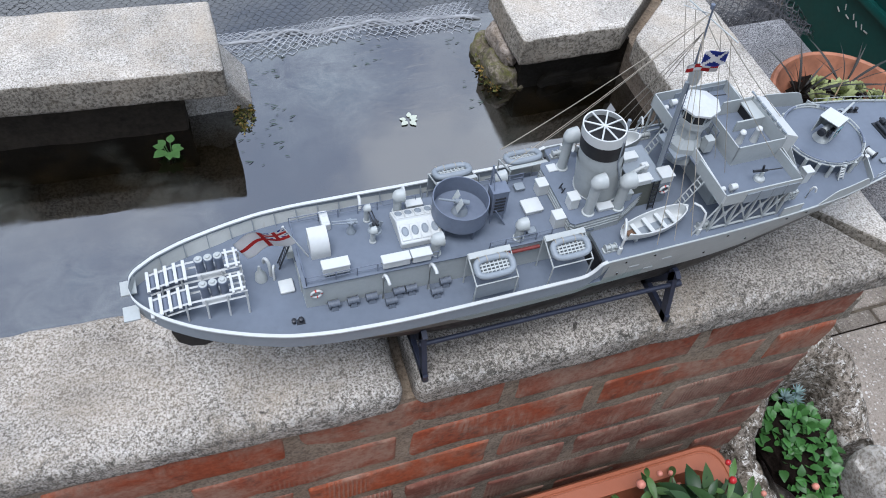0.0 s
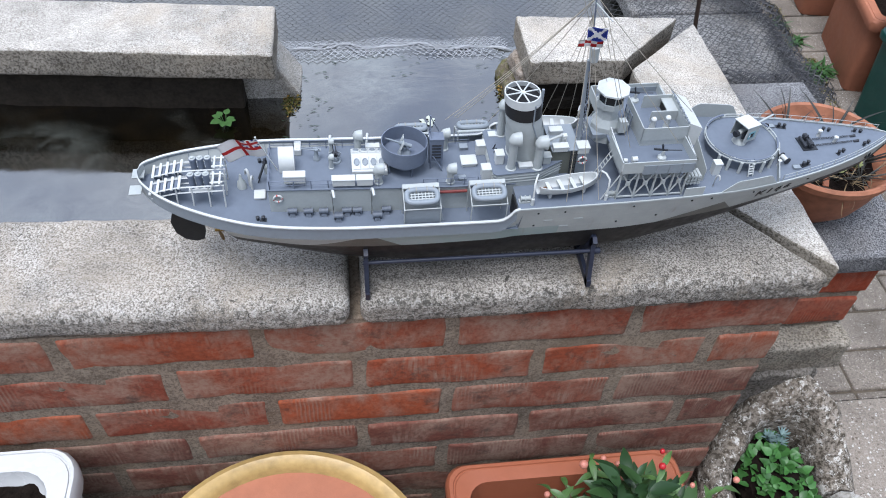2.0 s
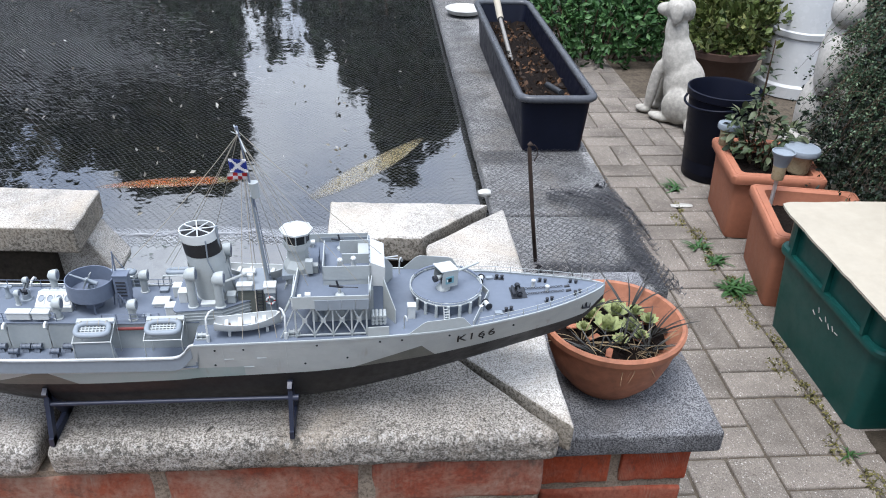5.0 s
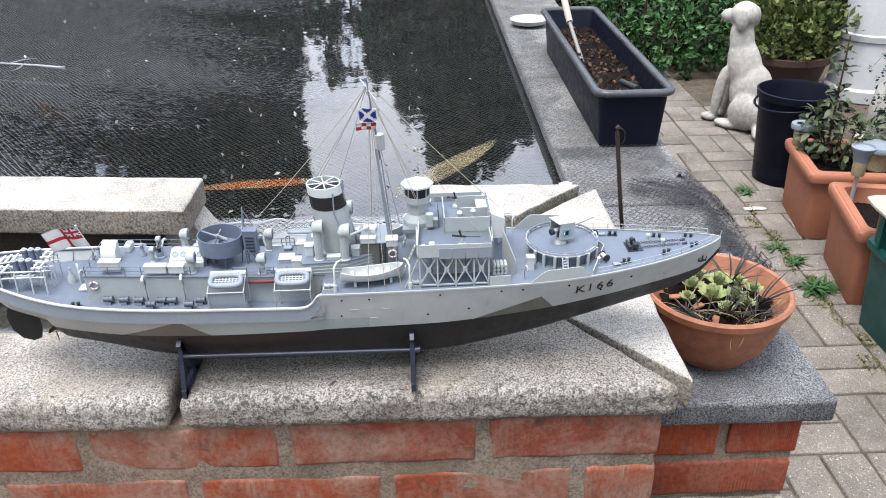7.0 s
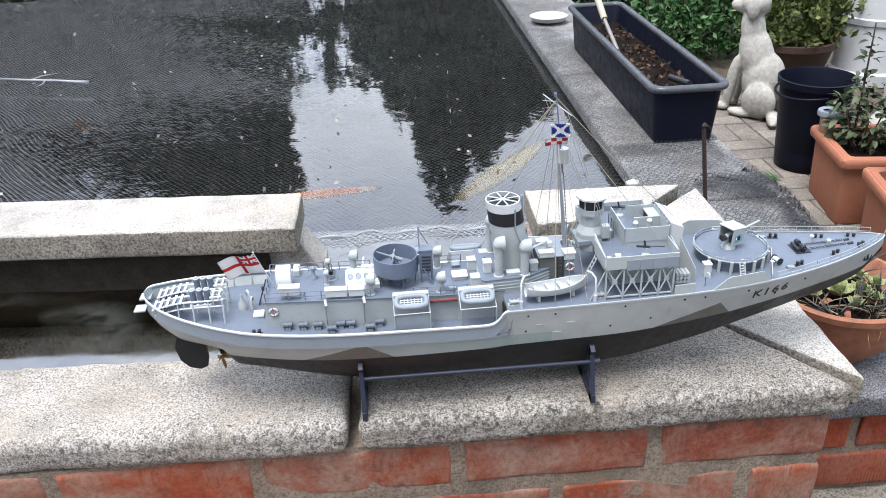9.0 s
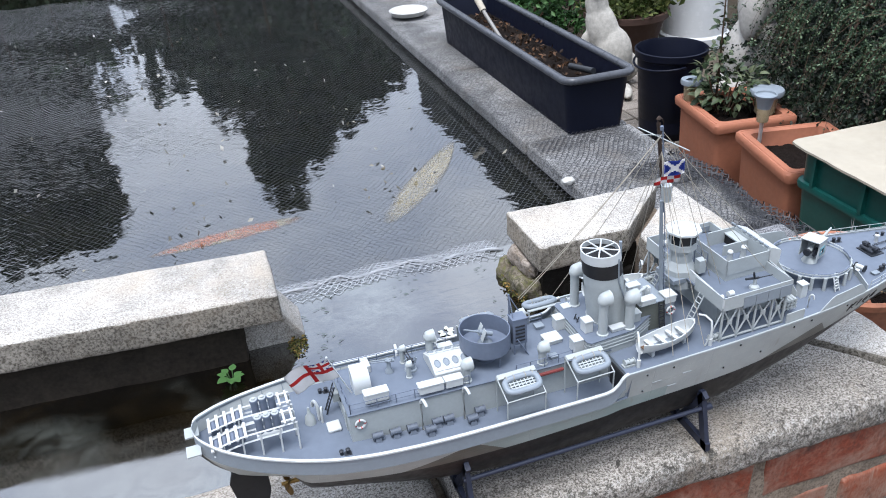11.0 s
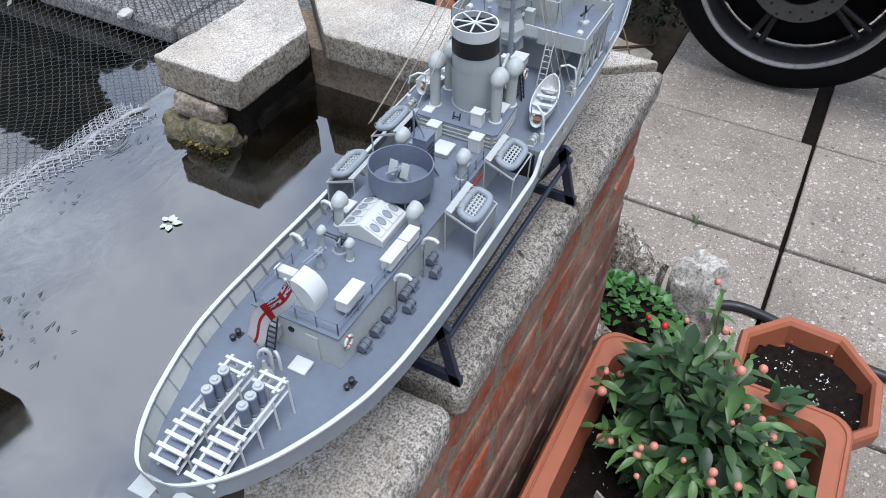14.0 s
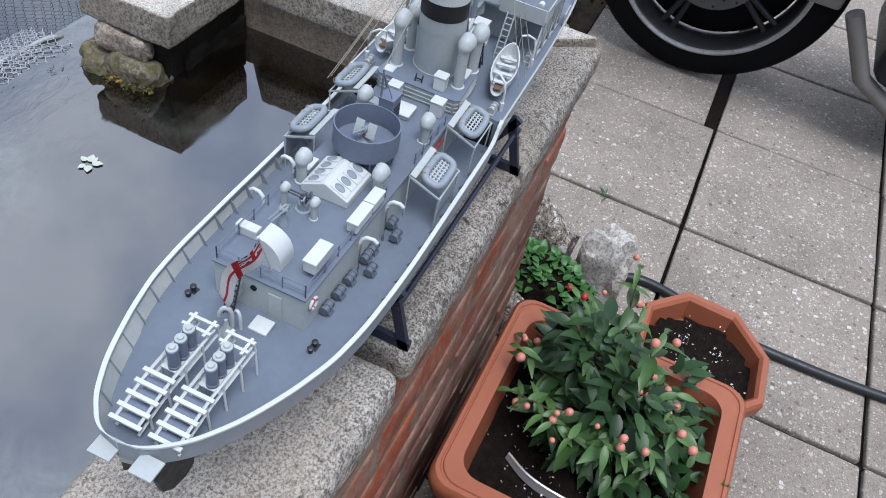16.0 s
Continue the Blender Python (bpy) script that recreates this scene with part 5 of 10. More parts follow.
# winches at the deck edge
for s in (-1, 1):
    for x in (0.1785, 0.2755):
        bm = bmesh.new()
        y = CY + s * 0.060
        rod(bm, (x - 0.005, y, 0.1312), (x + 0.005, y, 0.1312), 0.0022, seg=10)
        for d in (-0.005, 0, 0.005):
            rod(bm, (x + d - 0.0005, y, 0.1312), (x + d + 0.0005, y, 0.1312), 0.0034, seg=12)
        box(bm, x - 0.007, x + 0.007, y - 0.003, y + 0.003, 0.1262, 0.1284)
        sp("winch", bm, M_LGREY, smooth=40)


# life rafts on sloping frames
def raft(xc, s):
    yi, yo = CY + s * 0.0405, CY + s * 0.0665
    zi, zo = 0.1425, 0.1310
    c = Vector((xc, CY + s * 0.0565, 0.1405))
    tilt = Matrix.Translation(c) @ Matrix.Rotation(radians(-s * 18), 4, "X")
    bm = bmesh.new()
    pts = []
    for k in range(32):
        a = 2 * math.pi * k / 32
        pts.append(Vector((0.0165 * math.copysign(abs(math.cos(a)) ** 0.55, math.cos(a)), 0.0078 * math.copysign(abs(math.sin(a)) ** 0.6, math.sin(a)), 0)))
    tube(bm, pts, 0.0030, 10, True)
    ob = part("life_raft", bm, M_MGREY, ship, "blue-grey oval life raft with slatted floor", True, tilt)
    for i in range(5):
        y = -0.006 + i * 0.003
        part("slat", bx(-0.0165, 0.0165, y - 0.0007, y + 0.0007, -0.0016, -0.0008), M_LGREY, ob)
    for i in range(9):
        x = -0.015 + i * 0.00375
        part("slat", bx(x - 0.0005, x + 0.0005, -0.0085, 0.0085, -0.0008, -0.0003), M_LGREY, ob)
    for sx in (-1, 1):
        for u in (0.35, 0.8):
            bmr = bmesh.new()
            a = 0.0165 * u * sx
            tube(bmr, [Vector((a, 0.0078, 0)) + Vector((0, 0.0032 * math.cos(q), 0.0032 * math.sin(q))) for q in [2 * math.pi * k / 10 for k in range(10)]], 0.0004, 5, True)
            part("lashing", bmr, M_ROPE, ob)
    bm = bmesh.new()
    x0, x1 = xc - 0.0195, xc + 0.0195
    plate(bm, [(x0, yi, zi + 0.001), (x1, yi, zi + 0.001), (x1, yi + s * 0.005, zi - 0.0005), (x0, yi + s * 0.005, zi - 0.0005)], 0.0009, (0, 0.2, 1))
    for x in (x0, x1):
        plate(bm, [(x, yi, zi), (x, yo + s * 0.001, zo), (x, yo + s * 0.001, zo - 0.0015), (x, yi, zi - 0.0022)], 0.0009, (1, 0, 0))
        rod(bm, (x, yo, zo), (x, yo - s * 0.001, main_deck(xc)), 0.0007, seg=5)
        rod(bm, (x, yi, zi), (x, yi, main_deck(xc)), 0.0007, seg=5)
    rod(bm, (x0, yo, zo), (x1, yo, zo), 0.0007, seg=5)
    fr = sp("raft_frame", bm, M_LGREY)
    bm = bmesh.new()
    plate(bm, [(x0 - 0.001, yo - s * 0.001, 0.1100), (x1 + 0.004, yo - s * 0.001, 0.1100), (x1, yo - s * 0.0012, zo - 0.001), (x0, yo - s * 0.0012, zo - 0.001)], 0.0007, (0, 1, 0))
    if xc < 0.1:
        part("screen", bm, M_MGREY, fr)
    else:
        bm.free()


for xc in (0.0660, 0.1385):
    raft(xc, -1)
    raft(xc, 1)

M_DULLRED = plain("dull_red_paint", (0.22, 0.045, 0.04), 0.5, vary=0.2, scale=80)
M_DKGREY = plain("charcoal_blue_paint", (0.15, 0.175, 0.215), 0.45, vary=0.2, scale=60)
# depth charge throwers and loading davits on the waist deck
for s in (-1, 1):
    for x in (-0.0725, -0.0555, -0.039, -0.0236, -0.014, -0.0026, 0.0185, 0.0295):
        z = main_deck(x) + 0.0004
        out = 0.0440 if x in (-0.0236, 0.0185) else 0.0355
        y = CY + s * (out + 0.0025)
        bm = bmesh.new()
        zz = z + 0.0062
        rod(bm, (x - 0.0042, y, zz), (x + 0.0042, y, zz), 0.0030, seg=14)
        for d in (-0.0044, 0.0, 0.0044):
            rod(bm, (x + d - 0.0006, y, zz), (x + d + 0.0006, y, zz), 0.0035, seg=14)
        plate(bm, [(x - 0.0035, y - 0.004, z), (x + 0.0035, y - 0.004, z), (x + 0.0025, y - 0.002, zz - 0.002), (x - 0.0025, y - 0.002, zz - 0.002)], 0.0008, (0, 1, 0.2))
        plate(bm, [(x - 0.0035, y + 0.004, z), (x + 0.0035, y + 0.004, z), (x + 0.0025, y + 0.002, zz - 0.002), (x - 0.0025, y + 0.002, zz - 0.002)], 0.0008, (0, 1, -0.2))
        sp("depth_charge", bm, M_DKGREY, smooth=40)
    for x in (-0.0285, 0.0135):
        bm = bmesh.new()
        y = CY + s * 0.0385
        tube(bm, [(x, y, 0.100), (x, y, 0.136), (x + 0.0005, y + s * 0.001, 0.1395), (x + 0.001, y + s * 0.004, 0.1420), (x + 0.0015, y + s * 0.009, 0.1420), (x + 0.002, y + s * 0.0115, 0.1395)], 0.0015, 8)
        sp("loading_davit", bm, M_WHITE, "white bent loading davit", smooth=50)
bm = bmesh.new()
rod(bm, (0.084, CY - HW - 0.0045, 0.1270), (0.118, CY - HW - 0.005, 0.1270), 0.0018, seg=8)
sp("red_pipe", bm, M_DULLRED, "dull red pipe along the deckhouse", smooth=40)


# guard rails
def guard(points, h=0.011, rows=2, mat=None, r=0.00042):
    """A top rail on stanchions, with lower rails under it."""
    pts = [Vector(p) for p in points]
    top = None
    for k in reversed(range(rows)):
        z = Vector((0, 0, h * (k + 1) / rows - 0.0004))
        bm = bmesh.new()
        tube(bm, [p + z for p in pts], r, 5)
        rail = sp("guard_rail" if top is None else "lower_rail", bm, mat or M_DGREY, parent=top)
        top = top or rail
    for p in pts:
        bm = bmesh.new()
        rod(bm, p, p + Vector((0, 0, h)), r * 1.3, seg=5)
        sp("stanchion", bm, mat or M_DGREY, parent=top)


for s in (-1, 1):
    guard([(x, CY + s * 0.0325, HZ + roof_lift(x)) for x in (-0.0935, -0.068, -0.05, -0.032, -0.014, 0.004, 0.022)])
    guard([(x, CY + s * 0.0345, HZ + roof_lift(x)) for x in (0.07, 0.085, 0.10, 0.115, 0.13)])
    guard([(x, CY + s * (half(x) - 0.002), table(x, RAIL) - 0.001) for x in (0.478, 0.495, 0.512, 0.53, 0.547, 0.563, 0.58, 0.596, 0.61, 0.622)], 0.010, 2, M_LGREY, 0.00033)
guard([(-0.0935, CY + y, HZ + roof_lift(-0.0935)) for y in (-0.0325, -0.016, 0.0, 0.016, 0.0325)])

# deckhouse details
bm = bmesh.new()
box(bm, HX0 - 0.0009, HX0, CY - 0.017, CY - 0.007, 0.107, 0.132, 0.0004, 1)
sp("house_door", bm, M_LGREY)
bm = bmesh.new()
rod(bm, (HX0 - 0.0008, CY + 0.004, 0.130), (HX0 + 0.0002, CY + 0.004, 0.130), 0.0024, seg=14)
sp("scuttle", bm, M_GLASS)
bm = bmesh.new()
box(bm, HX0 - 0.006, HX0, CY + 0.012, CY + 0.019, 0.121, 0.131, 0.0005, 1)
sp("house_box", bm, M_LGREY)

# rudder, screw and brackets
bm = bmesh.new()
poly = [(-0.208, 0.083), (-0.212, 0.070), (-0.209, 0.052), (-0.200, 0.041), (-0.188, 0.037), (-0.179, 0.040), (-0.176, 0.052), (-0.176, 0.075)]
plate(bm, [(x, CY, z) for x, z in poly], 0.0035, (0, 1, 0))
sp("rudder", bm, M_BLACK, "black rudder")
bm = bmesh.new()
PX, PZ = -0.160, 0.051
rod(bm, (PX - 0.006, CY, PZ), (PX + 0.012, CY, PZ), 0.0018, 0.0026, 10)
for k in range(3):
    a = radians(90 + 120 * k + 60)
    ux, uz = math.cos(a), math.sin(a)
    blade = []
    for i in range(9):
        u = i / 8
        w = 0.0062 * math.sin(math.pi * (0.12 + 0.88 * u)) ** 0.7
        r = 0.002 + 0.0155 * u
        blade.append((r, w, u))
    L = [bm.verts.new((PX - w * 0.6, CY + r * ux - w * uz * 0.8, PZ + r * uz + w * ux * 0.8)) for r, w, u in blade]
    R = [bm.verts.new((PX + w * 0.6, CY + r * ux + w * uz * 0.8, PZ + r * uz - w * ux * 0.8)) for r, w, u in blade]
    fs = [bm.faces.new((L[i], R[i], R[i + 1], L[i + 1])) for i in range(8)]
    bmesh.ops.solidify(bm, geom=fs, thickness=0.0008)
sp("propeller", bm, M_BRASS, "brass three-bladed propeller", smooth=40)

# scuttles and marks on the hull
for s in (-1, 1):
    for x, z in ((0.192, 0.119), (0.222, 0.119), (0.300, 0.121), (0.368, 0.121), (0.392, 0.121), (0.445, 0.120), (0.286, 0.094), (0.332, 0.099), (0.52, 0.118), (0.19, 0.097), (0.485, 0.104)):
        y = half(x, z)
        bm = bmesh.new()
        rod(bm, (x, CY + s * (y - 0.001), z), (x, CY + s * (y + 0.0004), z), 0.0017, seg=12)
        o = sp("scuttle", bm, M_LGREY)
        bm = bmesh.new()
        rod(bm, (x, CY + s * (y - 0.001), z), (x, CY + s * (y + 0.0006), z), 0.0012, seg=12)
        part("glass", bm, M_GLASS, o)
    for x, z in ((0.205, 0.105), (0.24, 0.105), (0.225, 0.092), (0.05, 0.100), (0.115, 0.100), (-0.03, 0.103), (-0.07, 0.104)):
        y = half(x, z)
        bm = bmesh.new()
        box(bm, x - 0.005, x + 0.005, CY + s * y - 0.0006, CY + s * y + 0.0006, z - 0.0006, z + 0.0006)
        sp("scupper", bm, M_LGREY if x > 0.15 else M_MGREY)

# ---- bridge ----
BX0, BX1, BW, BZ = 0.2765, 0.3575, 0.0670, 0.1675
# wheelhouse block beneath
bm = bmesh.new()
box(bm, 0.294, 0.362, CY - 0.038, CY + 0.038, 0.1255, BZ)
sp("wheelhouse", bm, M_LGREY)
for x in (0.296, 0.326):
    sp("wheelhouse_door", bx(x + 0.004, x + 0.012, CY - 0.0386, CY - 0.0378, 0.130, 0.157, 0.0003, 1), M_MGREY)
plan = [(BX0, CY - BW), (BX1, CY - BW), (BX1, CY + BW), (BX0, CY + BW)]
bm = bmesh.new()
prism(bm, plan, BZ, BZ + 0.0018)
sp("bridge_deck", bm, M_DECK, "blue-grey bridge deck")


for s in (-1, 1):
    yo, yi = CY + s * BW, CY + s * 0.026
    sp("wing_screen", wall_line([(BX0, yi - s * 0.004), (BX0, yo), (BX1, yo), (BX1, yi)], BZ - 0.002, BZ + 0.013), M_LGREY)
    for i in range(4):
        bm = bmesh.new()
        x = 0.3000 + i * 0.0144
        box(bm, x, x + 0.0137, yo - 0.0012, yo + 0.0012, BZ - 0.004, BZ + 0.0085)
        sp("splinter_mat", bm, M_MGREY, "blue-grey padded splinter mat")
    # signal lamp and lockers on the wing
    bm = bmesh.new()
    lathe(bm, [(0.0017, BZ + 0.0018), (0.0017, BZ + 0.006)], (0.2925, CY + s * 0.056, 0), 8)
    rod(bm, (0.2895, CY + s * 0.056, BZ + 0.008), (0.2955, CY + s * 0.056, BZ + 0.008), 0.0031, seg=12)
    rod(bm, (0.2815, CY + s * 0.054, BZ + 0.005), (0.2855, CY + s * 0.054, BZ + 0.005), 0.0025, seg=12)
    sp("signal_lamp", bm, M_WHITE, smooth=40)
    # light gun on the wing
    gx, gy = 0.326, CY + s * 0.050
    bm = bmesh.new()
    lathe(bm, [(0.0052, BZ + 0.0018), (0.0048, BZ + 0.004), (0.002, BZ + 0.006), (0.0016, BZ + 0.012)], (gx, gy, 0), 14)
    og = sp("wing_gun", bm, M_LGREY, smooth=40)
    bm = bmesh.new()
    rod(bm, (gx - 0.011, gy + 0.001, BZ + 0.0145), (gx + 0.004, gy, BZ + 0.013), 0.0013, seg=8)
    rod(bm, (gx + 0.004, gy, BZ + 0.013), (gx + 0.020, gy - 0.001, BZ + 0.0125), 0.0006, seg=6)
    rod(bm, (gx - 0.001, gy, BZ + 0.013), (gx - 0.003, gy, BZ + 0.021), 0.0011, seg=8)
    part("barrel", bm, M_GUN, og)
    # criss-cross side supports
    y = CY + s * (BW - 0.002)
    xs = [0.2785, 0.298, 0.318, 0.338, 0.354]
    bm = bmesh.new()
    box(bm, 0.2775, 0.355, y - 0.0009, y + 0.0009, BZ - 0.0017, BZ - 0.0003)
    support = sp("wing_support", bm, M_LGREY, "pale grey cross-braced bridge support")
    bm = bmesh.new()
    box(bm, 0.2775, 0.355, y - 0.0009, y + 0.0009, 0.1295, 0.1309)
    part("foot_rail", bm, M_LGREY, support)
    for x in xs:
        part("upright", bx(x - 0.0009, x + 0.0009, y - 0.0009, y + 0.0009, 0.1262, BZ), M_LGREY, support)
    for a, b in zip(xs, xs[1:]):
        for z0, z1 in ((0.1305, BZ - 0.001), (BZ - 0.001, 0.1305)):
            bm = bmesh.new()
            rod(bm, (a, y, z0), (b, y, z1), 0.0009, seg=6)
            part("brace", bm, M_LGREY, support)
        mz = (0.1305 + BZ) / 2
        part("gusset", bx((a + b) / 2 - 0.0026, (a + b) / 2 + 0.0026, y - 0.0007, y + 0.0007, mz - 0.0028, mz + 0.0028), M_LGREY, support)
    bm = bmesh.new()
    rod(bm, (0.262, y, 0.1275), (0.2785, y, BZ - 0.002), 0.0008, seg=6)
    part("stay", bm, M_LGREY, support)
    # inclined ladders and rails abaft the wheelhouse
    ladder((0.2585, CY + s * 0.034, 0.1268), (0.2765, CY + s * 0.034, BZ), (0, 1, 0), 8, M_LGREY, 0.0035)
    # solid bulwark below the wings forward
    bm = bmesh.new()
    plate(bm, [(0.355, CY + s * 0.0700, 0.1272), (0.378, CY + s * 0.069, 0.1272), (0.378, CY + s * 0.069, 0.1410), (0.355, CY + s * 0.0700, 0.1410)], 0.001, (0, 1, 0))
    sp("deck_screen", bm, M_LGREY)
    # racks of projectiles
    for i in range(4):
        for j in range(3):
            bm = bmesh.new()
            x = 0.3610 + i * 0.0042
            z = 0.1385 + j * 0.0042
            rod(bm, (x, CY + s * 0.047, z), (x, CY + s * 0.060, z), 0.0019, seg=8)
            sp("flare_rocket", bm, M_LGREY, smooth=40)

# compass platform
CX0, CX1, CW = 0.3080, 0.3590, 0.0282
CT = BZ + 0.0255
bm = bmesh.new()
box(bm, CX0, CX1, CY - CW, CY + CW, BZ + 0.0018, BZ + 0.0085)
sp("compass_house", bm, M_LGREY)
bm = bmesh.new()
box(bm, CX0 + 0.0008, CX1 - 0.0008, CY - CW + 0.0008, CY + CW - 0.0008, BZ + 0.0085, BZ + 0.0092)
sp("compass_floor", bm, M_DECK)
sp("compass_screen", wall_line([(CX0, CY + CW), (CX0, CY - CW), (CX1, CY - CW), (CX1, CY + CW), (CX0 + 0.018, CY + CW)], BZ + 0.0085, CT), M_LGREY)
bm = bmesh.new()
box(bm, CX0 + 0.020, CX1, CY + 0.004, CY + 0.0055, BZ + 0.0093, CT - 0.004)
box(bm, CX1 - 0.013, CX1, CY + 0.0055, CY + CW, CT - 0.0055, CT - 0.004)
sp("chart_table", bm, M_LGREY)
# Solid black block under the chart table, put there for its shade.
bm = bmesh.new()
box(bm, CX1 - 0.012, CX1 - 0.001, CY + 0.006, CY + CW - 0.001, BZ + 0.0095, CT - 0.0057)
sp("dark_recess", bm, M_BLACK)
for x, y, h in ((0.326, CY - 0.009, 0.0145), (0.341, CY - 0.011, 0.0175)):
    bm = bmesh.new()
    lathe(bm, [(0.0036, BZ + 0.0092), (0.0032, BZ + 0.013), (0.0026, BZ + 0.0092 + h - 0.003), (0.0032, BZ + 0.0092 + h - 0.002), (0.0024, BZ + 0.0092 + h), (0.0008, BZ + 0.0098 + h)], (x, y, 0), 14)
    sp("binnacle", bm, M_WHITE, smooth=50)
# pale sloping front shield over a closed bridge front
bm = bmesh.new()
prof = [(CX1 + 0.0006, BZ - 0.002), (CX1 + 0.0150, BZ - 0.002), (CX1 + 0.0165, CT - 0.0050), (CX1 + 0.0160, CT - 0.0040), (CX1 + 0.0006, CT + 0.0028)]
ends = [[bm.verts.new((x, CY + y, z)) for x, z in prof] for y in (-0.027, 0.027)]
bm.faces.new(ends[0])
bm.faces.new(ends[1][::-1])
for i in range(5):
    bm.faces.new((ends[0][i], ends[1][i], ends[1][(i + 1) % 5], ends[0][(i + 1) % 5]))
bmesh.ops.recalc_face_normals(bm, faces=bm.faces[:])
sp("bridge_front", bm, M_WHITE, "white sloping bridge front screen")
sp("front_windshield", wall_line([(BX1, CY - BW), (BX1 + 0.003, CY - 0.029)], BZ + 0.004, BZ + 0.013, 0.001), M_LGREY)
sp("front_windshield", wall_line([(BX1, CY + BW), (BX1 + 0.003, CY + 0.029)], BZ + 0.004, BZ + 0.013, 0.001), M_LGREY)
bm = bmesh.new()
for i in range(7):
    y = CY - 0.026 + i * 0.0087
    rod(bm, (CX1 - 0.0002, y, CT + 0.0030), (CX1 - 0.0002, y + 0.0062, CT + 0.0030), 0.0010, seg=6)
sp("signal_locker", bm, M_MGREY)
# yards of loose gear on the fore side of the bridge
bm = bmesh.new()
rod(bm, (0.3745, CY + 0.026, BZ + 0.002), (0.392, CY + 0.040, BZ - 0.004), 0.0009, seg=6)
rod(bm, (0.3745, CY + 0.022, BZ + 0.004), (0.392, CY + 0.036, BZ - 0.006), 0.0007, seg=6)
sp("boat_hook", bm, M_WHITE)
for sd in (-1, 1):
    bm = bmesh.new()
    plate(bm, [(0.3735, CY + sd * 0.027, 0.127), (0.386, CY + sd * 0.047, 0.127), (0.386, CY + sd * 0.047, 0.146), (0.3735, CY + sd * 0.027, 0.176)], 0.0009, (0.85, -sd * 0.53, 0))
    sp("bridge_side_plate", bm, M_LGREY)

# radar lantern tower
LX, LY = 0.2790, 0.0935
tower = None
bm = bmesh.new()
lathe(bm, [(0.0168, BZ - 0.012), (0.0168, 0.1755), (0.0118, 0.1840), (0.0118, 0.1985), (0.0150, 0.1985), (0.0150, 0.2035), (0.0135, 0.2035)], (LX, LY, 0), 8)
tower = sp("lantern_tower", bm, M_LGREY, "pale grey tower with glazed lantern")
bm = bmesh.new()
box(bm, LX - 0.018, LX + 0.013, LY - 0.016, LY + 0.016, BZ - 0.003, BZ + 0.002)
part("platform", bm, M_MGREY, tower)
bm = bmesh.new()
lathe(bm, [(0.0136, 0.2035), (0.0140, 0.2185)], (LX, LY, 0), 8)
part("lantern_glass", bm, M_GLASS, tower)
bm = bmesh.new()
for k in range(8):
    a = 2 * math.pi * k / 8
    rod(bm, (LX + 0.0138 * math.cos(a), LY + 0.0138 * math.sin(a), 0.2035), (LX + 0.0142 * math.cos(a), LY + 0.0142 * math.sin(a), 0.2185), 0.0007, seg=5)
lathe(bm, [(0.0140, 0.2033), (0.0152, 0.2033), (0.0152, 0.2055), (0.0140, 0.2055)], (LX, LY, 0), 8)
part("lantern_frame", bm, M_LGREY, tower)
bm = bmesh.new()
lathe(bm, [(0.0145, 0.2180), (0.0186, 0.2180), (0.0186, 0.2200), (0.009, 0.2232), (0.0, 0.2236)], (LX, LY, 0), 8)
part("lantern_roof", bm, M_WHITE, tower)
bm = bmesh.new()
box(bm, LX + 0.009, LX + 0.017, LY - 0.020, LY - 0.012, BZ + 0.006, BZ + 0.021)
part("box", bm, M_LGREY, tower)
locker(LX + 0.014, LX + 0.022, LY - 0.013, LY - 0.006, BZ + 0.0018, BZ + 0.012, M_LGREY)
sp("aft_screen", wall_line([(BX0, CY - BW), (BX0 + 0.003, CY - 0.008)], BZ + 0.0018, BZ + 0.0125, 0.0012), M_WHITE)
guard([(0.3025, LY - 0.013, BZ + 0.0018), (0.3025, LY - 0.003, BZ + 0.0018), (0.3025, LY + 0.008, BZ + 0.0018)], 0.022, 3, M_DGREY)

# ---- mast, yards, flags and rigging ----
MB, MT = Vector((0.2490, 0.0775, HZ - 0.004)), Vector((0.2300, 0.0742, 0.3430))
MD = MT - MB
mast = None
bm = bmesh.new()
rod(bm, MB, MB + MD * 0.66, 0.0025, 0.0017, 12)
mast = sp("mast", bm, M_MGREY, "grey pole mast with topmast", smooth=40)
bm = bmesh.new()
rod(bm, MB + MD * 0.60 + Vector((0.0025, 0, 0)), MT + Vector((0.001, 0, 0)), 0.0013, 0.0007, 8)
rod(bm, MT, MT + MD.normalized() * 0.004, 0.0016, seg=8)
part("topmast", bm, M_DGREY, mast)
bm = bmesh.new()
c = MB + MD * 0.655 + Vector((0.0055, 0, 0))
rod(bm, c, c + MD.normalized() * 0.017, 0.0046, 0.0052, 14)
part("crow_nest", bm, M_LGREY, mast, smooth=40)
bm = bmesh.new()
y0 = MB + MD * 0.955
rod(bm, y0 + Vector((-0.008, 0.028, 0.004)), y0 + Vector((0.010, -0.028, -0.002)), 0.0006, seg=6)
rod(bm, y0 + Vector((-0.010, 0.020, 0)), y0 + Vector((0.002, 0.0, 0.004)), 0.0004, seg=6)
part("yard", bm, M_LGREY, mast)
bm = bmesh.new()
rod(bm, MB + Vector((0.0036, 0, 0)), MB + MD * 0.6 + Vector((0.0036, 0, 0)), 0.0005, seg=5)
for i in range(26):
    p = MB + MD * (0.05 + 0.55 * i / 26)
    rod(bm, p + Vector((0.002, -0.0016, 0)), p + Vector((0.0045, -0.0016, 0)), 0.0004, seg=4)
part("mast_ladder", bm, M_DGREY, mast)


def saltire(u, v):
    return 0 if abs(u - v) < 0.13 or abs(u - (1 - v)) < 0.13 else 2


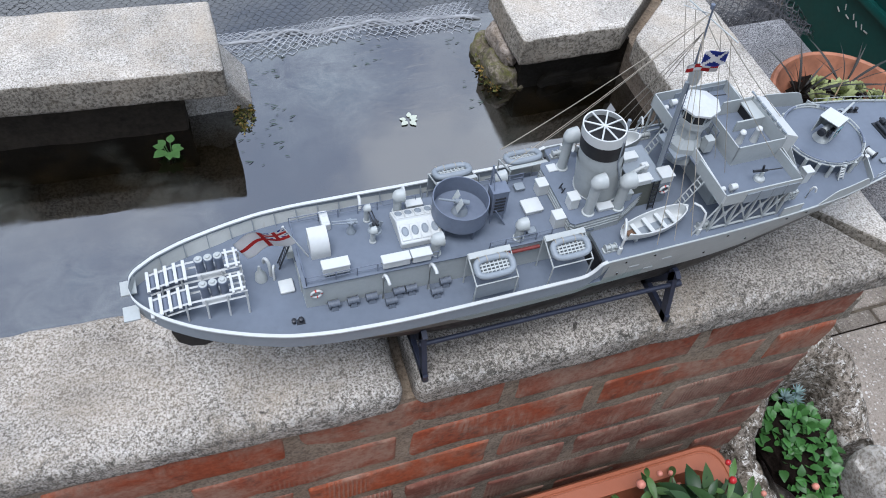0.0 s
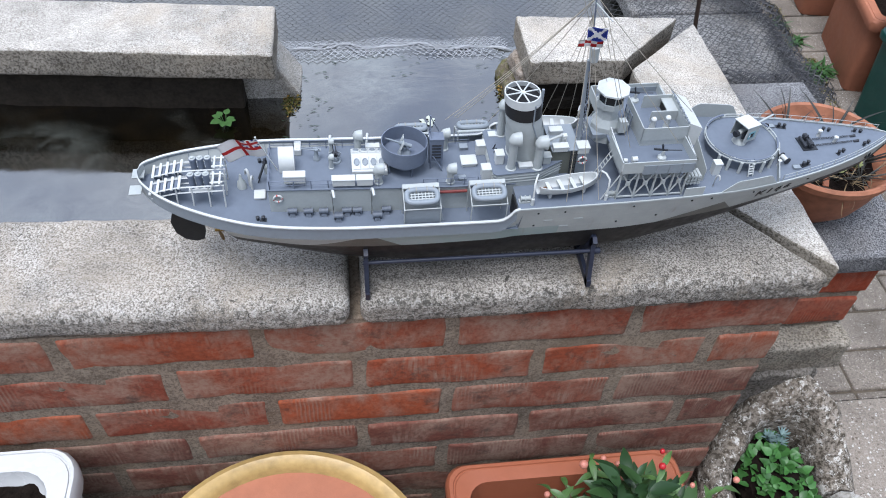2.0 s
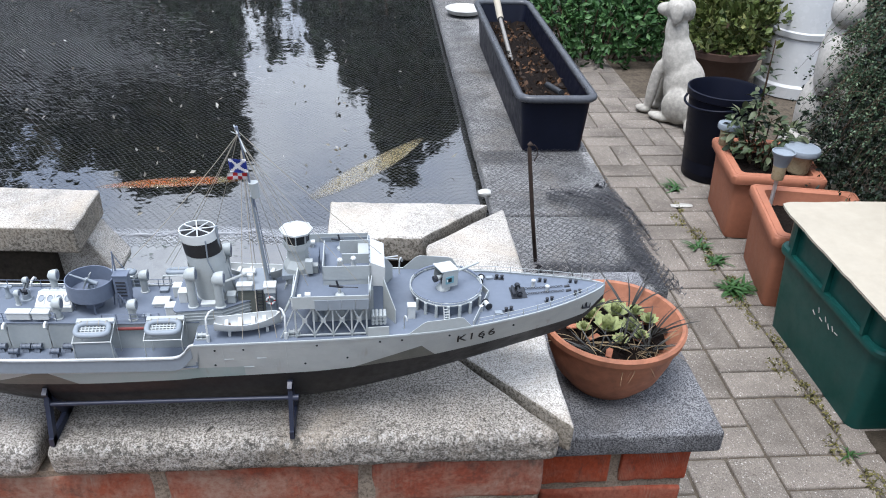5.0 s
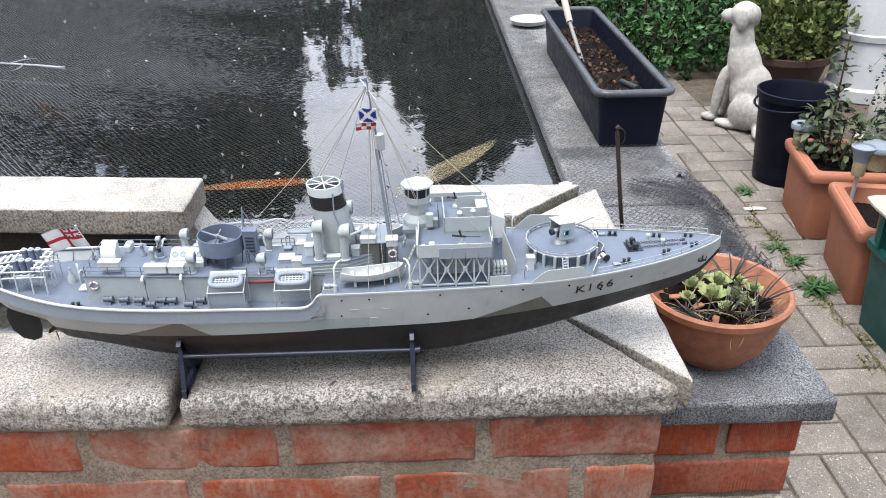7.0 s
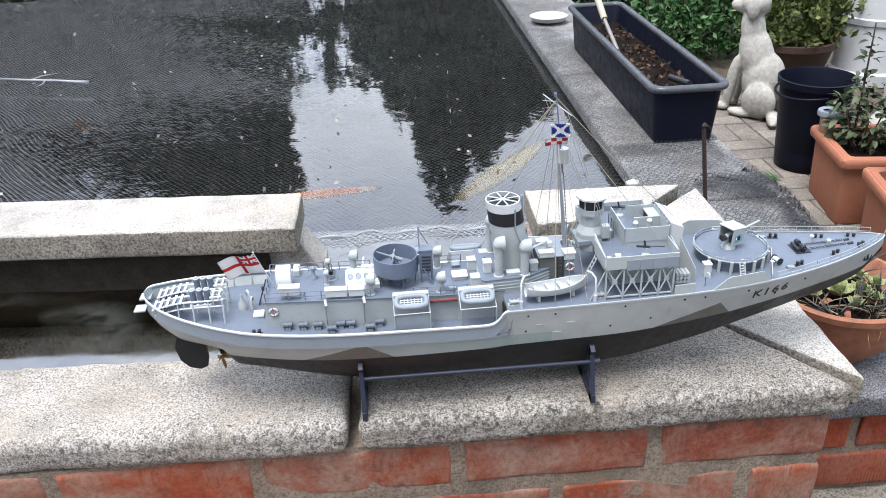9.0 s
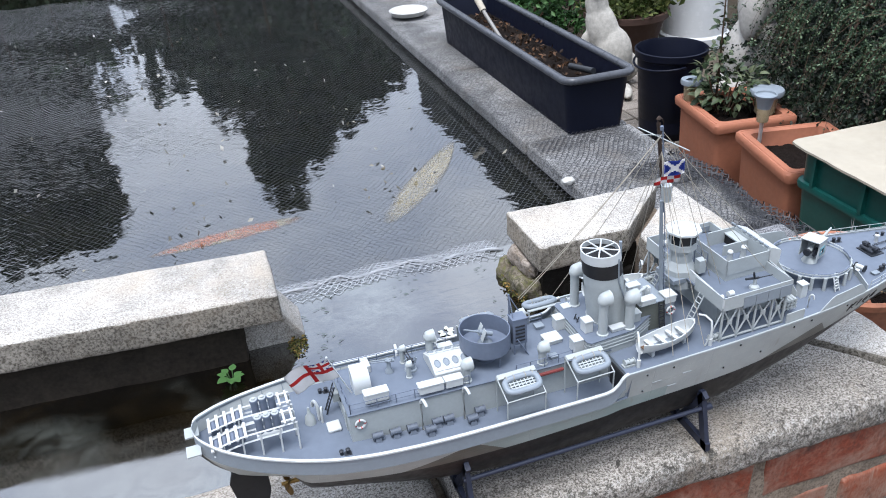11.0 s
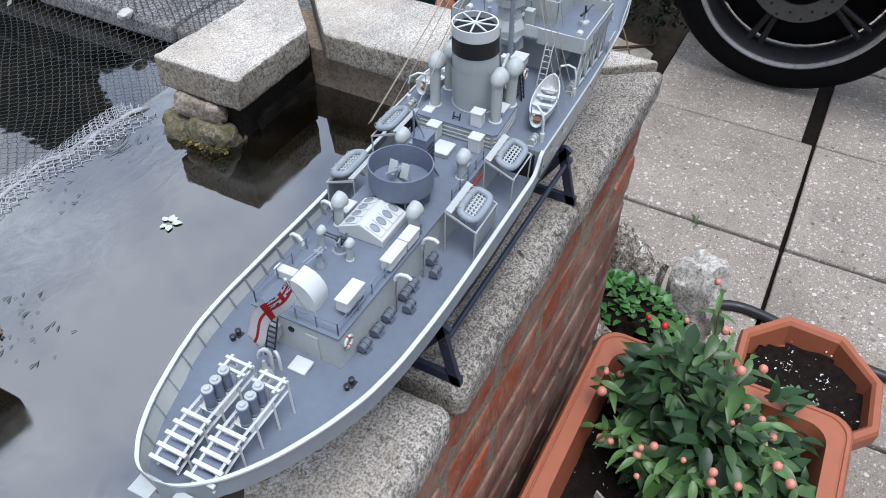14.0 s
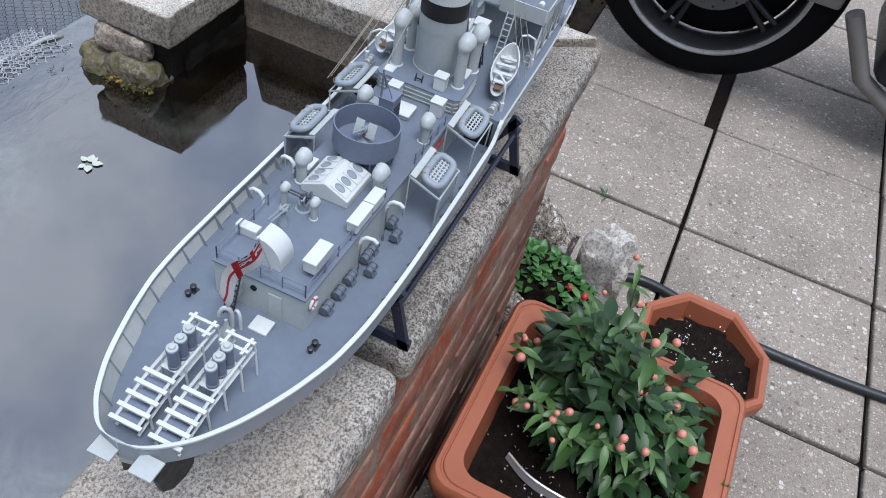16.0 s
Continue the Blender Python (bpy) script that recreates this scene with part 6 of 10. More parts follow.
def checks(u, v):
    return 1 if (int(u * 4) + int(v * 2)) % 2 == 0 else 0


flag("signal_flag", (0.2215, 0.0545, 0.3210), (0.2225, 0.0545, 0.3065), (0.0175, -0.006, 0.002), 16, 12, saltire, 0.0014, "blue flag with white diagonal cross")
flag("signal_flag", (0.2390, 0.0530, 0.3062), (0.2390, 0.0530, 0.2990), (-0.021, 0.010, -0.004), 12, 6, checks, 0.0012, "red and white chequered flag")


def line(a, b, sag=0.0, r=0.00035, mat=None, n=8):
    a, b = Vector(a), Vector(b)
    bm = bmesh.new()
    tube(bm, [a + (b - a) * i / n - Vector((0, 0, sag * 4 * (i / n) * (1 - i / n))) for i in range(n + 1)], r, 4)
    sp("rigging_line", bm, mat or M_ROPE)


for s in (-1, 1):
    for dx in (-0.03, -0.012, 0.006):
        line(MB + MD * 0.9, (0.252 + dx, CY + s * 0.069, 0.131))
for e in ((0.118, CY + 0.066, 0.146), (0.122, CY + 0.071, 0.140), (0.160, CY + 0.071, 0.132), (0.098, CY + 0.012, 0.186)):
    line(MT - MD * 0.02, e, 0.004)
for k in (-0.8, -0.45, 0.45, 0.8):
    line(y0 + Vector((0.009 * k, -0.028 * k, -0.002 * k)), (0.292, CY - 0.05 * k, BZ + 0.010), 0.001, 0.0003)
line(MT, (0.375, CY, BZ + 0.02), 0.003)
line(MT - MD * 0.06, (0.345, CY - 0.04, BZ + 0.014), 0.002, 0.0003)

# ---- forecastle gun platform ----
GX, GY, GR, GZ = 0.4465, CY + 0.002, 0.0415, 0.1435
bm = bmesh.new()
lathe(bm, [(GR - 0.004, 0.127), (GR - 0.003, GZ - 0.003), (GR, GZ - 0.0022), (GR, GZ), (0.0, GZ + 0.0004)], (GX, GY, 0), 56)
plat = sp("gun_platform", bm, M_DECK, "blue-grey round gun platform", smooth=35)
bm = bmesh.new()
for z, r in ((GZ + 0.0042, 0.0007), (GZ + 0.0006, 0.0009)):
    tube(bm, [(GX + GR * math.cos(a), GY + GR * math.sin(a), z) for a in [2 * math.pi * k / 56 for k in range(56)]], r, 5, True)
for k in range(28):
    a = 2 * math.pi * k / 28
    rod(bm, (GX + GR * math.cos(a), GY + GR * math.sin(a), GZ), (GX + GR * math.cos(a), GY + GR * math.sin(a), GZ + 0.0045), 0.0005, seg=5)
part("platform_rail", bm, M_LGREY, plat)
for a0, a1 in ((200, 235), (238, 262), (268, 300), (-35, -8), (20, 60), (100, 150)):
    bm = bmesh.new()
    tube(bm, [(GX + (GR - 0.0008) * math.cos(radians(a)), GY + (GR - 0.0008) * math.sin(radians(a)), GZ + 0.0045) for a in [a0 + (a1 - a0) * i / 8 for i in range(9)]], 0.0012, 6)
    part("rail_padding", bm, M_DGREY, plat, smooth=40)
for a in (215, 232, 250, 268, 286, 305, 330, 30, 60, 95, 120):
    bm = bmesh.new()
    x, y = GX + (GR + 0.001) * math.cos(radians(a)), GY + (GR + 0.001) * math.sin(radians(a))
    rod(bm, (x, y, 0.1285), (x, y, GZ + 0.001), 0.0019, seg=10)
    part("platform_post", bm, M_LGREY, plat, smooth=40)
ladder((GX - 0.003, GY - GR - 0.006, 0.1295), (GX - 0.004, GY - GR - 0.0015, GZ + 0.001), (1, 0.1, 0), 5, M_WHITE, 0.003)

AZ = radians(24)
gm = Matrix.Translation((0.443, 0.083, GZ)) @ Matrix.Rotation(AZ, 4, "Z")
bm = bmesh.new()
lathe(bm, [(0.0085, 0.0004), (0.0075, 0.003), (0.004, 0.006), (0.0035, 0.012)], (0, 0, 0), 18)
gun = part("deck_gun", bm, M_LGREY, ship, "pale grey shielded deck gun", 40, gm)
bm = bmesh.new()
for s in (-1, 1):
    plate(bm, [(-0.008, s * 0.0098, 0.008), (0.0125, s * 0.0098, 0.006), (0.0135, s * 0.0098, 0.0265), (-0.006, s * 0.0098, 0.0285)], 0.0009, (0, 1, 0))
plate(bm, [(0.0125, -0.0098, 0.006), (0.0125, 0.0098, 0.006), (0.0135, 0.0098, 0.0265), (0.0135, -0.0098, 0.0265)], 0.0009, (1, 0, 0))
part("gun_shield", bm, M_LGREY, gun)
bm = bmesh.new()
plate(bm, [(-0.0085, -0.0105, 0.0288), (0.0140, -0.0105, 0.0266), (0.0140, 0.0105, 0.0266), (-0.0085, 0.0105, 0.0288)], 0.001, (0, 0, 1))
part("shield_roof", bm, M_WHITE, gun)
bm = bmesh.new()
rod(bm, (-0.012, 0, 0.0155), (0.012, 0, 0.017), 0.0032, 0.0026, 12)
rod(bm, (0.012, 0, 0.017), (0.047, 0, 0.0215), 0.0017, 0.0011, 10)
part("barrel", bm, M_LGREY, gun, smooth=40)
bm = bmesh.new()
rod(bm, (-0.013, 0, 0.0155), (-0.009, 0, 0.0157), 0.0038, seg=12)
box(bm, -0.006, 0.002, -0.0065, -0.004, 0.010, 0.018)
part("breech", bm, M_GUN, gun)
bm = bmesh.new()
box(bm, -0.003, 0.0075, -0.0108, -0.0102, 0.0115, 0.0205)
badge = part("painted_panel", bm, M_CYAN, gun, "pale blue painted panel")
part("dark_shape", bx(0.0, 0.0045, -0.0111, -0.0107, 0.0135, 0.0185), M_BLACK, badge)
part("light_shape", bx(-0.0018, -0.0004, -0.0111, -0.0107, 0.0145, 0.017), M_WHITEF, badge)

# side bulwarks by the gun, breakwater, capstan gear
for s in (-1, 1):
    bm = bmesh.new()
    prev = None
    n = 14
    top = []
    bot = []
    for i in range(n + 1):
        x = 0.400 + 0.070 * i / n
        u = i / n
        h = 0.0140 * min(1, u / 0.25, (1 - u) / 0.16) + 0.0008
        if s > 0:
            h *= 1.25
        y = CY + s * (half(x) - 0.0006)
        top.append((x, y, table(x, RAIL) + h))
        bot.append((x, y, table(x, RAIL) - 0.002))
    sheet = [[bm.verts.new((x, y + o, z)) for o in (-0.00045, 0.00045) for x, y, z in row] for row in (bot, top)]
    m1 = n + 1
    for i in range(n):
        for o in (0, m1):
            bm.faces.new((sheet[0][o + i], sheet[0][o + i + 1], sheet[1][o + i + 1], sheet[1][o + i]))
        bm.faces.new((sheet[1][i], sheet[1][i + 1], sheet[1][m1 + i + 1], sheet[1][m1 + i]))
        bm.faces.new((sheet[0][i], sheet[0][m1 + i], sheet[0][m1 + i + 1], sheet[0][i + 1]))
    for i in (0, n):
        bm.faces.new((sheet[0][i], sheet[0][m1 + i], sheet[1][m1 + i], sheet[1][i]))
    bmesh.ops.recalc_face_normals(bm, faces=bm.faces[:])
    sp("gun_bulwark", bm, M_LGREY)
    bm = bmesh.new()
    x0, y0 = 0.4715, CY + s * (half(0.4715) - 0.001)
    plate(bm, [(x0, y0, 0.128), (0.4965, CY, 0.130), (0.4965, CY, 0.1375), (x0, y0, 0.1365)], 0.0009, (1, s * 0.4, 0))
    sp("breakwater", bm, M_LGREY)
    # reels
    bm = bmesh.new()
    c = Vector((0.491, CY + s * 0.0265, 0.1365))
    rod(bm, c - Vector((0.0015, 0.005 * s, 0)), c + Vector((0.0015, 0.005 * s, 0)), 0.0028, seg=12)
    rl = sp("cable_reel", bm, M_WHITE, smooth=40)
    for e in (-1, 1):
        bm = bmesh.new()
        d = Vector((0.0015, 0.005 * s, 0)) * e
        rod(bm, c + d * 0.9, c + d * 1.1, 0.0042, seg=16)
        part("reel_flange", bm, M_GUN, rl, smooth=40)
    hatch(0.503, CY + s * 0.037, 0.130, 0.008, 0.006, 0.003, M_MGREY)
    bm = bmesh.new()
    lathe(bm, [(0.002, 0.129), (0.0018, 0.135), (0.0026, 0.137), (0.001, 0.138)], (0.484, CY + s * 0.030, 0), 10)
    sp("ventilator", bm, M_WHITE, smooth=40)
    # anchor and hawse pipe
    x, z = 0.612, 0.120
    y = half(x, z)
    bm = bmesh.new()
    rod(bm, (x, CY + s * (y + 0.0003), z + 0.006), (x + 0.001, CY + s * (y + 0.0012), z - 0.003), 0.0011, seg=8)
    rod(bm, (x - 0.004, CY + s * (y + 0.0022), z - 0.003), (x + 0.005, CY + s * (y - 0.0002), z - 0.003), 0.0012, seg=8)
    rod(bm, (x - 0.004, CY + s * (y + 0.0022), z - 0.003), (x - 0.0045, CY + s * (y + 0.0028), z + 0.003), 0.001, 0.0003, 6)
    rod(bm, (x + 0.005, CY + s * (y - 0.0002), z - 0.003), (x + 0.0055, CY + s * (y + 0.0004), z + 0.003), 0.001, 0.0003, 6)
    sp("anchor", bm, M_GUN, "dark grey anchor at the bow", smooth=40)

bm = bmesh.new()
box(bm, 0.523, 0.541, CY - 0.0115, CY + 0.0115, 0.1325, 0.1335)
for y in (-0.007, 0.007):
    rod(bm, (0.532, CY + y - 0.003, 0.138), (0.532, CY + y + 0.003, 0.138), 0.0032, seg=12)
    box(bm, 0.529, 0.535, CY + y - 0.0005, CY + y + 0.0005, 0.133, 0.1405)
rod(bm, (0.532, CY - 0.0125, 0.138), (0.532, CY + 0.0125, 0.138), 0.0013, seg=8)
rod(bm, (0.526, CY - 0.009, 0.1365), (0.526, CY + 0.009, 0.1365), 0.0018, seg=8)
sp("windlass", bm, M_GUN, "dark steel anchor windlass", smooth=40)
for s in (-1, 1):
    for i in range(15):
        u = i / 15
        x = 0.542 + 0.045 * u
        y = CY + s * (0.0055 - 0.001 * u)
        bm = bmesh.new()
        tube(bm, [(x + 0.0018 * math.cos(a), y + (0.0011 * math.sin(a) if i % 2 else 0), 0.1352 + 0.0025 * u + (0 if i % 2 else 0.0011 * math.sin(a))) for a in [2 * math.pi * k / 8 for k in range(8)]], 0.0004, 4, True)
        sp("chain_link", bm, M_GUN)
    bm = bmesh.new()
    rod(bm, (0.588, CY + s * 0.0045, 0.1365), (0.594, CY + s * 0.0045, 0.138), 0.0018, seg=10)
    sp("hawse_pipe", bm, M_GUN, smooth=40)
for x, y in ((0.552, CY + 0.012), (0.566, CY - 0.001)):
    bm = bmesh.new()
    lathe(bm, [(0.0022, 0.133), (0.0018, 0.139), (0.003, 0.141), (0.0025, 0.1425), (0.0008, 0.143)], (x, y, 0), 12)
    sp("mushroom_ventilator", bm, M_WHITE, smooth=50)
bm = bmesh.new()
rod(bm, (0.634, CY, 0.138), (0.6355, CY, 0.150), 0.0005, seg=6)
sp("jackstaff", bm, M_LGREY)
locker(0.400, 0.4085, CY - 0.0395, CY - 0.031, 0.1275, 0.1455)
swan_neck(0.395, CY - 0.056, 0.1278, 0.018, 0.0009, (0.5, -0.7))
swan_neck(0.395, CY + 0.056, 0.1278, 0.022, 0.0009, (0.5, 0.7))


# ---- pennant number on both bows ----
def pennant(s):
    text = "K166"
    for i, ch in enumerate(text):
        cu = bpy.data.curves.new("letter", "FONT")
        cu.body = ch
        cu.size, cu.extrude = 0.0185, 0.0003
        cu.align_x = "CENTER"
        tmp = new("letter", cu)
        deps = bpy.context.evaluated_depsgraph_get()
        me = bpy.data.meshes.new_from_object(tmp.evaluated_get(deps))
        bpy.data.objects.remove(tmp)
        me.materials.clear()
        me.materials.append(M_BLACK)
        k = i if s < 0 else 3 - i
        x, z = 0.4595 + 0.0118 * k, 0.1045
        for v in me.vertices:
            lx = x + (v.co.x if s < 0 else -v.co.x)
            lz = z + v.co.y * 0.95 + (lx - 0.46) * 0.06
            v.co = (lx, CY + s * (half(lx, lz) + 0.0004 + v.co.z), lz)
        ob = new("pennant_letter", me)
        ob.parent = ship
        ob["label"] = "black painted number on the bow"


pennant(-1)
pennant(1)

# ---- leaves ----
def leaf_mesh(name, l, w, material, curl=0.25, fold=0.25, n=5):
    """A pointed leaf lying along +y, folded on its midrib and curled down."""
    bm = bmesh.new()
    rows = []
    for i in range(n + 1):
        u = i / n
        hw = w / 2 * math.sin(math.pi * (0.06 + 0.94 * u) ** 0.8) ** 0.9 if i < n else 0.0005
        y = l * u
        z = -curl * l * u * u
        rows.append([bm.verts.new((-hw, y, z + fold * hw)), bm.verts.new((0, y, z)), bm.verts.new((hw, y, z + fold * hw))])
    for a, b in zip(rows, rows[1:]):
        for k in range(2):
            bm.faces.new((a[k], a[k + 1], b[k + 1], b[k]))
    me = bpy.data.meshes.new(name)
    bm.normal_update()
    bm.to_mesh(me)
    bm.free()
    me.materials.append(material)
    me.shade_smooth()
    return me


def aim(p, d, roll=0.0, scale=1.0):
    """A pose at p whose +y looks along d."""
    d = Vector(d).normalized()
    q = d.to_track_quat("Y", "Z").to_matrix().to_4x4()
    return Matrix.Translation(p) @ q @ Matrix.Rotation(roll, 4, "Y") @ Matrix.Scale(scale, 4)


def leaf_cloud(name, boxes, count, size, material, parent, seed, droop=0.3, kind="stuff"):
    """Many small leaves as one mesh, gathered in uneven clumps inside ellipsoids."""
    r = np.random.RandomState(seed)
    vol = np.array([b[1][0] * b[1][1] * b[1][2] for b in boxes]) ** 0.67
    pick = r.choice(len(boxes), count, p=vol / vol.sum())
    cen = np.array([b[0] for b in boxes])[pick]
    rad = np.array([b[1] for b in boxes])[pick]
    d = r.normal(size=(count, 3))
    d /= np.linalg.norm(d, axis=1)[:, None]
    rr = r.uniform(0.45, 1.0, count) ** 0.5
    p = cen + d * rad * rr[:, None]
    p += 0.25 * rad * np.sin(p * (9.0 / rad.mean()) + seed)
    a = r.normal(size=(count, 3)) * 0.8 + d * 0.8
    a[:, 2] -= droop
    a /= np.linalg.norm(a, axis=1)[:, None]
    b = np.cross(a, r.normal(size=(count, 3)))
    b /= np.linalg.norm(b, axis=1)[:, None]
    s = size * r.uniform(0.6, 1.4, count)[:, None]
    nrm = np.cross(a, b)
    v = np.stack([p, p + a * s * 0.5 + b * s * 0.28 + nrm * s * 0.08, p + a * s, p + a * s * 0.5 - b * s * 0.28 + nrm * s * 0.08], 1).reshape(-1, 3)
    idx = np.arange(count * 4).reshape(-1, 4)
    f = np.concatenate([idx[:, [0, 1, 2]], idx[:, [0, 2, 3]]])
    me = bpy.data.meshes.new(name)
    me.from_pydata(v.tolist(), [], f.tolist())
    me.materials.append(material)
    ob = new(name, me)
    if parent:
        ob.parent = parent
    ob["kind"] = kind
    return ob


def leaf_swarm(name, boxes, count, length, width, material, parent, seed, rise=0.2, curl=0.3, kind="stuff"):
    """Many folded, pointed leaves as one mesh, spread through ellipsoids."""
    r = np.random.RandomState(seed)
    rows = []
    for i in range(6):
        u = i / 5
        hw = 0.5 * width / length * math.sin(math.pi * (0.06 + 0.94 * u) ** 0.8) ** 0.9 if i < 5 else 0.01
        rows += [(-hw, u, -curl * u * u + 0.3 * hw), (0, u, -curl * u * u), (hw, u, -curl * u * u + 0.3 * hw)]
    tpl = np.array(rows)
    quads = np.array([(3 * i + k, 3 * i + k + 1, 3 * i + k + 4, 3 * i + k + 3) for i in range(5) for k in range(2)])
    vol = np.array([b[1][0] * b[1][1] * b[1][2] for b in boxes]) ** 0.67
    pick = r.choice(len(boxes), count, p=vol / vol.sum())
    cen, rad = np.array([b[0] for b in boxes])[pick], np.array([b[1] for b in boxes])[pick]
    d = r.normal(size=(count, 3))
    d /= np.linalg.norm(d, axis=1)[:, None]
    p = cen + d * rad * (r.uniform(0.3, 1.0, count) ** 0.5)[:, None]
    y = d * (1, 1, 0.3) + r.normal(size=(count, 3)) * 0.35
    y[:, 2] += rise
    y /= np.linalg.norm(y, axis=1)[:, None]
    up = np.array((0, 0, 1.0)) + r.normal(size=(count, 3)) * 0.3
    x = np.cross(y, up)
    x /= np.linalg.norm(x, axis=1)[:, None]
    z = np.cross(x, y)
    s = (length * r.uniform(0.6, 1.25, count))[:, None, None]
    v = p[:, None, :] + s * (tpl[None, :, 0:1] * x[:, None, :] + tpl[None, :, 1:2] * y[:, None, :] + tpl[None, :, 2:3] * z[:, None, :])
    f = (np.arange(count)[:, None, None] * len(tpl) + quads[None]).reshape(-1, 4)
    me = bpy.data.meshes.new(name)
    me.from_pydata(v.reshape(-1, 3).tolist(), [], f.tolist())
    me.materials.append(material)
    me.shade_smooth()
    ob = new(name, me)
    if parent:
        ob.parent = parent
    ob["kind"] = kind
    return ob


def island_leaf(name, c1, c2, c3, rough=0.5):
    m, t, b = nodes(name)
    g = t.nodes.new("ShaderNodeNewGeometry")
    col = ramp(t, g.outputs["Random Per Island"], (0.0, c1), (0.55, c2), (1.0, c3))
    t.links.new(col, b.inputs["Base Color"])
    b.inputs["Roughness"].default_value = rough
    b.inputs["Specular IOR Level"].default_value = 0.2
    return m


M_HEDGE = island_leaf("hedge_leaves", (0.008, 0.02, 0.010), (0.02, 0.042, 0.02), (0.075, 0.12, 0.06), 0.5)
# Inner shrub leaves: the shade inside the shrub is put into their colour.
M_CORE = island_leaf("shaded_shrub_leaves", (0.004, 0.010, 0.005), (0.010, 0.020, 0.010), (0.034, 0.055, 0.028), 0.5)
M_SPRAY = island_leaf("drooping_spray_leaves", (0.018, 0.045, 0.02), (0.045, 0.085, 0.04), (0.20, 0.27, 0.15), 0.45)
M_BUSH = island_leaf("bright_bush_leaves", (0.025, 0.07, 0.02), (0.055, 0.14, 0.04), (0.12, 0.24, 0.08))
M_BUSHDARK = island_leaf("mottled_shrub_leaves", (0.03, 0.052, 0.022), (0.07, 0.10, 0.045), (0.18, 0.20, 0.11))
M_OLIVE = island_leaf("olive_bush_leaves", (0.06, 0.09, 0.02), (0.12, 0.16, 0.04), (0.24, 0.25, 0.09))
M_TREE = island_leaf("tree_leaves", (0.007, 0.013, 0.006), (0.017, 0.03, 0.013), (0.04, 0.06, 0.025))
M_FUCHSIA = plain("fuchsia_leaf", (0.050, 0.112, 0.027), 0.42, vary=0.25, scale=60, per_object=0.3)
M_COVER = plain("ground_cover_leaf", (0.06, 0.18, 0.04), 0.45, vary=0.25, scale=60, per_object=0.3)
M_SEDUM = plain("blue_green_sedum", (0.20, 0.30, 0.29), 0.6, vary=0.2, scale=60, per_object=0.2)
M_SPIKE = plain("black_grass_blade", (0.035, 0.035, 0.03), 0.5, vary=0.4, scale=60, per_object=0.3)
M_ROSETTE = plain("houseleek_green", (0.42, 0.47, 0.20), 0.55, vary=0.2, scale=70, per_object=0.2)

# ---- far trees and hedges that shut the garden in ----


def tree(x, y, h, r, seed, label, crown=None):
    """A tree with a tapered trunk and limbs; crown lists its leaf masses as (x, height, half width, half height)."""
    t = thing("garden_tree", (x, y, GROUND), label, "tree", group="trees beyond the pond")
    rr = random.Random(seed)
    bm = bmesh.new()
    rod(bm, (0, 0, PATH_Z - GROUND - 0.03), (0.1, 0, h * 0.55), 0.16, 0.08, 10)
    for i in range(7):
        a = 2.4 * i
        z0 = h * (0.3 + 0.04 * i)
        tube(bm, [(0.05, 0, z0), (0.5 * r * math.cos(a), 0.5 * r * math.sin(a), z0 + h * 0.15), (0.85 * r * math.cos(a), 0.85 * r * math.sin(a), z0 + h * 0.32)], lambda u: 0.06 * (1 - u) + 0.012, 6)
    part("trunk", bm, M_STEM, t, smooth=True)
    bl = []
    if crown:
        for k, (cx, cz, w, hh) in enumerate(crown):
            bl.append(((cx - x, 0.15 * math.sin(2.1 * k), cz - GROUND), (w, w * 0.8, hh)))
    else:
        for i in range(16):
            a = rr.uniform(0, 6.28)
            k = rr.uniform(0, 0.75) * r
            z = h * rr.uniform(0.32, 0.92)
            s = r * rr.uniform(0.28, 0.5)
            bl.append(((k * math.cos(a), k * math.sin(a), z), (s, s, s * 0.8)))
    leaf_cloud("crown", bl, 26000 if crown else 9000, 0.17, M_TREE, t, seed)


tree(-4.6, 8.8, 4.0, 1.9, 9, "tall dark leafy tree beyond the pond")
tree(-2.35, 9.4, 4.4, 0.7, 3, "tall dark leafy tree beyond the pond", [(-1.85, 3.1, 0.42, 0.5), (-2.5, 3.3, 0.6, 0.5), (-1.75, 2.3, 0.40, 0.6), (-2.5, 2.3, 0.75, 0.7), (-3.2, 2.5, 0.6, 0.8), (-1.70, 1.5, 0.42, 0.6), (-2.5, 1.4, 0.8, 0.7), (-3.3, 1.3, 0.7, 0.7), (-1.55, 0.8, 0.5, 0.5), (-2.6, 0.6, 0.9, 0.5)])
tree(0.85, 9.2, 4.4, 0.6, 4, "tall dark tree with a pointed crown beyond the pond", [(0.68, 3.25, 0.13, 0.30), (0.70, 2.85, 0.30, 0.32), (0.80, 2.45, 0.50, 0.36), (1.25, 2.35, 0.45, 0.32), (0.55, 2.0, 0.55, 0.4), (1.35, 1.9, 0.65, 0.4), (0.35, 1.5, 0.60, 0.4), (1.2, 1.4, 0.70, 0.45), (1.95, 1.65, 0.45, 0.4), (0.15, 1.0, 0.65, 0.4), (1.2, 0.85, 0.85, 0.45), (2.0, 0.9, 0.5, 0.5)])
tree(6.3, 5.6, 3.2, 1.4, 5, "dark leafy tree beyond the hedge")
hedge = thing("back_hedge", (0, 0, GROUND), "dark green hedge along the far side of the pond", "hedge")
bm = bmesh.new()
for i in range(30):
    x = -5 + 0.36 * i
    rod(bm, (x, 5.7 + 0.1 * math.sin(i * 2.1), PATH_Z - GROUND - 0.03), (x + 0.05, 5.7, 1.1), 0.02, 0.01, 5)
part("stems", bm, M_STEM, hedge)
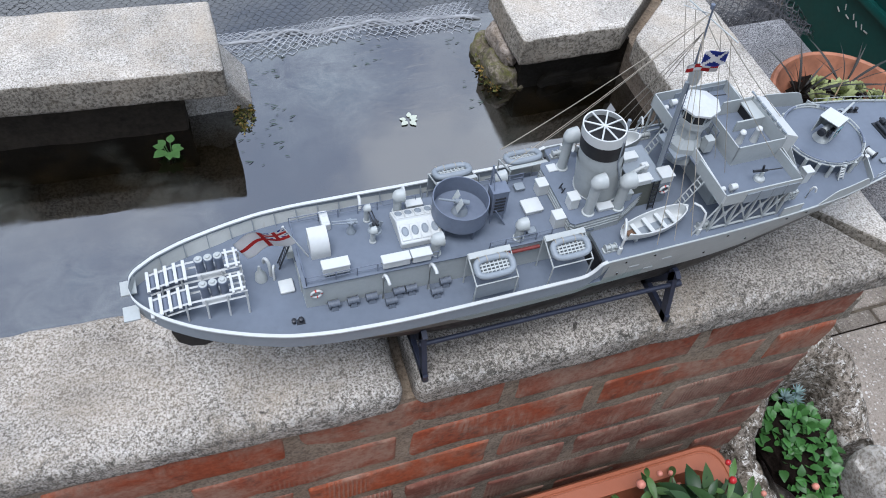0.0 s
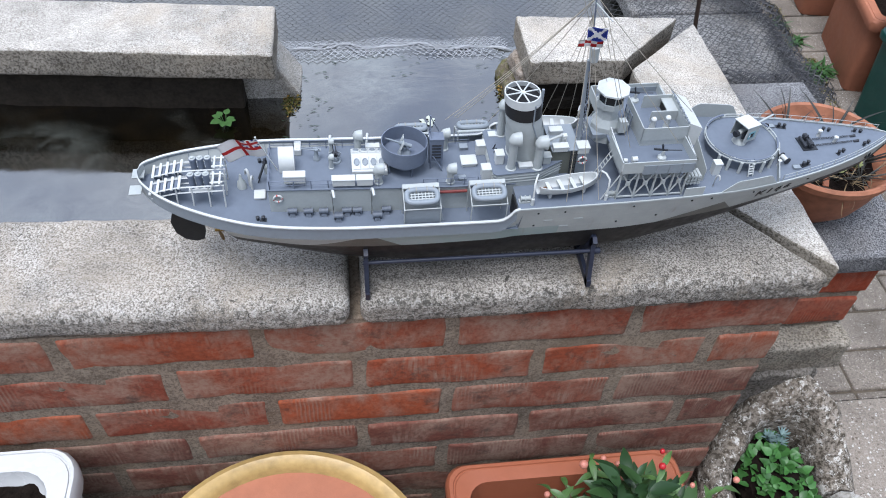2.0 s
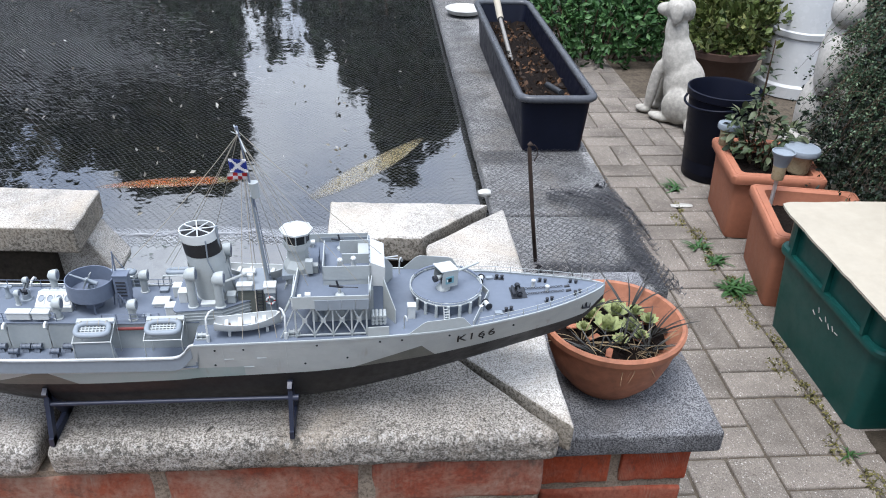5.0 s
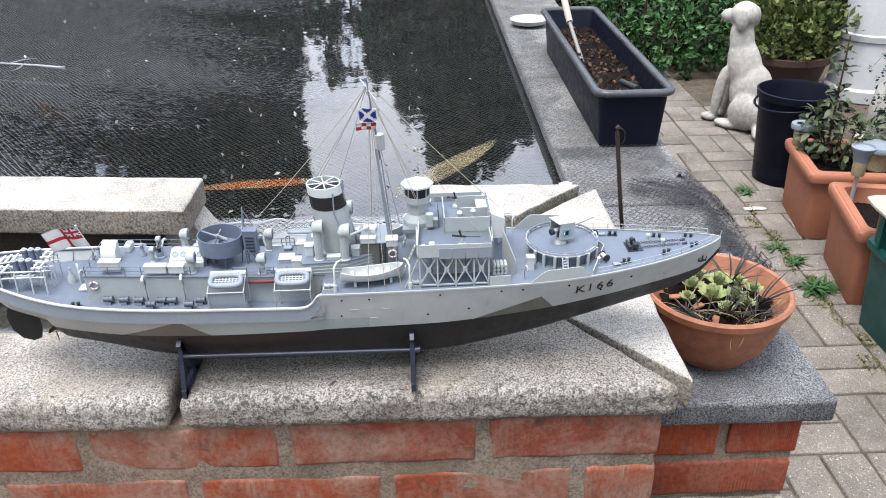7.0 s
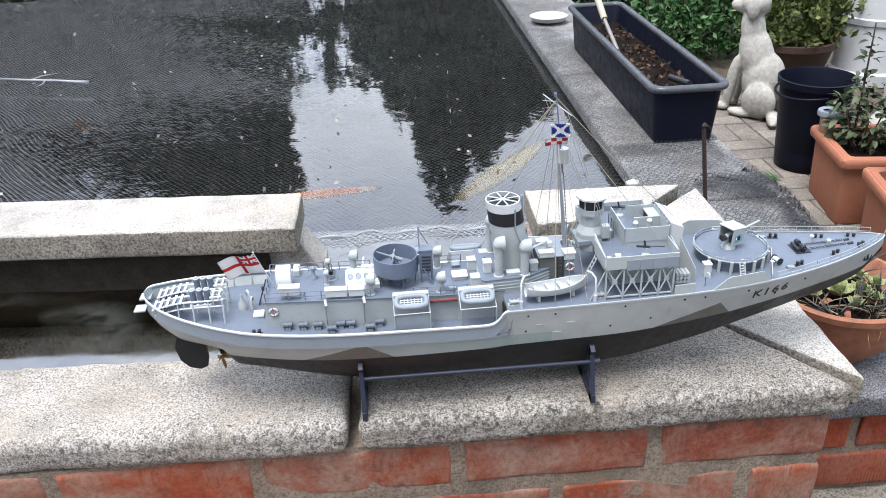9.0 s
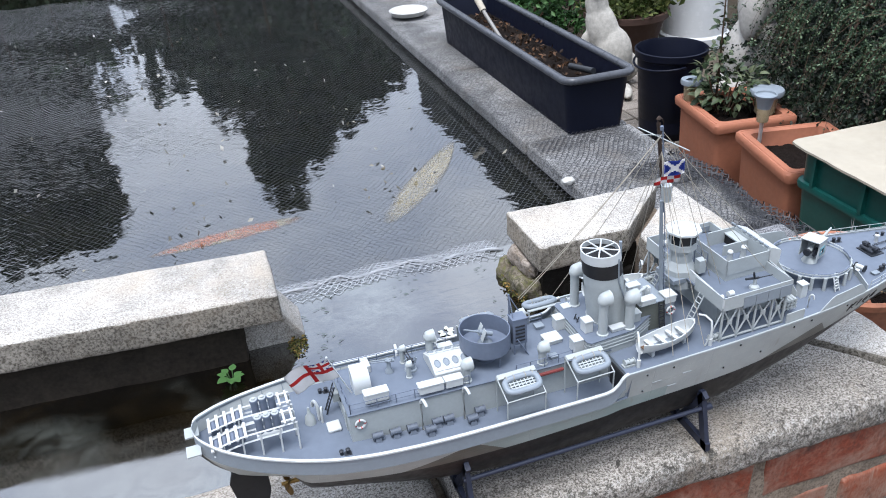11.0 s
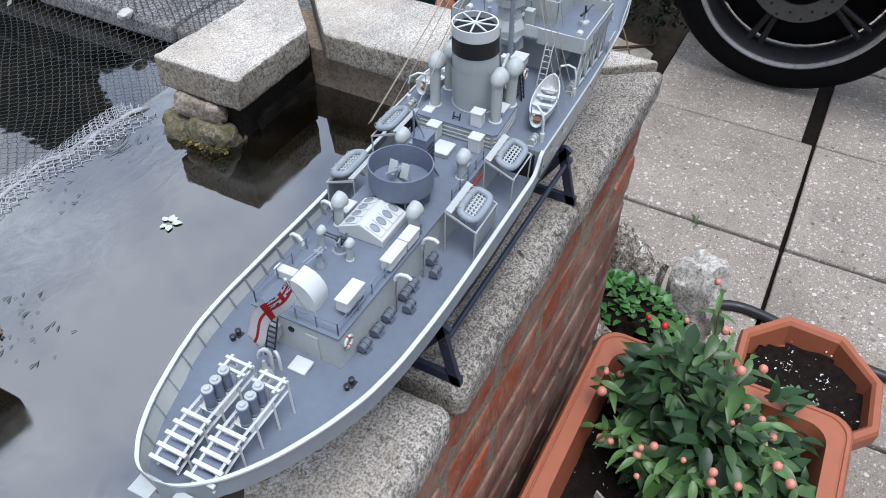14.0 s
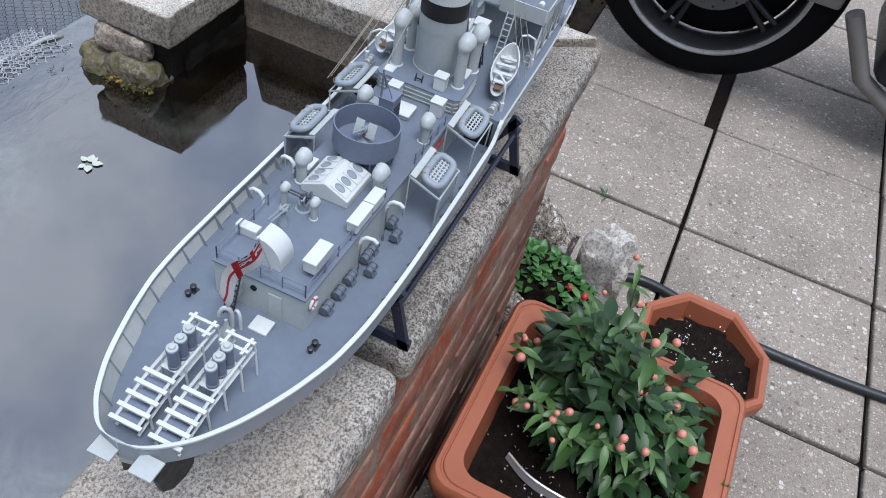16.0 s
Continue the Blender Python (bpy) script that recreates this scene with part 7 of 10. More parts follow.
leaf_cloud("foliage", [((-5 + 0.42 * i, 5.75 + 0.12 * math.sin(i * 1.7), 0.68 + 0.08 * math.sin(i * 2.9)), (0.42, 0.36, 0.72)) for i in range(26)], 30000, 0.085, M_HEDGE, hedge, 11)

# dark small-leaved shrub over the bins and the motorcycle
shrub = thing("cotoneaster_shrub", (2.45, 0.75, GROUND), "dense dark green small-leaved shrub with drooping sprays", "shrub")
bm = bmesh.new()
rr = random.Random(5)
for i in range(26):
    a = rr.uniform(0, 6.28)
    x0, y0 = rr.uniform(-0.1, 0.5), rr.uniform(-0.5, 1.9)
    x0 += 0.55 * max(0.0, y0 - 1.2)
    L = rr.uniform(0.5, 0.95)
    dx, dy = -rr.uniform(0.25, 0.62), rr.uniform(-0.25, 0.25)
    tube(bm, [(x0, y0, PATH_Z - GROUND - 0.01), (x0, y0, 0.0), (x0 + dx * 0.3, y0 + dy * 0.3, L * 0.75), (x0 + dx * 0.75, y0 + dy * 0.7, L), (x0 + dx, y0 + dy, L * 0.72)], lambda u: 0.009 * (1 - u) + 0.0015, 5)
part("branch", bm, M_STEM, shrub, smooth=True)
bl = []
for i in range(60):
    y = -0.55 + 2.7 * i / 59
    bl.append(((0.12 + 0.14 * math.sin(i * 1.9), y, 0.32 + 0.2 * math.sin(i * 2.3)), (0.30, 0.17, 0.34)))
    bl.append(((-0.16 + 0.1 * math.sin(i * 2.7), y, 0.42 + 0.16 * math.sin(i * 1.3)), (0.12, 0.10, 0.20)))
for i in range(50):
    bl.append(((-0.36 + 0.05 * math.sin(i * 2.1), -0.52 + 0.055 * i, 0.12 + 0.05 * math.sin(i * 1.9)), (0.14, 0.10, 0.14)))
bl = [((c[0] + 0.55 * max(0.0, c[1] - 1.2), c[1], c[2]), r) for c, r in bl]  # the row bends away from the path's end
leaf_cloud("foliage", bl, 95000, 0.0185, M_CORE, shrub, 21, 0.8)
# arching sprays of small leaves that droop from the face of the shrub
sprays = []
bm = bmesh.new()
for i in range(420):
    y0, z0 = rr.uniform(-0.55, 2.1), rr.uniform(0.18, 0.82)
    x0 = 0.55 * max(0.0, y0 - 1.2) - 0.05 - 0.30 * math.sin(min(1.0, z0 / 0.5) * 1.5) + rr.uniform(-0.05, 0.05) + (0.10 if z0 > 0.55 else 0)
    L, lean, turn = rr.uniform(0.12, 0.30), rr.uniform(0.35, 0.8), rr.uniform(-0.6, 0.6)
    pts = []
    for k in range(7):
        u = k / 6
        pts.append((x0 - L * lean * u, y0 + L * turn * u, z0 + L * (0.25 * u - 0.95 * u * u)))
    if min(p[2] for p in pts) < -0.08:
        continue
    tube(bm, pts, lambda u: 0.0013 - 0.0008 * u, 4)
    sprays += [(p, (0.011 * (1.15 - 0.6 * k / 6),) * 3) for k, p in enumerate(pts)]
part("spray_stem", bm, M_STEM, shrub)
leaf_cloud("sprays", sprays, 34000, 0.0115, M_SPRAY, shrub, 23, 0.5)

# ---- paving ----
def chips(t, v, scale, share_, reach, tones):
    """Stone chips of uneven shape and size set in a matrix: where they lie and their colours."""
    vo = t.nodes.new("ShaderNodeTexVoronoi")
    vo.inputs["Scale"].default_value = scale
    t.links.new(v, vo.inputs["Vector"])
    sepc = t.nodes.new("ShaderNodeSeparateColor")
    t.links.new(vo.outputs["Color"], sepc.inputs[0])
    size = math_node(t, "MULTIPLY_ADD", sepc.outputs[2], reach * 0.7, reach * 0.5)
    here = math_node(t, "MULTIPLY", math_node(t, "LESS_THAN", vo.outputs["Distance"], size), math_node(t, "LESS_THAN", sepc.outputs[0], share_))
    return here, ramp(t, sepc.outputs[1], *tones)


def agg_material(name, matrix, tones, big, fine, stain=(0.66, 1.0)):
    m, t, b = nodes(name)
    v0 = coords(t, kind="Object")
    oi = t.nodes.new("ShaderNodeObjectInfo")
    v1 = t.nodes.new("ShaderNodeVectorMath")
    v1.operation = "ADD"
    t.links.new(v0, v1.inputs[0])
    t.links.new(math_node(t, "MULTIPLY", oi.outputs["Random"], 9.0), v1.inputs[1])
    wob = t.nodes.new("ShaderNodeTexNoise")
    wob.inputs["Scale"].default_value, wob.inputs["Detail"].default_value = 160.0, 3.0
    t.links.new(v1.outputs[0], wob.inputs["Vector"])
    v = t.nodes.new("ShaderNodeVectorMath")
    v.operation = "MULTIPLY_ADD"
    v.inputs[1].default_value = (0.006, 0.006, 0.006)
    t.links.new(wob.outputs["Color"], v.inputs[0])
    t.links.new(v1.outputs[0], v.inputs[2])
    p = v.outputs[0]
    col = ramp(t, tex_noise(t, p, 330.0, 5.0, 0.75), (0.34, tuple(c * 0.62 for c in matrix)), (0.5, matrix), (0.66, tuple(min(1, c * 1.4) for c in matrix)))
    h2, c2 = chips(t, p, fine, 0.62, 0.42, tones)
    col = mix(t, h2, col, c2)
    h1, c1 = chips(t, p, big, 0.34, 0.40, tones)
    col = mix(t, h1, col, c1)
    col = mix(t, 1.0, col, ramp(t, tex_noise(t, v1.outputs[0], 3.5, 6.0, 0.7), (0.3, stain[0]), (0.65, stain[1])), "MULTIPLY")
    pits = ramp(t, tex_noise(t, v1.outputs[0], 60.0, 6.0, 0.8, 0.5), (0.61, 0.0), (0.68, 0.75))
    col = mix(t, pits, col, tuple(c * 0.35 for c in matrix))
    t.links.new(col, b.inputs["Base Color"])
    b.inputs["Roughness"].default_value = 0.9
    b.inputs["Specular IOR Level"].default_value = 0.15
    bump(t, b, math_node(t, "ADD", tex_noise(t, p, 330.0), math_node(t, "ADD", h1, h2)), 0.7, 0.0012)
    return m


TONES = ((0.0, (0.20, 0.165, 0.13)), (0.30, (0.40, 0.34, 0.28)), (0.65, (0.58, 0.53, 0.46)), (1.0, (0.84, 0.82, 0.77)))
M_AGG2 = agg_material("exposed_aggregate_concrete", (0.40, 0.349, 0.296), TONES, 95.0, 190.0)
patio = tagged(part("patio_bed", bx(-2.4, 3.0, -2.4, 0.205, PATH_Z - 0.028, GROUND - 0.014), M_SOIL), "dirt bed under the patio slabs", "bed", kind="structure")
xs_ = [-2.34, -1.9, -1.46, -1.02, -0.58, -0.14, 0.275, 0.695, 1.140, 1.580, 2.02, 2.44, 2.9]
ys_ = [-2.4, -1.6, -1.15, -0.70, -0.25, 0.203]
variants = []
for k in range(3):
    bmv = rough_block(-0.213, 0.213, -0.222, 0.222, -0.03, 0.0, 0.005, 0.05, 0.0008, None, 40 + k * 7)
    me = bpy.data.meshes.new("paving_slab")
    bmv.to_mesh(me)
    bmv.free()
    me.materials.append(M_AGG2)
    me.shade_smooth()
    me.set_sharp_from_angle(angle=radians(40))
    variants.append(me)
for i in range(len(xs_) - 1):
    for j in range(len(ys_) - 1):
        w, d = xs_[i + 1] - xs_[i], ys_[j + 1] - ys_[j]
        gap = 0.03 if (j == 4 and i >= 9) else 0.0
        m = Matrix.Translation(((xs_[i] + xs_[i + 1]) / 2, (ys_[j] + ys_[j + 1] + gap) / 2, GROUND + 0.0015 * ((i * 7 + j * 3) % 3 - 1))) @ Matrix.Rotation(0.006 * ((i + 2 * j) % 3 - 1), 4, "Z") @ Matrix.Diagonal(((w - 0.009) / 0.426, (d - 0.009 - gap) / 0.444, 1, 1))
        share("paving_slab", variants[(i + j) % 3], patio, m)

path = tagged(part("path_bed", bx(0.58, 2.97, 0.207, 5.6, PATH_Z - 0.028, PATH_Z - 0.007), M_SANDJOINT), "sandy bed of the block-paved path", "bed", kind="structure")
M_PAVER2 = agg_material("speckled_block_paving", (0.30, 0.262, 0.222), ((0.0, (0.15, 0.125, 0.10)), (0.45, (0.33, 0.29, 0.245)), (0.8, (0.48, 0.435, 0.38)), (1.0, (0.80, 0.77, 0.71))), 190.0, 300.0, (0.52, 1.12))
pav = []
for k in range(3):
    bmv = rough_block(-0.1085, 0.1085, -0.053, 0.053, -0.03, 0.0, 0.006, 0.04, 0.001, None, 60 + k * 5)
    me = bpy.data.meshes.new("paver")
    bmv.to_mesh(me)
    bmv.free()
    me.materials.append(M_PAVER2)
    me.shade_smooth()
    me.set_sharp_from_angle(angle=radians(40))
    pav.append(me)
S = 0.2248
cnt = 0
for i in range(-2, 5):
    for j in range(-1, 20):
        cx, cy = 1.131 + S * (i + 0.5), 0.297 + S * (j + 0.5)
        if cx < 0.93 and cy < 5:
            if cx < 0.80:
                continue
        if cx > 1.88 and cy > 3.5:
            continue
        flat = (i + j) % 2 == 0
        for s in (-1, 1):
            off = Matrix.Translation((cx, cy, PATH_Z + 0.0015 * rng.uniform(-1, 1.2)))
            rot = Matrix.Rotation(0 if flat else math.pi / 2, 4, "Z") @ Matrix.Translation((0, s * S / 4, 0)) @ Matrix.Rotation(rng.uniform(-0.008, 0.008), 4, "Z")
            share("paver", pav[cnt % 3], path, off @ rot)
            cnt += 1

M_FOOTDARK = stone("grimy_grey_concrete", (0.36, 0.335, 0.30), (0.25, 0.23, 0.205), (0.10, 0.09, 0.075), 200, (0.06, 0.055, 0.04), (0.52, 0.64), 0.004)
M_FOOT = stone("beige_concrete", (0.52, 0.47, 0.39), (0.38, 0.34, 0.28), (0.17, 0.15, 0.115), 260, (0.11, 0.10, 0.06), (0.55, 0.68), 0.003)
tagged(part("pier_ledge", rough_block(0.572, 0.838, 0.128, 0.60, -0.435, -0.362, 0.007, 0.014, 0.005, None, 71, 24), M_FOOT, smooth=40), "rough beige mortar ledge under the pier bricks", "ledge", kind="structure")
tagged(part("pier_footing", rough_block(0.575, 0.800, 0.118, 0.60, PATH_Z - 0.02, -0.428, 0.010, 0.016, 0.007, None, 77, 20), M_FOOTDARK, smooth=40), "rough grey concrete footing under the pier ledge", "footing", kind="structure")


# ---- terracotta bowl with succulents ----
def spikes(parent, c, n, l, seed, me, spread=0.8, up=1.0):
    r = random.Random(seed)
    for i in range(n):
        a = r.uniform(0, 6.28)
        t = r.uniform(0.15, spread)
        d = Vector((math.cos(a) * t, math.sin(a) * t, up))
        share("blade", me, parent, aim(Vector(c) + Vector((math.cos(a), math.sin(a), 0)) * 0.006, d, r.uniform(-1, 1), l * r.uniform(0.6, 1.2)))


bowl = thing("terracotta_bowl", Matrix.Translation((0.723, 0.284, -0.16)) @ Matrix.Scale(0.955, 4), "round terracotta bowl of succulents standing on the pier slab", "plant bowl")
bm = bmesh.new()
lathe(bm, [(0.056, 0.0), (0.062, 0.006), (0.086, 0.036), (0.099, 0.070), (0.106, 0.100), (0.108, 0.105), (0.1125, 0.107), (0.1145, 0.118), (0.111, 0.122), (0.106, 0.120), (0.099, 0.103), (0.085, 0.085), (0.0, 0.083)], (0, 0, 0), 56)
part("bowl", bm, M_BOWL, bowl, smooth=40)
bm = bmesh.new()
bmesh.ops.create_grid(bm, x_segments=18, y_segments=18, size=0.09)
for v in list(bm.verts):
    v.co.z = 0.092 + 0.012 * noise.noise(v.co * 40)
bmesh.ops.delete(bm, geom=[v for v in bm.verts if v.co.to_2d().length > 0.092], context="VERTS")
part("soil", bm, M_SOIL, bowl)
ME_BLADE = leaf_mesh("blade", 1.0, 0.055, M_SPIKE, 0.35, 0.1, 6)
ME_STRAW = leaf_mesh("straw_blade", 1.0, 0.03, M_STRAW, 0.6, 0.1, 5)
spikes(bowl, (-0.005, -0.055, 0.098), 14, 0.066, 1, ME_BLADE)
spikes(bowl, (0.055, -0.02, 0.098), 16, 0.07, 2, ME_BLADE)
spikes(bowl, (-0.04, 0.05, 0.098), 22, 0.08, 3, ME_BLADE, 0.7)
spikes(bowl, (-0.055, -0.03, 0.098), 12, 0.07, 4, ME_STRAW, 1.6, 0.5)
spikes(bowl, (0.02, -0.06, 0.098), 16, 0.055, 5, ME_STRAW, 1.8, 0.4)
spikes(bowl, (0.06, -0.045, 0.10), 8, 0.055, 15, ME_STRAW, 2.2, 0.35)
spikes(bowl, (0.045, -0.055, 0.098), 26, 0.045, 16, ME_BLADE, 1.3, 0.8)
spikes(bowl, (-0.04, -0.06, 0.098), 26, 0.045, 17, ME_BLADE, 1.3, 0.8)
spikes(bowl, (0.04, 0.05, 0.098), 10, 0.08, 6, ME_BLADE, 1.0)
for i in range(7):
    a = 2.4 * i + 1.0
    k = 0.03 + 0.006 * i
    part("shard", bx(-0.009, 0.009, -0.005, 0.005, -0.002, 0.002, 0.001, 1, m=Matrix.Translation((k * math.cos(a), k * math.sin(a) - 0.012, 0.1)) @ Euler((0.3 * math.sin(i), 0.25, a)).to_matrix().to_4x4()), M_TERRA, bowl)
ME_ROS = leaf_mesh("rosette_leaf", 1.0, 0.8, M_ROSETTE, -0.45, 0.4, 5)
rr = random.Random(9)
for (x, y, s) in ((-0.012, -0.012, 0.036), (0.012, 0.028, 0.034), (-0.032, 0.022, 0.028), (0.024, -0.012, 0.028), (-0.012, 0.052, 0.024), (0.045, 0.03, 0.022), (-0.05, -0.01, 0.02), (0.0, -0.045, 0.022), (0.035, -0.035, 0.02), (0.06, 0.005, 0.024)):
    for ring, (k, tilt, f) in enumerate(((10, 0.25, 0.78), (9, 0.8, 0.62), (7, 1.7, 0.45))):
        for i in range(k):
            a = 6.28 * (i + 0.5 * ring) / k
            share("rosette_leaf", ME_ROS, bowl, aim((x, y, 0.104 + 0.004 * ring), (math.cos(a), math.sin(a), tilt), 0, s * f))


# ---- square planters and boxes ----
def square_tub(name, at, w, d, h, wall, material, label, category, lip=0.016, taper=0.82, soil=0.25, corner=0.02, parent_kind=""):
    """A tapered tub with a rolled lip, open on top, filled with compost."""
    t = thing(name, at, label, category)
    bm = bmesh.new()

    def ring(sx, sy, r, z, n=6):
        out_ = []
        for cxs, cys, a0 in ((1, 1, 0), (-1, 1, 90), (-1, -1, 180), (1, -1, 270)):
            for i in range(n):
                a = radians(a0 + 90 * i / (n - 1))
                out_.append(bm.verts.new((cxs * (sx / 2 - r) + r * math.cos(a), cys * (sy / 2 - r) + r * math.sin(a), z)))
        return out_

    rings = [ring(w * taper, d * taper, corner, 0.0), ring(w * taper + 0.003, d * taper + 0.003, corner, 0.006)]
    rings.append(ring(w - 2 * lip, d - 2 * lip, corner, h - 0.045))
    for dz, k in ((-0.043, 0.2), (-0.036, 0.85), (-0.02, 1.0), (-0.006, 0.95), (0.0, 0.7), (0.0, 0.42), (-0.0022, 0.36), (-0.0022, 0.26), (0.0, 0.2)):
        rings.append(ring(w - 2 * lip * (1 - k), d - 2 * lip * (1 - k), corner, h + dz))
    rings.append(ring(w - 2 * lip - 2 * wall, d - 2 * lip - 2 * wall, corner, h - 0.002))
    rings.append(ring(w - 2 * lip - 2 * wall - 0.004, d - 2 * lip - 2 * wall - 0.004, corner, h - 0.02))
    rings.append(ring((w - 2 * lip) * 0.93 - 2 * wall, (d - 2 * lip) * 0.93 - 2 * wall, corner, h * (1 - soil) - 0.01))
    for a, b in zip(rings, rings[1:]):
        for k in range(len(a)):
            bm.faces.new((a[k], a[(k + 1) % len(a)], b[(k + 1) % len(a)], b[k]))
    bm.faces.new(rings[0][::-1])
    bm.faces.new(rings[-1])
    part("tub", bm, material, t, smooth=40)
    bm = bmesh.new()
    bmesh.ops.create_grid(bm, x_segments=26, y_segments=26, size=0.5)
    for v in bm.verts:
        v.co = Vector((v.co.x * ((w - 2 * lip) * 0.96 - 2 * wall), v.co.y * ((d - 2 * lip) * 0.96 - 2 * wall), h * (1 - soil) + 0.008 * noise.noise(v.co * 9 + Vector((w, 0, 0))) + 0.004 * noise.noise(v.co * 31)))
    part("soil", bm, M_SOIL, t)
    return t


planter = square_tub("terracotta_planter", (0.293, -0.205, GROUND), 0.363, 0.37, 0.295, 0.016, M_TERRA2, "square terracotta planter holding a budding fuchsia against the wall", "planter", 0.017, 0.80, 0.22, 0.03)

# fuchsia: stems, leaves and buds
fuchsia = thing("fuchsia_plant", (0.325, -0.215, GROUND + 0.23), "bushy green fuchsia plant with pink and red buds", "plant")
M_TIP = plain("young_fuchsia_leaf", (0.09, 0.18, 0.05), 0.45, vary=0.25, scale=60, per_object=0.25)
ME_F = [leaf_mesh("leaf", 0.046, 0.0205, M_FUCHSIA, 0.42, 0.36, 6), leaf_mesh("leaf", 0.038, 0.0165, M_FUCHSIA, 0.25, 0.4, 6), leaf_mesh("leaf", 0.030, 0.010, M_TIP, 0.5, 0.35, 5)]
rr = random.Random(31)
bm = bmesh.new()
bmesh.ops.create_icosphere(bm, subdivisions=2, radius=0.0066)
for v in bm.verts:
    v.co.z *= 1.35 if v.co.z < 0 else 1.05
me_bud = bpy.data.meshes.new("bud")
bm.to_mesh(me_bud)
bm.free()
me_bud.materials.append(M_BUD)
me_bud.shade_smooth()
me_red = me_bud.copy()
me_red.materials[0] = M_REDBUD
leaves = 0
tips = []
for i in range(24):
    a = 2.399 * i
    spread = 0.03 + 0.125 * ((i * 0.618) % 1.0)
    hgt = rr.uniform(0.11, 0.19) - spread * 0.45
    if i in (3, 8, 13, 16, 21):
        hgt += 0.105 if i in (3, 8) else 0.06
        spread *= 0.8
    b0 = Vector((0.02 * math.cos(a), 0.02 * math.sin(a), -0.004))
    tip = Vector((spread * 1.15 * math.cos(a), spread * 1.25 * math.sin(a), max(0.05, hgt)))
    mid = (b0 + tip) / 2 + Vector((0, 0, 0.025))
    bm = bmesh.new()
    pts = [b0 * (1 - u) ** 2 + mid * 2 * u * (1 - u) + tip * u * u for u in [k / 8 for k in range(9)]]
    tube(bm, pts, lambda u: 0.0022 * (1 - u) + 0.0009, 6)
    part("stem", bm, M_STEM, fuchsia, smooth=True)
    for k in (2, 3, 4, 5, 6, 7, 8) if i % 2 or i in (8, 16) else (3, 5, 7, 8):
        for s in (0, 1):
            if leaves > 296:
                continue
            q = a + 1.57 * (k % 2) + math.pi * s + rr.uniform(-0.4, 0.4)
            dirv = Vector((math.cos(q), math.sin(q), rr.uniform(-0.25, 0.55)))
            share("leaf", ME_F[rr.choice((0, 0, 1, 2)) if k < 7 else 2], fuchsia, aim(pts[k], dirv, rr.uniform(-0.4, 0.4), rr.uniform(0.75, 1.15)))
            leaves += 1
    tips.append(tip)
for i, tip in enumerate(tips):
    for k in range(2 if i % 2 else 1):
        p = tip + Vector((rr.uniform(-0.02, 0.02), rr.uniform(-0.02, 0.02), rr.uniform(-0.012, 0.016)))
        share("bud", me_red if i == 3 else me_bud, fuchsia, Matrix.Translation(p) @ Matrix.Rotation(rr.uniform(-0.6, 0.6), 4, "X") @ Matrix.Scale(rr.uniform(0.55, 1.0), 4))

M_FUCHSIA2 = island_leaf("fuchsia_undergrowth", (0.018, 0.045, 0.016), (0.03, 0.075, 0.024), (0.075, 0.145, 0.045), 0.4)
leaf_swarm("foliage", [((0, 0, 0.05), (0.10, 0.11, 0.06)), ((-0.03, -0.09, 0.035), (0.08, 0.07, 0.035)), ((0.05, 0.05, 0.09), (0.08, 0.08, 0.06)), ((-0.02, 0.0, 0.13), (0.05, 0.05, 0.05)), ((0.09, -0.02, 0.06), (0.05, 0.10, 0.05)), ((0.02, 0.07, 0.16), (0.04, 0.04, 0.05))], 560, 0.036, 0.0165, M_FUCHSIA2, fuchsia, 77, 0.15)
# white perlite in the compost
M_PERLITE = plain("perlite", (0.9, 0.9, 0.88), 0.8, vary=0.1, scale=60)
leaf_cloud("perlite_specks", [((0.293, -0.205, -0.448), (0.14, 0.145, 0.004)), ((0.64, -0.335, GROUND + 0.133), (0.085, 0.075, 0.004))], 420, 0.0042, M_PERLITE, None, 5)
tagged(bpy.data.objects["perlite_specks"], "white perlite specks on the dark compost", "perlite")
def flow(pts, n=7):
    """A smooth line through points."""
    p = [Vector(q) for q in pts]
    p = [p[0] * 2 - p[1]] + p + [p[-1] * 2 - p[-2]]
    o = []
    for a, b, c, d in zip(p, p[1:], p[2:], p[3:]):
        for i in range(n):
            u = i / n
            o.append(0.5 * (2 * b + (c - a) * u + (2 * a - 5 * b + 4 * c - d) * u * u + (3 * b - a - 3 * c + d) * u ** 3))
    return o + [p[-2]]


# curved steel strip stuck in the compost, with a rolled edge and a hooked end
bm = bmesh.new()
spine = flow([(0.232, -0.104, -0.436), (0.213, -0.140, -0.434), (0.205, -0.186, -0.433), (0.206, -0.239, -0.433), (0.216, -0.297, -0.433), (0.232, -0.352, -0.434), (0.245, -0.378, -0.434), (0.258, -0.381, -0.435), (0.268, -0.362, -0.439)], 6)
rows = []
for i, p in enumerate(spine):
    d = (spine[min(i + 1, len(spine) - 1)] - spine[max(i - 1, 0)]).normalized()
    side = d.cross(Vector((0, 0, 1))).normalized()
    h = 0.005 + 0.013 * math.sin(math.pi * min(1, 0.08 + i / 52)) ** 0.8
    rows.append([bm.verts.new(p - side * 0.0012), bm.verts.new(p + side * 0.0012), bm.verts.new(p + side * 0.0042 - Vector((0, 0, h))), bm.verts.new(p + side * 0.0022 - Vector((0, 0, h)))])
for ra, rb in zip(rows, rows[1:]):
    for k in range(4):
        bm.faces.new((ra[k], ra[(k + 1) % 4], rb[(k + 1) % 4], rb[k]))
bm.faces.new(rows[0][::-1])
bm.faces.new(rows[-1])
bmesh.ops.recalc_face_normals(bm, faces=bm.faces[:])
tube(bm, spine, 0.0020, 8)
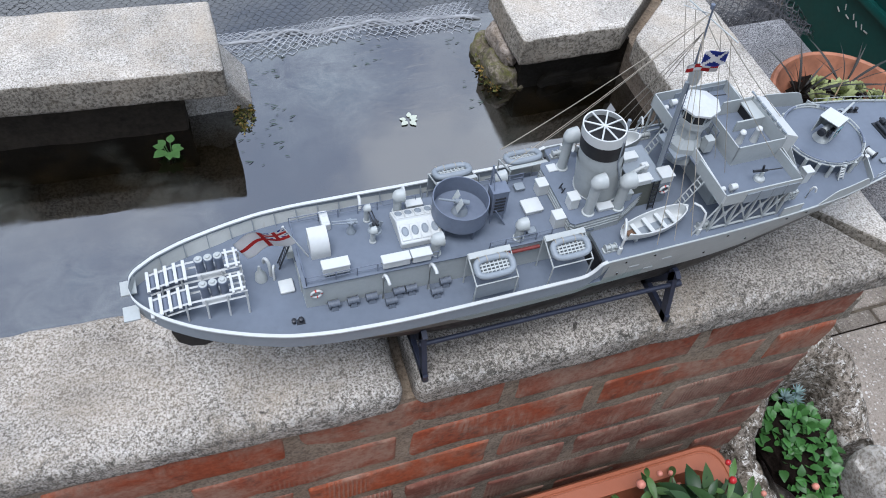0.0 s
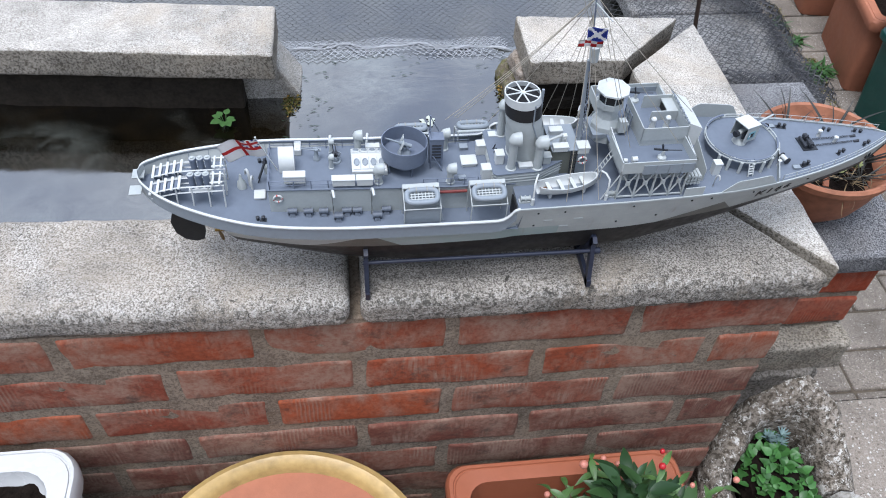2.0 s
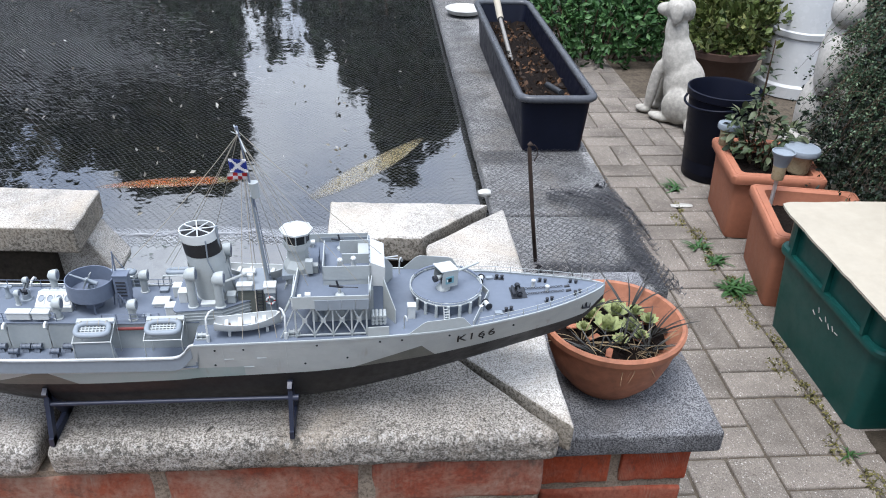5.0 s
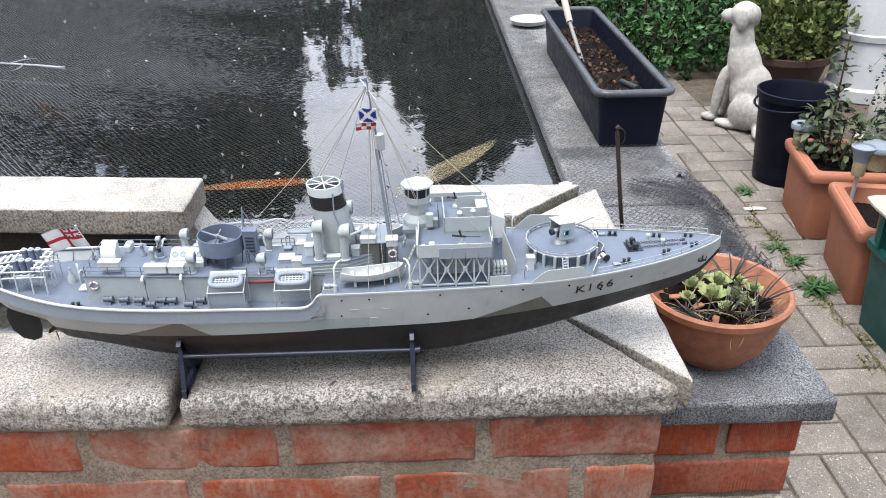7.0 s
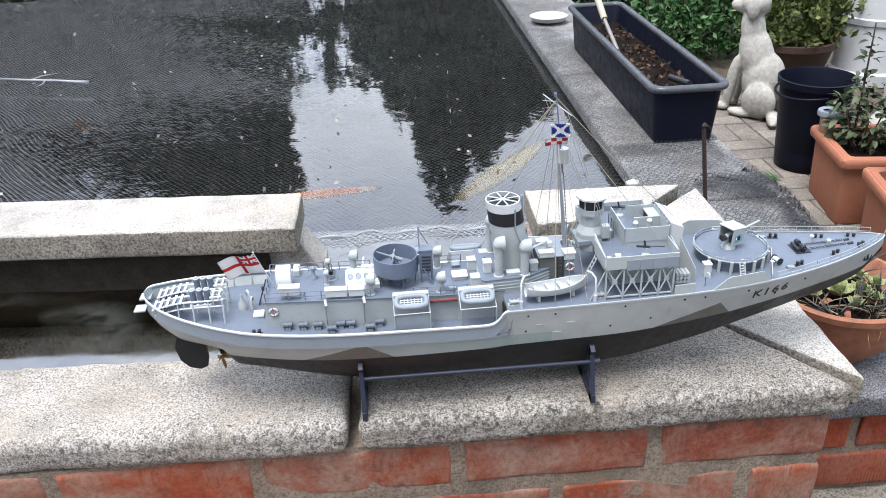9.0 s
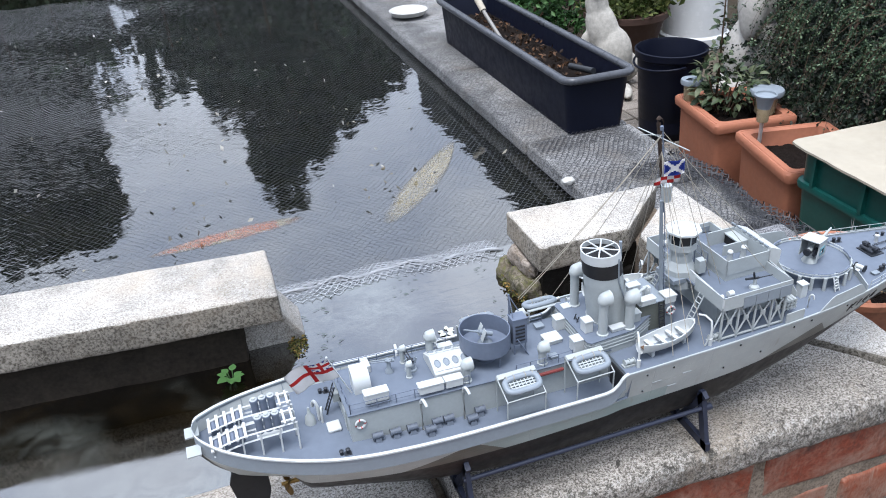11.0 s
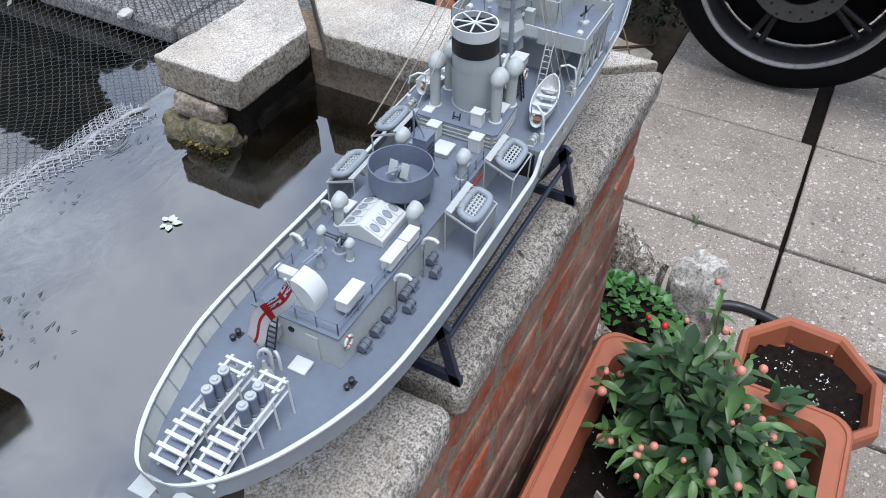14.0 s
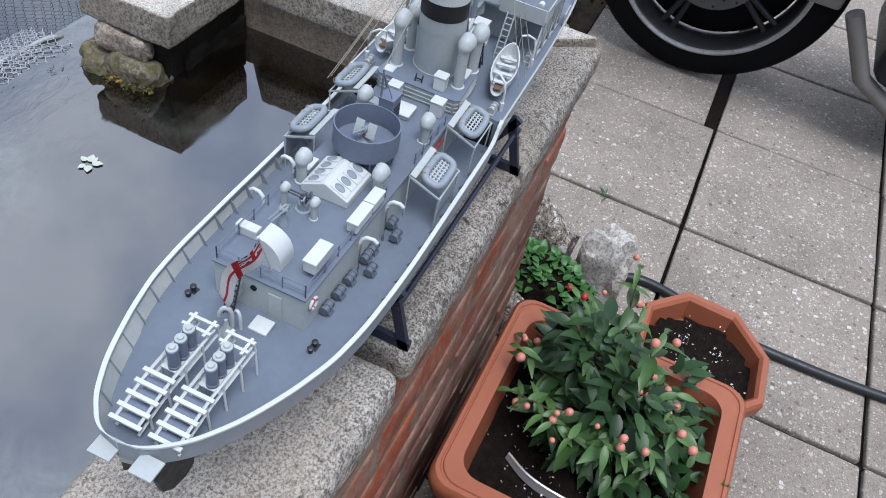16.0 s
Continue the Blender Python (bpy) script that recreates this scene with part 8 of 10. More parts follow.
tagged(part("steel_strip", bm, M_STEEL, smooth=40), "curved strip of bright steel stuck in the compost", "metal strip")

# octagonal planter behind
octo = thing("octagonal_planter", (0.64, -0.335, GROUND), "octagonal terracotta planter of dark compost on the patio", "planter")
bm = bmesh.new()
prof = [(0.095, 0.0), (0.10, 0.006), (0.127, 0.123), (0.132, 0.125), (0.138, 0.131), (0.139, 0.158), (0.135, 0.165), (0.124, 0.165), (0.118, 0.159), (0.113, 0.113), (0.0, 0.111)]
lathe(bm, prof, (0, 0, 0), 8, 1.0, 0.9, Matrix.Rotation(radians(22.5), 3, "Z"))
part("tub", bm, M_TERRA2, octo, smooth=20)
bm = bmesh.new()
bmesh.ops.create_grid(bm, x_segments=16, y_segments=16, size=0.11)
for v in bm.verts:
    v.co.z = 0.128 + 0.01 * noise.noise(v.co * 30)
bmesh.ops.delete(bm, geom=[v for v in bm.verts if v.co.to_2d().length > 0.108], context="VERTS")
part("soil", bm, M_SOIL, octo)
ME_SM = leaf_mesh("seedling_leaf", 0.012, 0.009, M_LEAF3, 0.2, 0.2, 3)
for i in range(12):
    a = rr.uniform(0, 6.28)
    share("seedling_leaf", ME_SM, octo, aim((0.02 * math.cos(a) - 0.03, 0.02 * math.sin(a), 0.135), (math.cos(a), math.sin(a), 0.6)))

# ochre glazed pot and white glazed trough under the wall
opot = thing("ochre_pot", (-0.118, -0.205, GROUND), "large round ochre-glazed pot with a crackled rim", "pot")
bm = bmesh.new()
lathe(bm, [(0.13, 0.0), (0.14, 0.01), (0.178, 0.215), (0.186, 0.292), (0.203, 0.308), (0.2095, 0.324), (0.206, 0.336), (0.197, 0.3415), (0.187, 0.338), (0.181, 0.329), (0.176, 0.30), (0.168, 0.259)], (0, 0, 0), 64)
part("glazed_body", bm, M_YELLOW, opot, smooth=40)
bm = bmesh.new()
lathe(bm, [(0.1795, 0.320), (0.174, 0.318), (0.168, 0.295), (0.163, 0.27), (0.0, 0.262)], (0, 0, 0), 48)
part("terracotta_liner", bm, M_TERRA, opot, smooth=40)
sink = square_tub("white_trough", (-0.535, -0.150, GROUND), 0.32, 0.27, 0.43, 0.020, M_WHITEGLAZE, "white glazed trough planted with straggly weeds", "trough", 0.012, 0.9, 0.06, 0.045)
for i in range(14):
    share("straw_blade", ME_STRAW, sink, aim((rr.uniform(-0.08, 0.05), rr.uniform(-0.02, 0.08), 0.412), (rr.uniform(-0.4, 0.6), rr.uniform(-0.3, 0.3), 1), 0, rr.uniform(0.05, 0.13)))

# ---- stone trough with ground cover at the wall's end ----
bm = bmesh.new()
ridge = [(0.622, -0.115, -0.610), (0.612, -0.045, -0.575), (0.628, 0.030, -0.550), (0.672, 0.088, -0.520), (0.728, 0.110, -0.470), (0.775, 0.108, -0.428), (0.812, 0.076, -0.450), (0.828, 0.020, -0.510), (0.822, -0.045, -0.560)]
spine = []
for a, b in zip(ridge, ridge[1:]):
    spine += [Vector(a).lerp(Vector(b), k / 6) for k in range(6)]
spine.append(Vector(ridge[-1]))
rings = []
for i, p in enumerate(spine):
    d = (spine[min(i + 1, len(spine) - 1)] - spine[max(i - 1, 0)]).normalized()
    o = Vector((-d.y, d.x, 0)).normalized()
    deep = p.z - (GROUND - 0.012)
    ring = []
    for k in range(18):
        a = 2 * math.pi * k / 18
        w = 0.031 * math.copysign(abs(math.cos(a)) ** 0.7, math.cos(a))
        q = p + o * w + Vector((0, 0, -deep / 2 + deep / 2 * math.copysign(abs(math.sin(a)) ** 0.75, math.sin(a))))
        q += 0.013 * Vector(noise.noise_vector(q * 22)) + 0.006 * Vector(noise.noise_vector(q * 70))
        ring.append(bm.verts.new(q))
    rings.append(ring)
for a, b in zip(rings, rings[1:]):
    for k in range(18):
        bm.faces.new((a[k], a[(k + 1) % 18], b[(k + 1) % 18], b[k]))
bm.faces.new(rings[0][::-1])
bm.faces.new(rings[-1])
bmesh.ops.recalc_face_normals(bm, faces=bm.faces[:])
tagged(part("stone_trough", bm, M_ROCK, smooth=50), "rough horseshoe-shaped lichened stone trough, hollow and planted", "stone trough")
lump("trough_stone", (0.800, -0.118, -0.585), (0.042, 0.052, 0.098), M_WHITEROCK, "pale rounded stone of a planted trough", 9.5, "stone", 4)
cover = thing("ground_cover_plant", (0.722, 0.0, -0.605), "bright green ground cover filling the stone trough", "plant")
bm = bmesh.new()
bmesh.ops.create_icosphere(bm, subdivisions=3, radius=1)
for v in bm.verts:
    v.co = Vector((v.co.x * 0.062, v.co.y * 0.12, v.co.z * 0.05)) * (1 + 0.2 * noise.noise(v.co * 3))
part("soil", bm, M_SOIL, cover)
ME_C = leaf_mesh("leaf", 0.017, 0.013, M_COVER, 0.3, 0.25, 4)
for i in range(290):
    a, k = rr.uniform(0, 6.28), rr.uniform(0, 1) ** 0.5
    p = Vector((0.066 * k * math.cos(a), 0.125 * k * math.sin(a), 0.05 * (1 - k * k) + rr.uniform(0.0, 0.02)))
    share("leaf", ME_C, cover, aim(p, (rr.uniform(-1, 1), rr.uniform(-1, 1), rr.uniform(0.1, 0.8)), rr.uniform(-0.5, 0.5), rr.uniform(0.7, 1.35)))
ME_S = leaf_mesh("sedum_leaf", 0.017, 0.004, M_SEDUM, -0.2, 0.3, 3)
for i in range(5):
    c = Vector((rr.uniform(-0.01, 0.03), 0.045 + rr.uniform(0, 0.05), 0.052 + rr.uniform(0, 0.012)))
    for k in range(14):
        a = 6.28 * k / 14
        share("sedum_leaf", ME_S, cover, aim(c, (math.cos(a), math.sin(a), rr.uniform(0.2, 1.2))))

# hose on the slabs
bm = bmesh.new()
tube(bm, flow([(0.86, -0.12, GROUND + 0.012), (0.905, -0.2, GROUND + 0.011), (0.895, -0.3, GROUND + 0.011), (0.865, -0.42, GROUND + 0.011), (0.858, -0.52, GROUND + 0.011), (0.872, -0.74, GROUND + 0.011), (0.93, -1.1, GROUND + 0.011), (1.0, -1.5, GROUND + 0.011)]), 0.0105, 12)
tagged(part("garden_hose", bm, M_BLACKHOSE, smooth=True), "black rubber hose lying across the patio slabs", "hose")
ME_WEED = leaf_mesh("weed_leaf", 0.034, 0.0055, M_LEAF, 0.4, 0.3, 4)


def weed(x, y, z, n, s, seed, label="small green weed in a paving joint"):
    t = thing("weed", (x, y, z), label, "weed", group="weeds in the paving")
    r = random.Random(seed)
    for i in range(n):
        a = r.uniform(0, 6.28)
        share("weed_leaf", ME_WEED, t, aim((r.uniform(-s, s) * 0.5, r.uniform(-s, s) * 0.5, 0.002), (math.cos(a), math.sin(a), r.uniform(0.15, 0.9)), 0, s / 0.03 * r.uniform(0.6, 1.3)))


weed(1.135, -0.06, GROUND + 0.002, 8, 0.02, 1)
weed(1.602, 1.53, PATH_Z, 40, 0.04, 2)
weed(1.59, 1.70, PATH_Z, 40, 0.04, 9)
lump("white_scrap", (1.604, 2.136, PATH_Z + 0.004), (0.045, 0.016, 0.004), M_WHITEPOT, "white plastic scrap lying on the path", 5.0, "scrap")
weed(1.55, 1.80, PATH_Z, 24, 0.04, 3)
weed(1.624, 2.285, PATH_Z, 22, 0.05, 4)
weed(1.58, 0.742, PATH_Z, 12, 0.025, 5)
weed(1.547, 0.556, PATH_Z, 10, 0.025, 6)
weed(1.044, 0.666, PATH_Z, 8, 0.02, 7)
weed(1.567, 1.508, PATH_Z, 60, 0.048, 8, "rosette of green weed in the path's edge joint")
M_PATHMOSS = island_leaf("path_moss", (0.09, 0.085, 0.03), (0.22, 0.20, 0.07), (0.34, 0.30, 0.13), 0.9)
leaf_cloud("path_moss", [((1.571 + 0.025 * math.sin(i * 2.3), 0.523 + 0.115 * i, PATH_Z + 0.002), (0.02 + 0.012 * math.sin(i * 1.7), 0.05, 0.006)) for i in range(15)], 2600, 0.009, M_PATHMOSS, None, 15)
tagged(bpy.data.objects["path_moss"], "yellow-green moss along the path's edge", "moss")

# ---- dark trough planter on the pond edge ----
dark = thing("black_trough_planter", (0.842, 1.812, -0.21), "long blue-black plastic trough planter half filled with compost", "planter")
bm = bmesh.new()


def rrect(bm, sx, sy, r, z, n=7):
    o = []
    for cxs, cys, a0 in ((1, 1, 0), (-1, 1, 90), (-1, -1, 180), (1, -1, 270)):
        for i in range(n):
            a = radians(a0 + 90 * i / (n - 1))
            o.append(bm.verts.new((cxs * (sx / 2 - r) + r * math.cos(a), cys * (sy / 2 - r) + r * math.sin(a), z)))
    return o


def band(bm, rs, closed=False):
    """Join rings of equal count into a skin."""
    for a, b in zip(rs, rs[1:] + rs[:1] if closed else rs[1:]):
        for k in range(len(a)):
            bm.faces.new((a[k], a[(k + 1) % len(a)], b[(k + 1) % len(a)], b[k]))


rs = [rrect(bm, 0.162, 1.03, 0.022, 0.0), rrect(bm, 0.188, 1.052, 0.03, 0.147), rrect(bm, 0.178, 1.042, 0.028, 0.147), rrect(bm, 0.158, 0.985, 0.02, 0.05)]
band(bm, rs)
bm.faces.new(rs[0][::-1])
bm.faces.new(rs[-1])
part("trough", bm, M_BLACKPL, dark, smooth=40)
bm = bmesh.new()
band(bm, [rrect(bm, 0.197 + 0.0115 * 2 * math.cos(a), 1.061 + 0.0115 * 2 * math.cos(a), 0.033 + 0.010 * math.cos(a), 0.1525 + 0.0105 * math.sin(a)) for a in [2 * math.pi * i / 12 for i in range(12)]], True)
part("rolled_rim", bm, plain("scuffed_black_plastic", (0.085, 0.09, 0.10), 0.34, vary=0.4, scale=30), dark, "grey scuffed rolled rim", smooth=60)
bm = bmesh.new()
bmesh.ops.create_grid(bm, x_segments=10, y_segments=50, size=0.5)
for v in bm.verts:
    v.co = Vector((v.co.x * 0.172, v.co.y * 0.98, 0.092 + 0.014 * noise.noise(v.co * 8)))
part("soil", bm, M_SOIL, dark)
M_DEADLEAF = island_leaf("dead_leaves", (0.022, 0.015, 0.011), (0.055, 0.032, 0.019), (0.19, 0.095, 0.045), 0.8)
leaf_cloud("leaf_litter", [((0, -0.35 + 0.17 * i, 0.105), (0.072, 0.10, 0.014)) for i in range(5)], 520, 0.016, M_DEADLEAF, dark, 3)
bm = bmesh.new()
rod(bm, (0.01, -0.32, 0.125), (0.03, -0.42, 0.135), 0.009, seg=12)
tagged(part("tool_handle", bm, M_BLACKHOSE, smooth=40, at=Matrix.Translation((0.842, 1.80, -0.21))), "grey tool handle lying on the compost", "tool")
trowel = thing("trowel", (0.842, 1.812, -0.21), "pale-handled steel trowel standing in the trough", "trowel")
bm = bmesh.new()
rod(bm, (-0.04, 0.0, 0.09), (-0.062, 0.16, 0.19), 0.008, 0.006, 10)
part("shaft", bm, M_CASING, trowel, smooth=40)
bm = bmesh.new()
rod(bm, (-0.061, 0.155, 0.187), (-0.072, 0.28, 0.27), 0.011, 0.012, 10)
part("grip", bm, M_BOARD, trowel, smooth=40)
bm = bmesh.new()
lathe(bm, [(0.02, 0.0), (0.07, 0.012), (0.082, 0.03), (0.078, 0.032), (0.05, 0.018), (0.0, 0.014)], (0, 0, 0), 28)
tagged(part("white_dish", bm, M_WHITEPOT, smooth=40, at=Matrix.Translation((0.745, 2.76, -0.209))), "shallow white dish on the pond edging", "dish")
lump("white_pebble", (0.625, 1.035, -0.205), (0.016, 0.011, 0.008), M_WHITEPOT, "small white pebble on the pond edge", 3.0, "pebble")

# ---- pots, bin, board, stone by the path ----
square_tub("terracotta_planter", Matrix.Translation((1.85, 2.015, PATH_Z)) @ Matrix.Rotation(radians(-9), 4, "Z"), 0.34, 0.38, 0.27, 0.02, M_TERRA, "square terracotta planter with a leafy shrub and solar lamps", "planter", 0.02, 0.84, 0.15, 0.02)
square_tub("terracotta_planter", Matrix.Translation((1.815, 1.55, PATH_Z)) @ Matrix.Rotation(radians(-12), 4, "Z"), 0.36, 0.40, 0.275, 0.02, M_TERRA, "square terracotta planter of bare compost beside the bin", "planter", 0.02, 0.84, 0.2, 0.02)
rosebush = thing("leafy_shrub", Matrix.Translation((1.83, 2.05, PATH_Z + 0.23)) @ Matrix.Scale(1.12, 4), "upright mottled green shrub growing in the terracotta planter", "shrub")
bm = bmesh.new()
for i in range(9):
    a = 2.4 * i
    rod(bm, (0.02 * math.cos(a), 0.02 * math.sin(a), -0.01), (0.09 * math.cos(a), 0.09 * math.sin(a), 0.10 + 0.012 * (i % 5)), 0.004, 0.002, 6)
rod(bm, (-0.02, 0.02, -0.01), (-0.02, 0.03, 0.42), 0.005, 0.002, 6)
part("stem", bm, M_STEM, rosebush)
leaf_swarm("foliage", [((0.02, 0, 0.08), (0.10, 0.10, 0.08)), ((-0.02, 0.03, 0.26), (0.022, 0.022, 0.17)), ((-0.02, 0.03, 0.16), (0.045, 0.045, 0.10)), ((0.08, -0.03, 0.10), (0.05, 0.05, 0.06)), ((-0.08, 0.03, 0.12), (0.035, 0.035, 0.08))], 430, 0.032, 0.018, M_BUSHDARK, rosebush, 33, 0.1)
M_AMBER = plain("yellowed_clear_plastic", (0.50, 0.40, 0.24), 0.3, vary=0.2, scale=40)


def solar(x, y, z, h, r, capped, label):
    t = thing("solar_lamp", (x, y, z), label, "solar lamp", group="solar lamps")
    bm = bmesh.new()
    rod(bm, (0, 0, -0.02), (0, 0, h - 0.07), 0.007, seg=8)
    part("stake", bm, M_STEEL, t)
    bm = bmesh.new()
    if capped:
        lathe(bm, [(r * 0.45, h - 0.10), (r * 0.6, h - 0.09), (r * 0.68, h - 0.022)], (0, 0, 0), 22)
        part("lens", bm, M_AMBER, t, smooth=40)
        bm = bmesh.new()
        lathe(bm, [(r * 0.7, h - 0.022), (r * 0.97, h - 0.018), (r, h - 0.006), (r * 0.94, h + 0.002), (r * 0.6, h + 0.007), (0.0, h + 0.008)], (0, 0, 0), 26)
        part("cap", bm, M_MGREY, t, smooth=40)
    else:
        lathe(bm, [(r * 0.5, h - 0.095), (r * 0.55, h - 0.09), (r * 0.6, h - 0.045)], (0, 0, 0), 22)
        part("lens", bm, M_AMBER, t, smooth=40)
        bm = bmesh.new()
        lathe(bm, [(r * 0.6, h - 0.045), (r * 0.8, h - 0.012), (r, h), (r * 1.02, h + 0.006), (r * 0.9, h + 0.008), (r * 0.86, h + 0.002), (0.0, h)], (0, 0, 0), 22)
        part("rim", bm, M_MGREY, t, smooth=40)


solar(1.735, 2.145, PATH_Z + 0.22, 0.135, 0.044, True, "grey-capped plastic solar lamp in the planter")
solar(1.73, 1.70, PATH_Z + 0.21, 0.215, 0.038, False, "clear-topped plastic solar lamp on a steel stake")
solar(1.93, 1.93, PATH_Z + 0.22, 0.125, 0.066, True, "wide grey-capped plastic solar lamp in the planter")

# green recycling box with a cream board weighted by a stone
binb = thing("green_recycling_box", (1.814, 1.08, PATH_Z), "dark green plastic recycling box beside the path", "box")
bm = bmesh.new()
W0, D0, W1, D1, BH = 0.39, 0.50, 0.425, 0.555, 0.3865
rs = [rrect(bm, W0, D0, 0.03, 0.0), rrect(bm, W1 - 0.012, D1 - 0.012, 0.035, BH - 0.13), rrect(bm, W1 + 0.012, D1 + 0.012, 0.04, BH - 0.128), rrect(bm, W1 + 0.016, D1 + 0.016, 0.04, BH - 0.114), rrect(bm, W1 + 0.010, D1 + 0.010, 0.04, BH - 0.106), rrect(bm, W1 - 0.012, D1 - 0.012, 0.036, BH - 0.104), rrect(bm, W1 - 0.006, D1 - 0.006, 0.036, BH), rrect(bm, W1 - 0.02, D1 - 0.02, 0.03, BH), rrect(bm, W0 - 0.01, D0 - 0.01, 0.02, 0.02)]
for a, b in zip(rs, rs[1:]):
    for k in range(len(a)):
        bm.faces.new((a[k], a[(k + 1) % len(a)], b[(k + 1) % len(a)], b[k]))
bm.faces.new(rs[0][::-1])
bm.faces.new(rs[-1])
part("body", bm, M_GREENPL, binb, smooth=35)
for y in (-0.2, 0.0, 0.2):
    part("rim_rib", bx(-0.222, -0.205, y - 0.006, y + 0.006, BH - 0.105, BH), M_GREENPL, binb)
for i in range(7):
    a = rng.uniform(0, 3)
    part("scuff", bx(-0.008, 0.008, -0.0016, 0.0016, -0.0007, 0.0007, m=Matrix.Translation((-0.2065, -0.09 + 0.02 * i, 0.20 + 0.015 * math.sin(3 * i))) @ Matrix.Rotation(1.57, 4, "Y") @ Matrix.Rotation(a, 4, "Z")), M_WHITEPOT, binb)
bm = bmesh.new()
corners = [(1.572, 0.705), (2.015, 0.668), (2.012, 1.392), (1.583, 1.395)]
torn = []
for (xa, ya), (xb, yb) in zip(corners, corners[1:] + corners[:1]):
    for i in range(24):
        u = i / 24
        x, y = xa + (xb - xa) * u, ya + (yb - ya) * u
        w = 0.007 * noise.noise(Vector((x * 9, y * 9, 2.0))) + 0.004 * noise.noise(Vector((x * 40, y * 40, 5.0)))
        k = 0.012 * (max(0, 1 - 14 * u) + max(0, 1 - 14 * (1 - u)))  # rounded corners
        torn.append((x + (1.80 - x) * (w + k) * 3, y + (1.03 - y) * (w + k) * 2))
prism(bm, torn, lambda x, y: PATH_Z + 0.387 + 0.008 * (y - 1.0), lambda x, y: PATH_Z + 0.394 + 0.008 * (y - 1.0))
tagged(part("cream_board", bm, M_BOARD), "cream board with ragged edges covering the green box", "board")
lump("limestone_block", (1.815, 1.01, PATH_Z + 0.436), (0.055, 0.075, 0.042), M_PALEROCK, "pale yellow limestone block weighing down the board", 14.0, "stone", 3)

wpot = thing("white_plastic_pot", Matrix.Translation((1.805, 0.634, PATH_Z)) @ Matrix.Scale(1.108, 4), "rounded stained off-white flower pot standing by the path", "pot")
bm = bmesh.new()
lathe(bm, [(0.066, 0.0), (0.072, 0.004), (0.086, 0.035), (0.106, 0.09), (0.120, 0.15), (0.1235, 0.19), (0.1225, 0.198), (0.130, 0.202), (0.1345, 0.215), (0.133, 0.235), (0.127, 0.241), (0.119, 0.236), (0.112, 0.16), (0.0, 0.145)], (0, 0, 0), 44)
part("pot", bm, plain("stained_pale_pot", (0.60, 0.575, 0.50), 0.75, vary=0.32, scale=9, relief=0.0008, relief_scale=200), wpot, smooth=40)
part("soil", (lambda b: (lathe(b, [(0.108, 0.165), (0.0, 0.17)], (0, 0, 0), 24), b)[1])(bmesh.new()), M_SOIL, wpot)

SUNK = Matrix.Translation((0.0324, 0.0302, PATH_Z - 1.108 * GROUND)) @ Matrix.Scale(1.108, 4)
# loose stones and wire loop at the shrub's foot
bm = bmesh.new()
prism(bm, [(-0.145, -0.03), (-0.10, -0.085), (-0.02, -0.12), (0.06, -0.105), (0.125, -0.05), (0.135, 0.03), (0.10, 0.055), (0.085, 0.115), (0.0, 0.10), (-0.06, 0.085), (-0.12, 0.05)], lambda x, y: 0.0, lambda x, y: 0.052 + 0.10 * x + 0.06 * y)
bmesh.ops.subdivide_edges(bm, edges=bm.edges[:], cuts=3, use_grid_fill=True)
bmesh.ops.triangulate(bm, faces=bm.faces[:])
for v in bm.verts:
    v.co += 0.010 * noise.noise_vector(v.co * 11) + 0.005 * noise.noise_vector(v.co * 34)
    v.co.z = max(-0.004, v.co.z)
tagged(part("flat_stone", bm, M_FLATROCK, smooth=28, at=Matrix.Translation((1.877, 0.39, PATH_Z)) @ Matrix.Rotation(-0.5, 4, "Z")), "flat beige broken stone lying on the ground", "stone")
lump("small_stone", (2.19, 0.495, PATH_Z + 0.017), (0.06, 0.04, 0.02), M_ROCK, "brownish stone under the shrub", 16.0, "stone", 3)
bm = bmesh.new()
tube(bm, flow([(1.655, 0.335, PATH_Z), (1.668, 0.345, PATH_Z + 0.12), (1.72, 0.365, PATH_Z + 0.20), (1.80, 0.39, PATH_Z + 0.226), (1.86, 0.37, PATH_Z + 0.18), (1.885, 0.34, PATH_Z + 0.09), (1.90, 0.33, PATH_Z + 0.05)]), 0.0026, 6)
tagged(part("wire_loop", bm, plain("bleached_wire", (0.42, 0.36, 0.26), 0.7, vary=0.25, scale=60), smooth=True), "bent loop of pale wire over the flat stone", "wire")
bm = bmesh.new()
tube(bm, [(1.60, 0.42, GROUND + 0.06), (1.70, 0.34, GROUND + 0.066), (1.78, 0.24, GROUND + 0.062), (1.86, 0.25, GROUND + 0.03), (1.95, 0.28, GROUND + 0.01)], 0.004, 6)
tagged(part("dry_twig", bm, M_STEM, smooth=True, at=SUNK), "thin brown twig across the flat stone", "twig")
dirt = tagged(part("soil_strip", rough_block(1.65, 2.9, 0.21, 0.83, PATH_Z - 0.03, PATH_Z + 0.004, 0.01, 0.05, 0.006, None, 33, 9), M_DIRT, smooth=True), "bare soil and litter at the shrub's foot", "soil", kind="structure")
leaf_cloud("leaf_litter", [((1.91 + 0.22 * i, 0.58, PATH_Z + 0.011), (0.24, 0.18, 0.009)) for i in range(4)], 420, 0.02, M_DEADLEAF, None, 6)
tagged(bpy.data.objects["leaf_litter.001"], "brown leaf litter on the soil", "leaf litter")

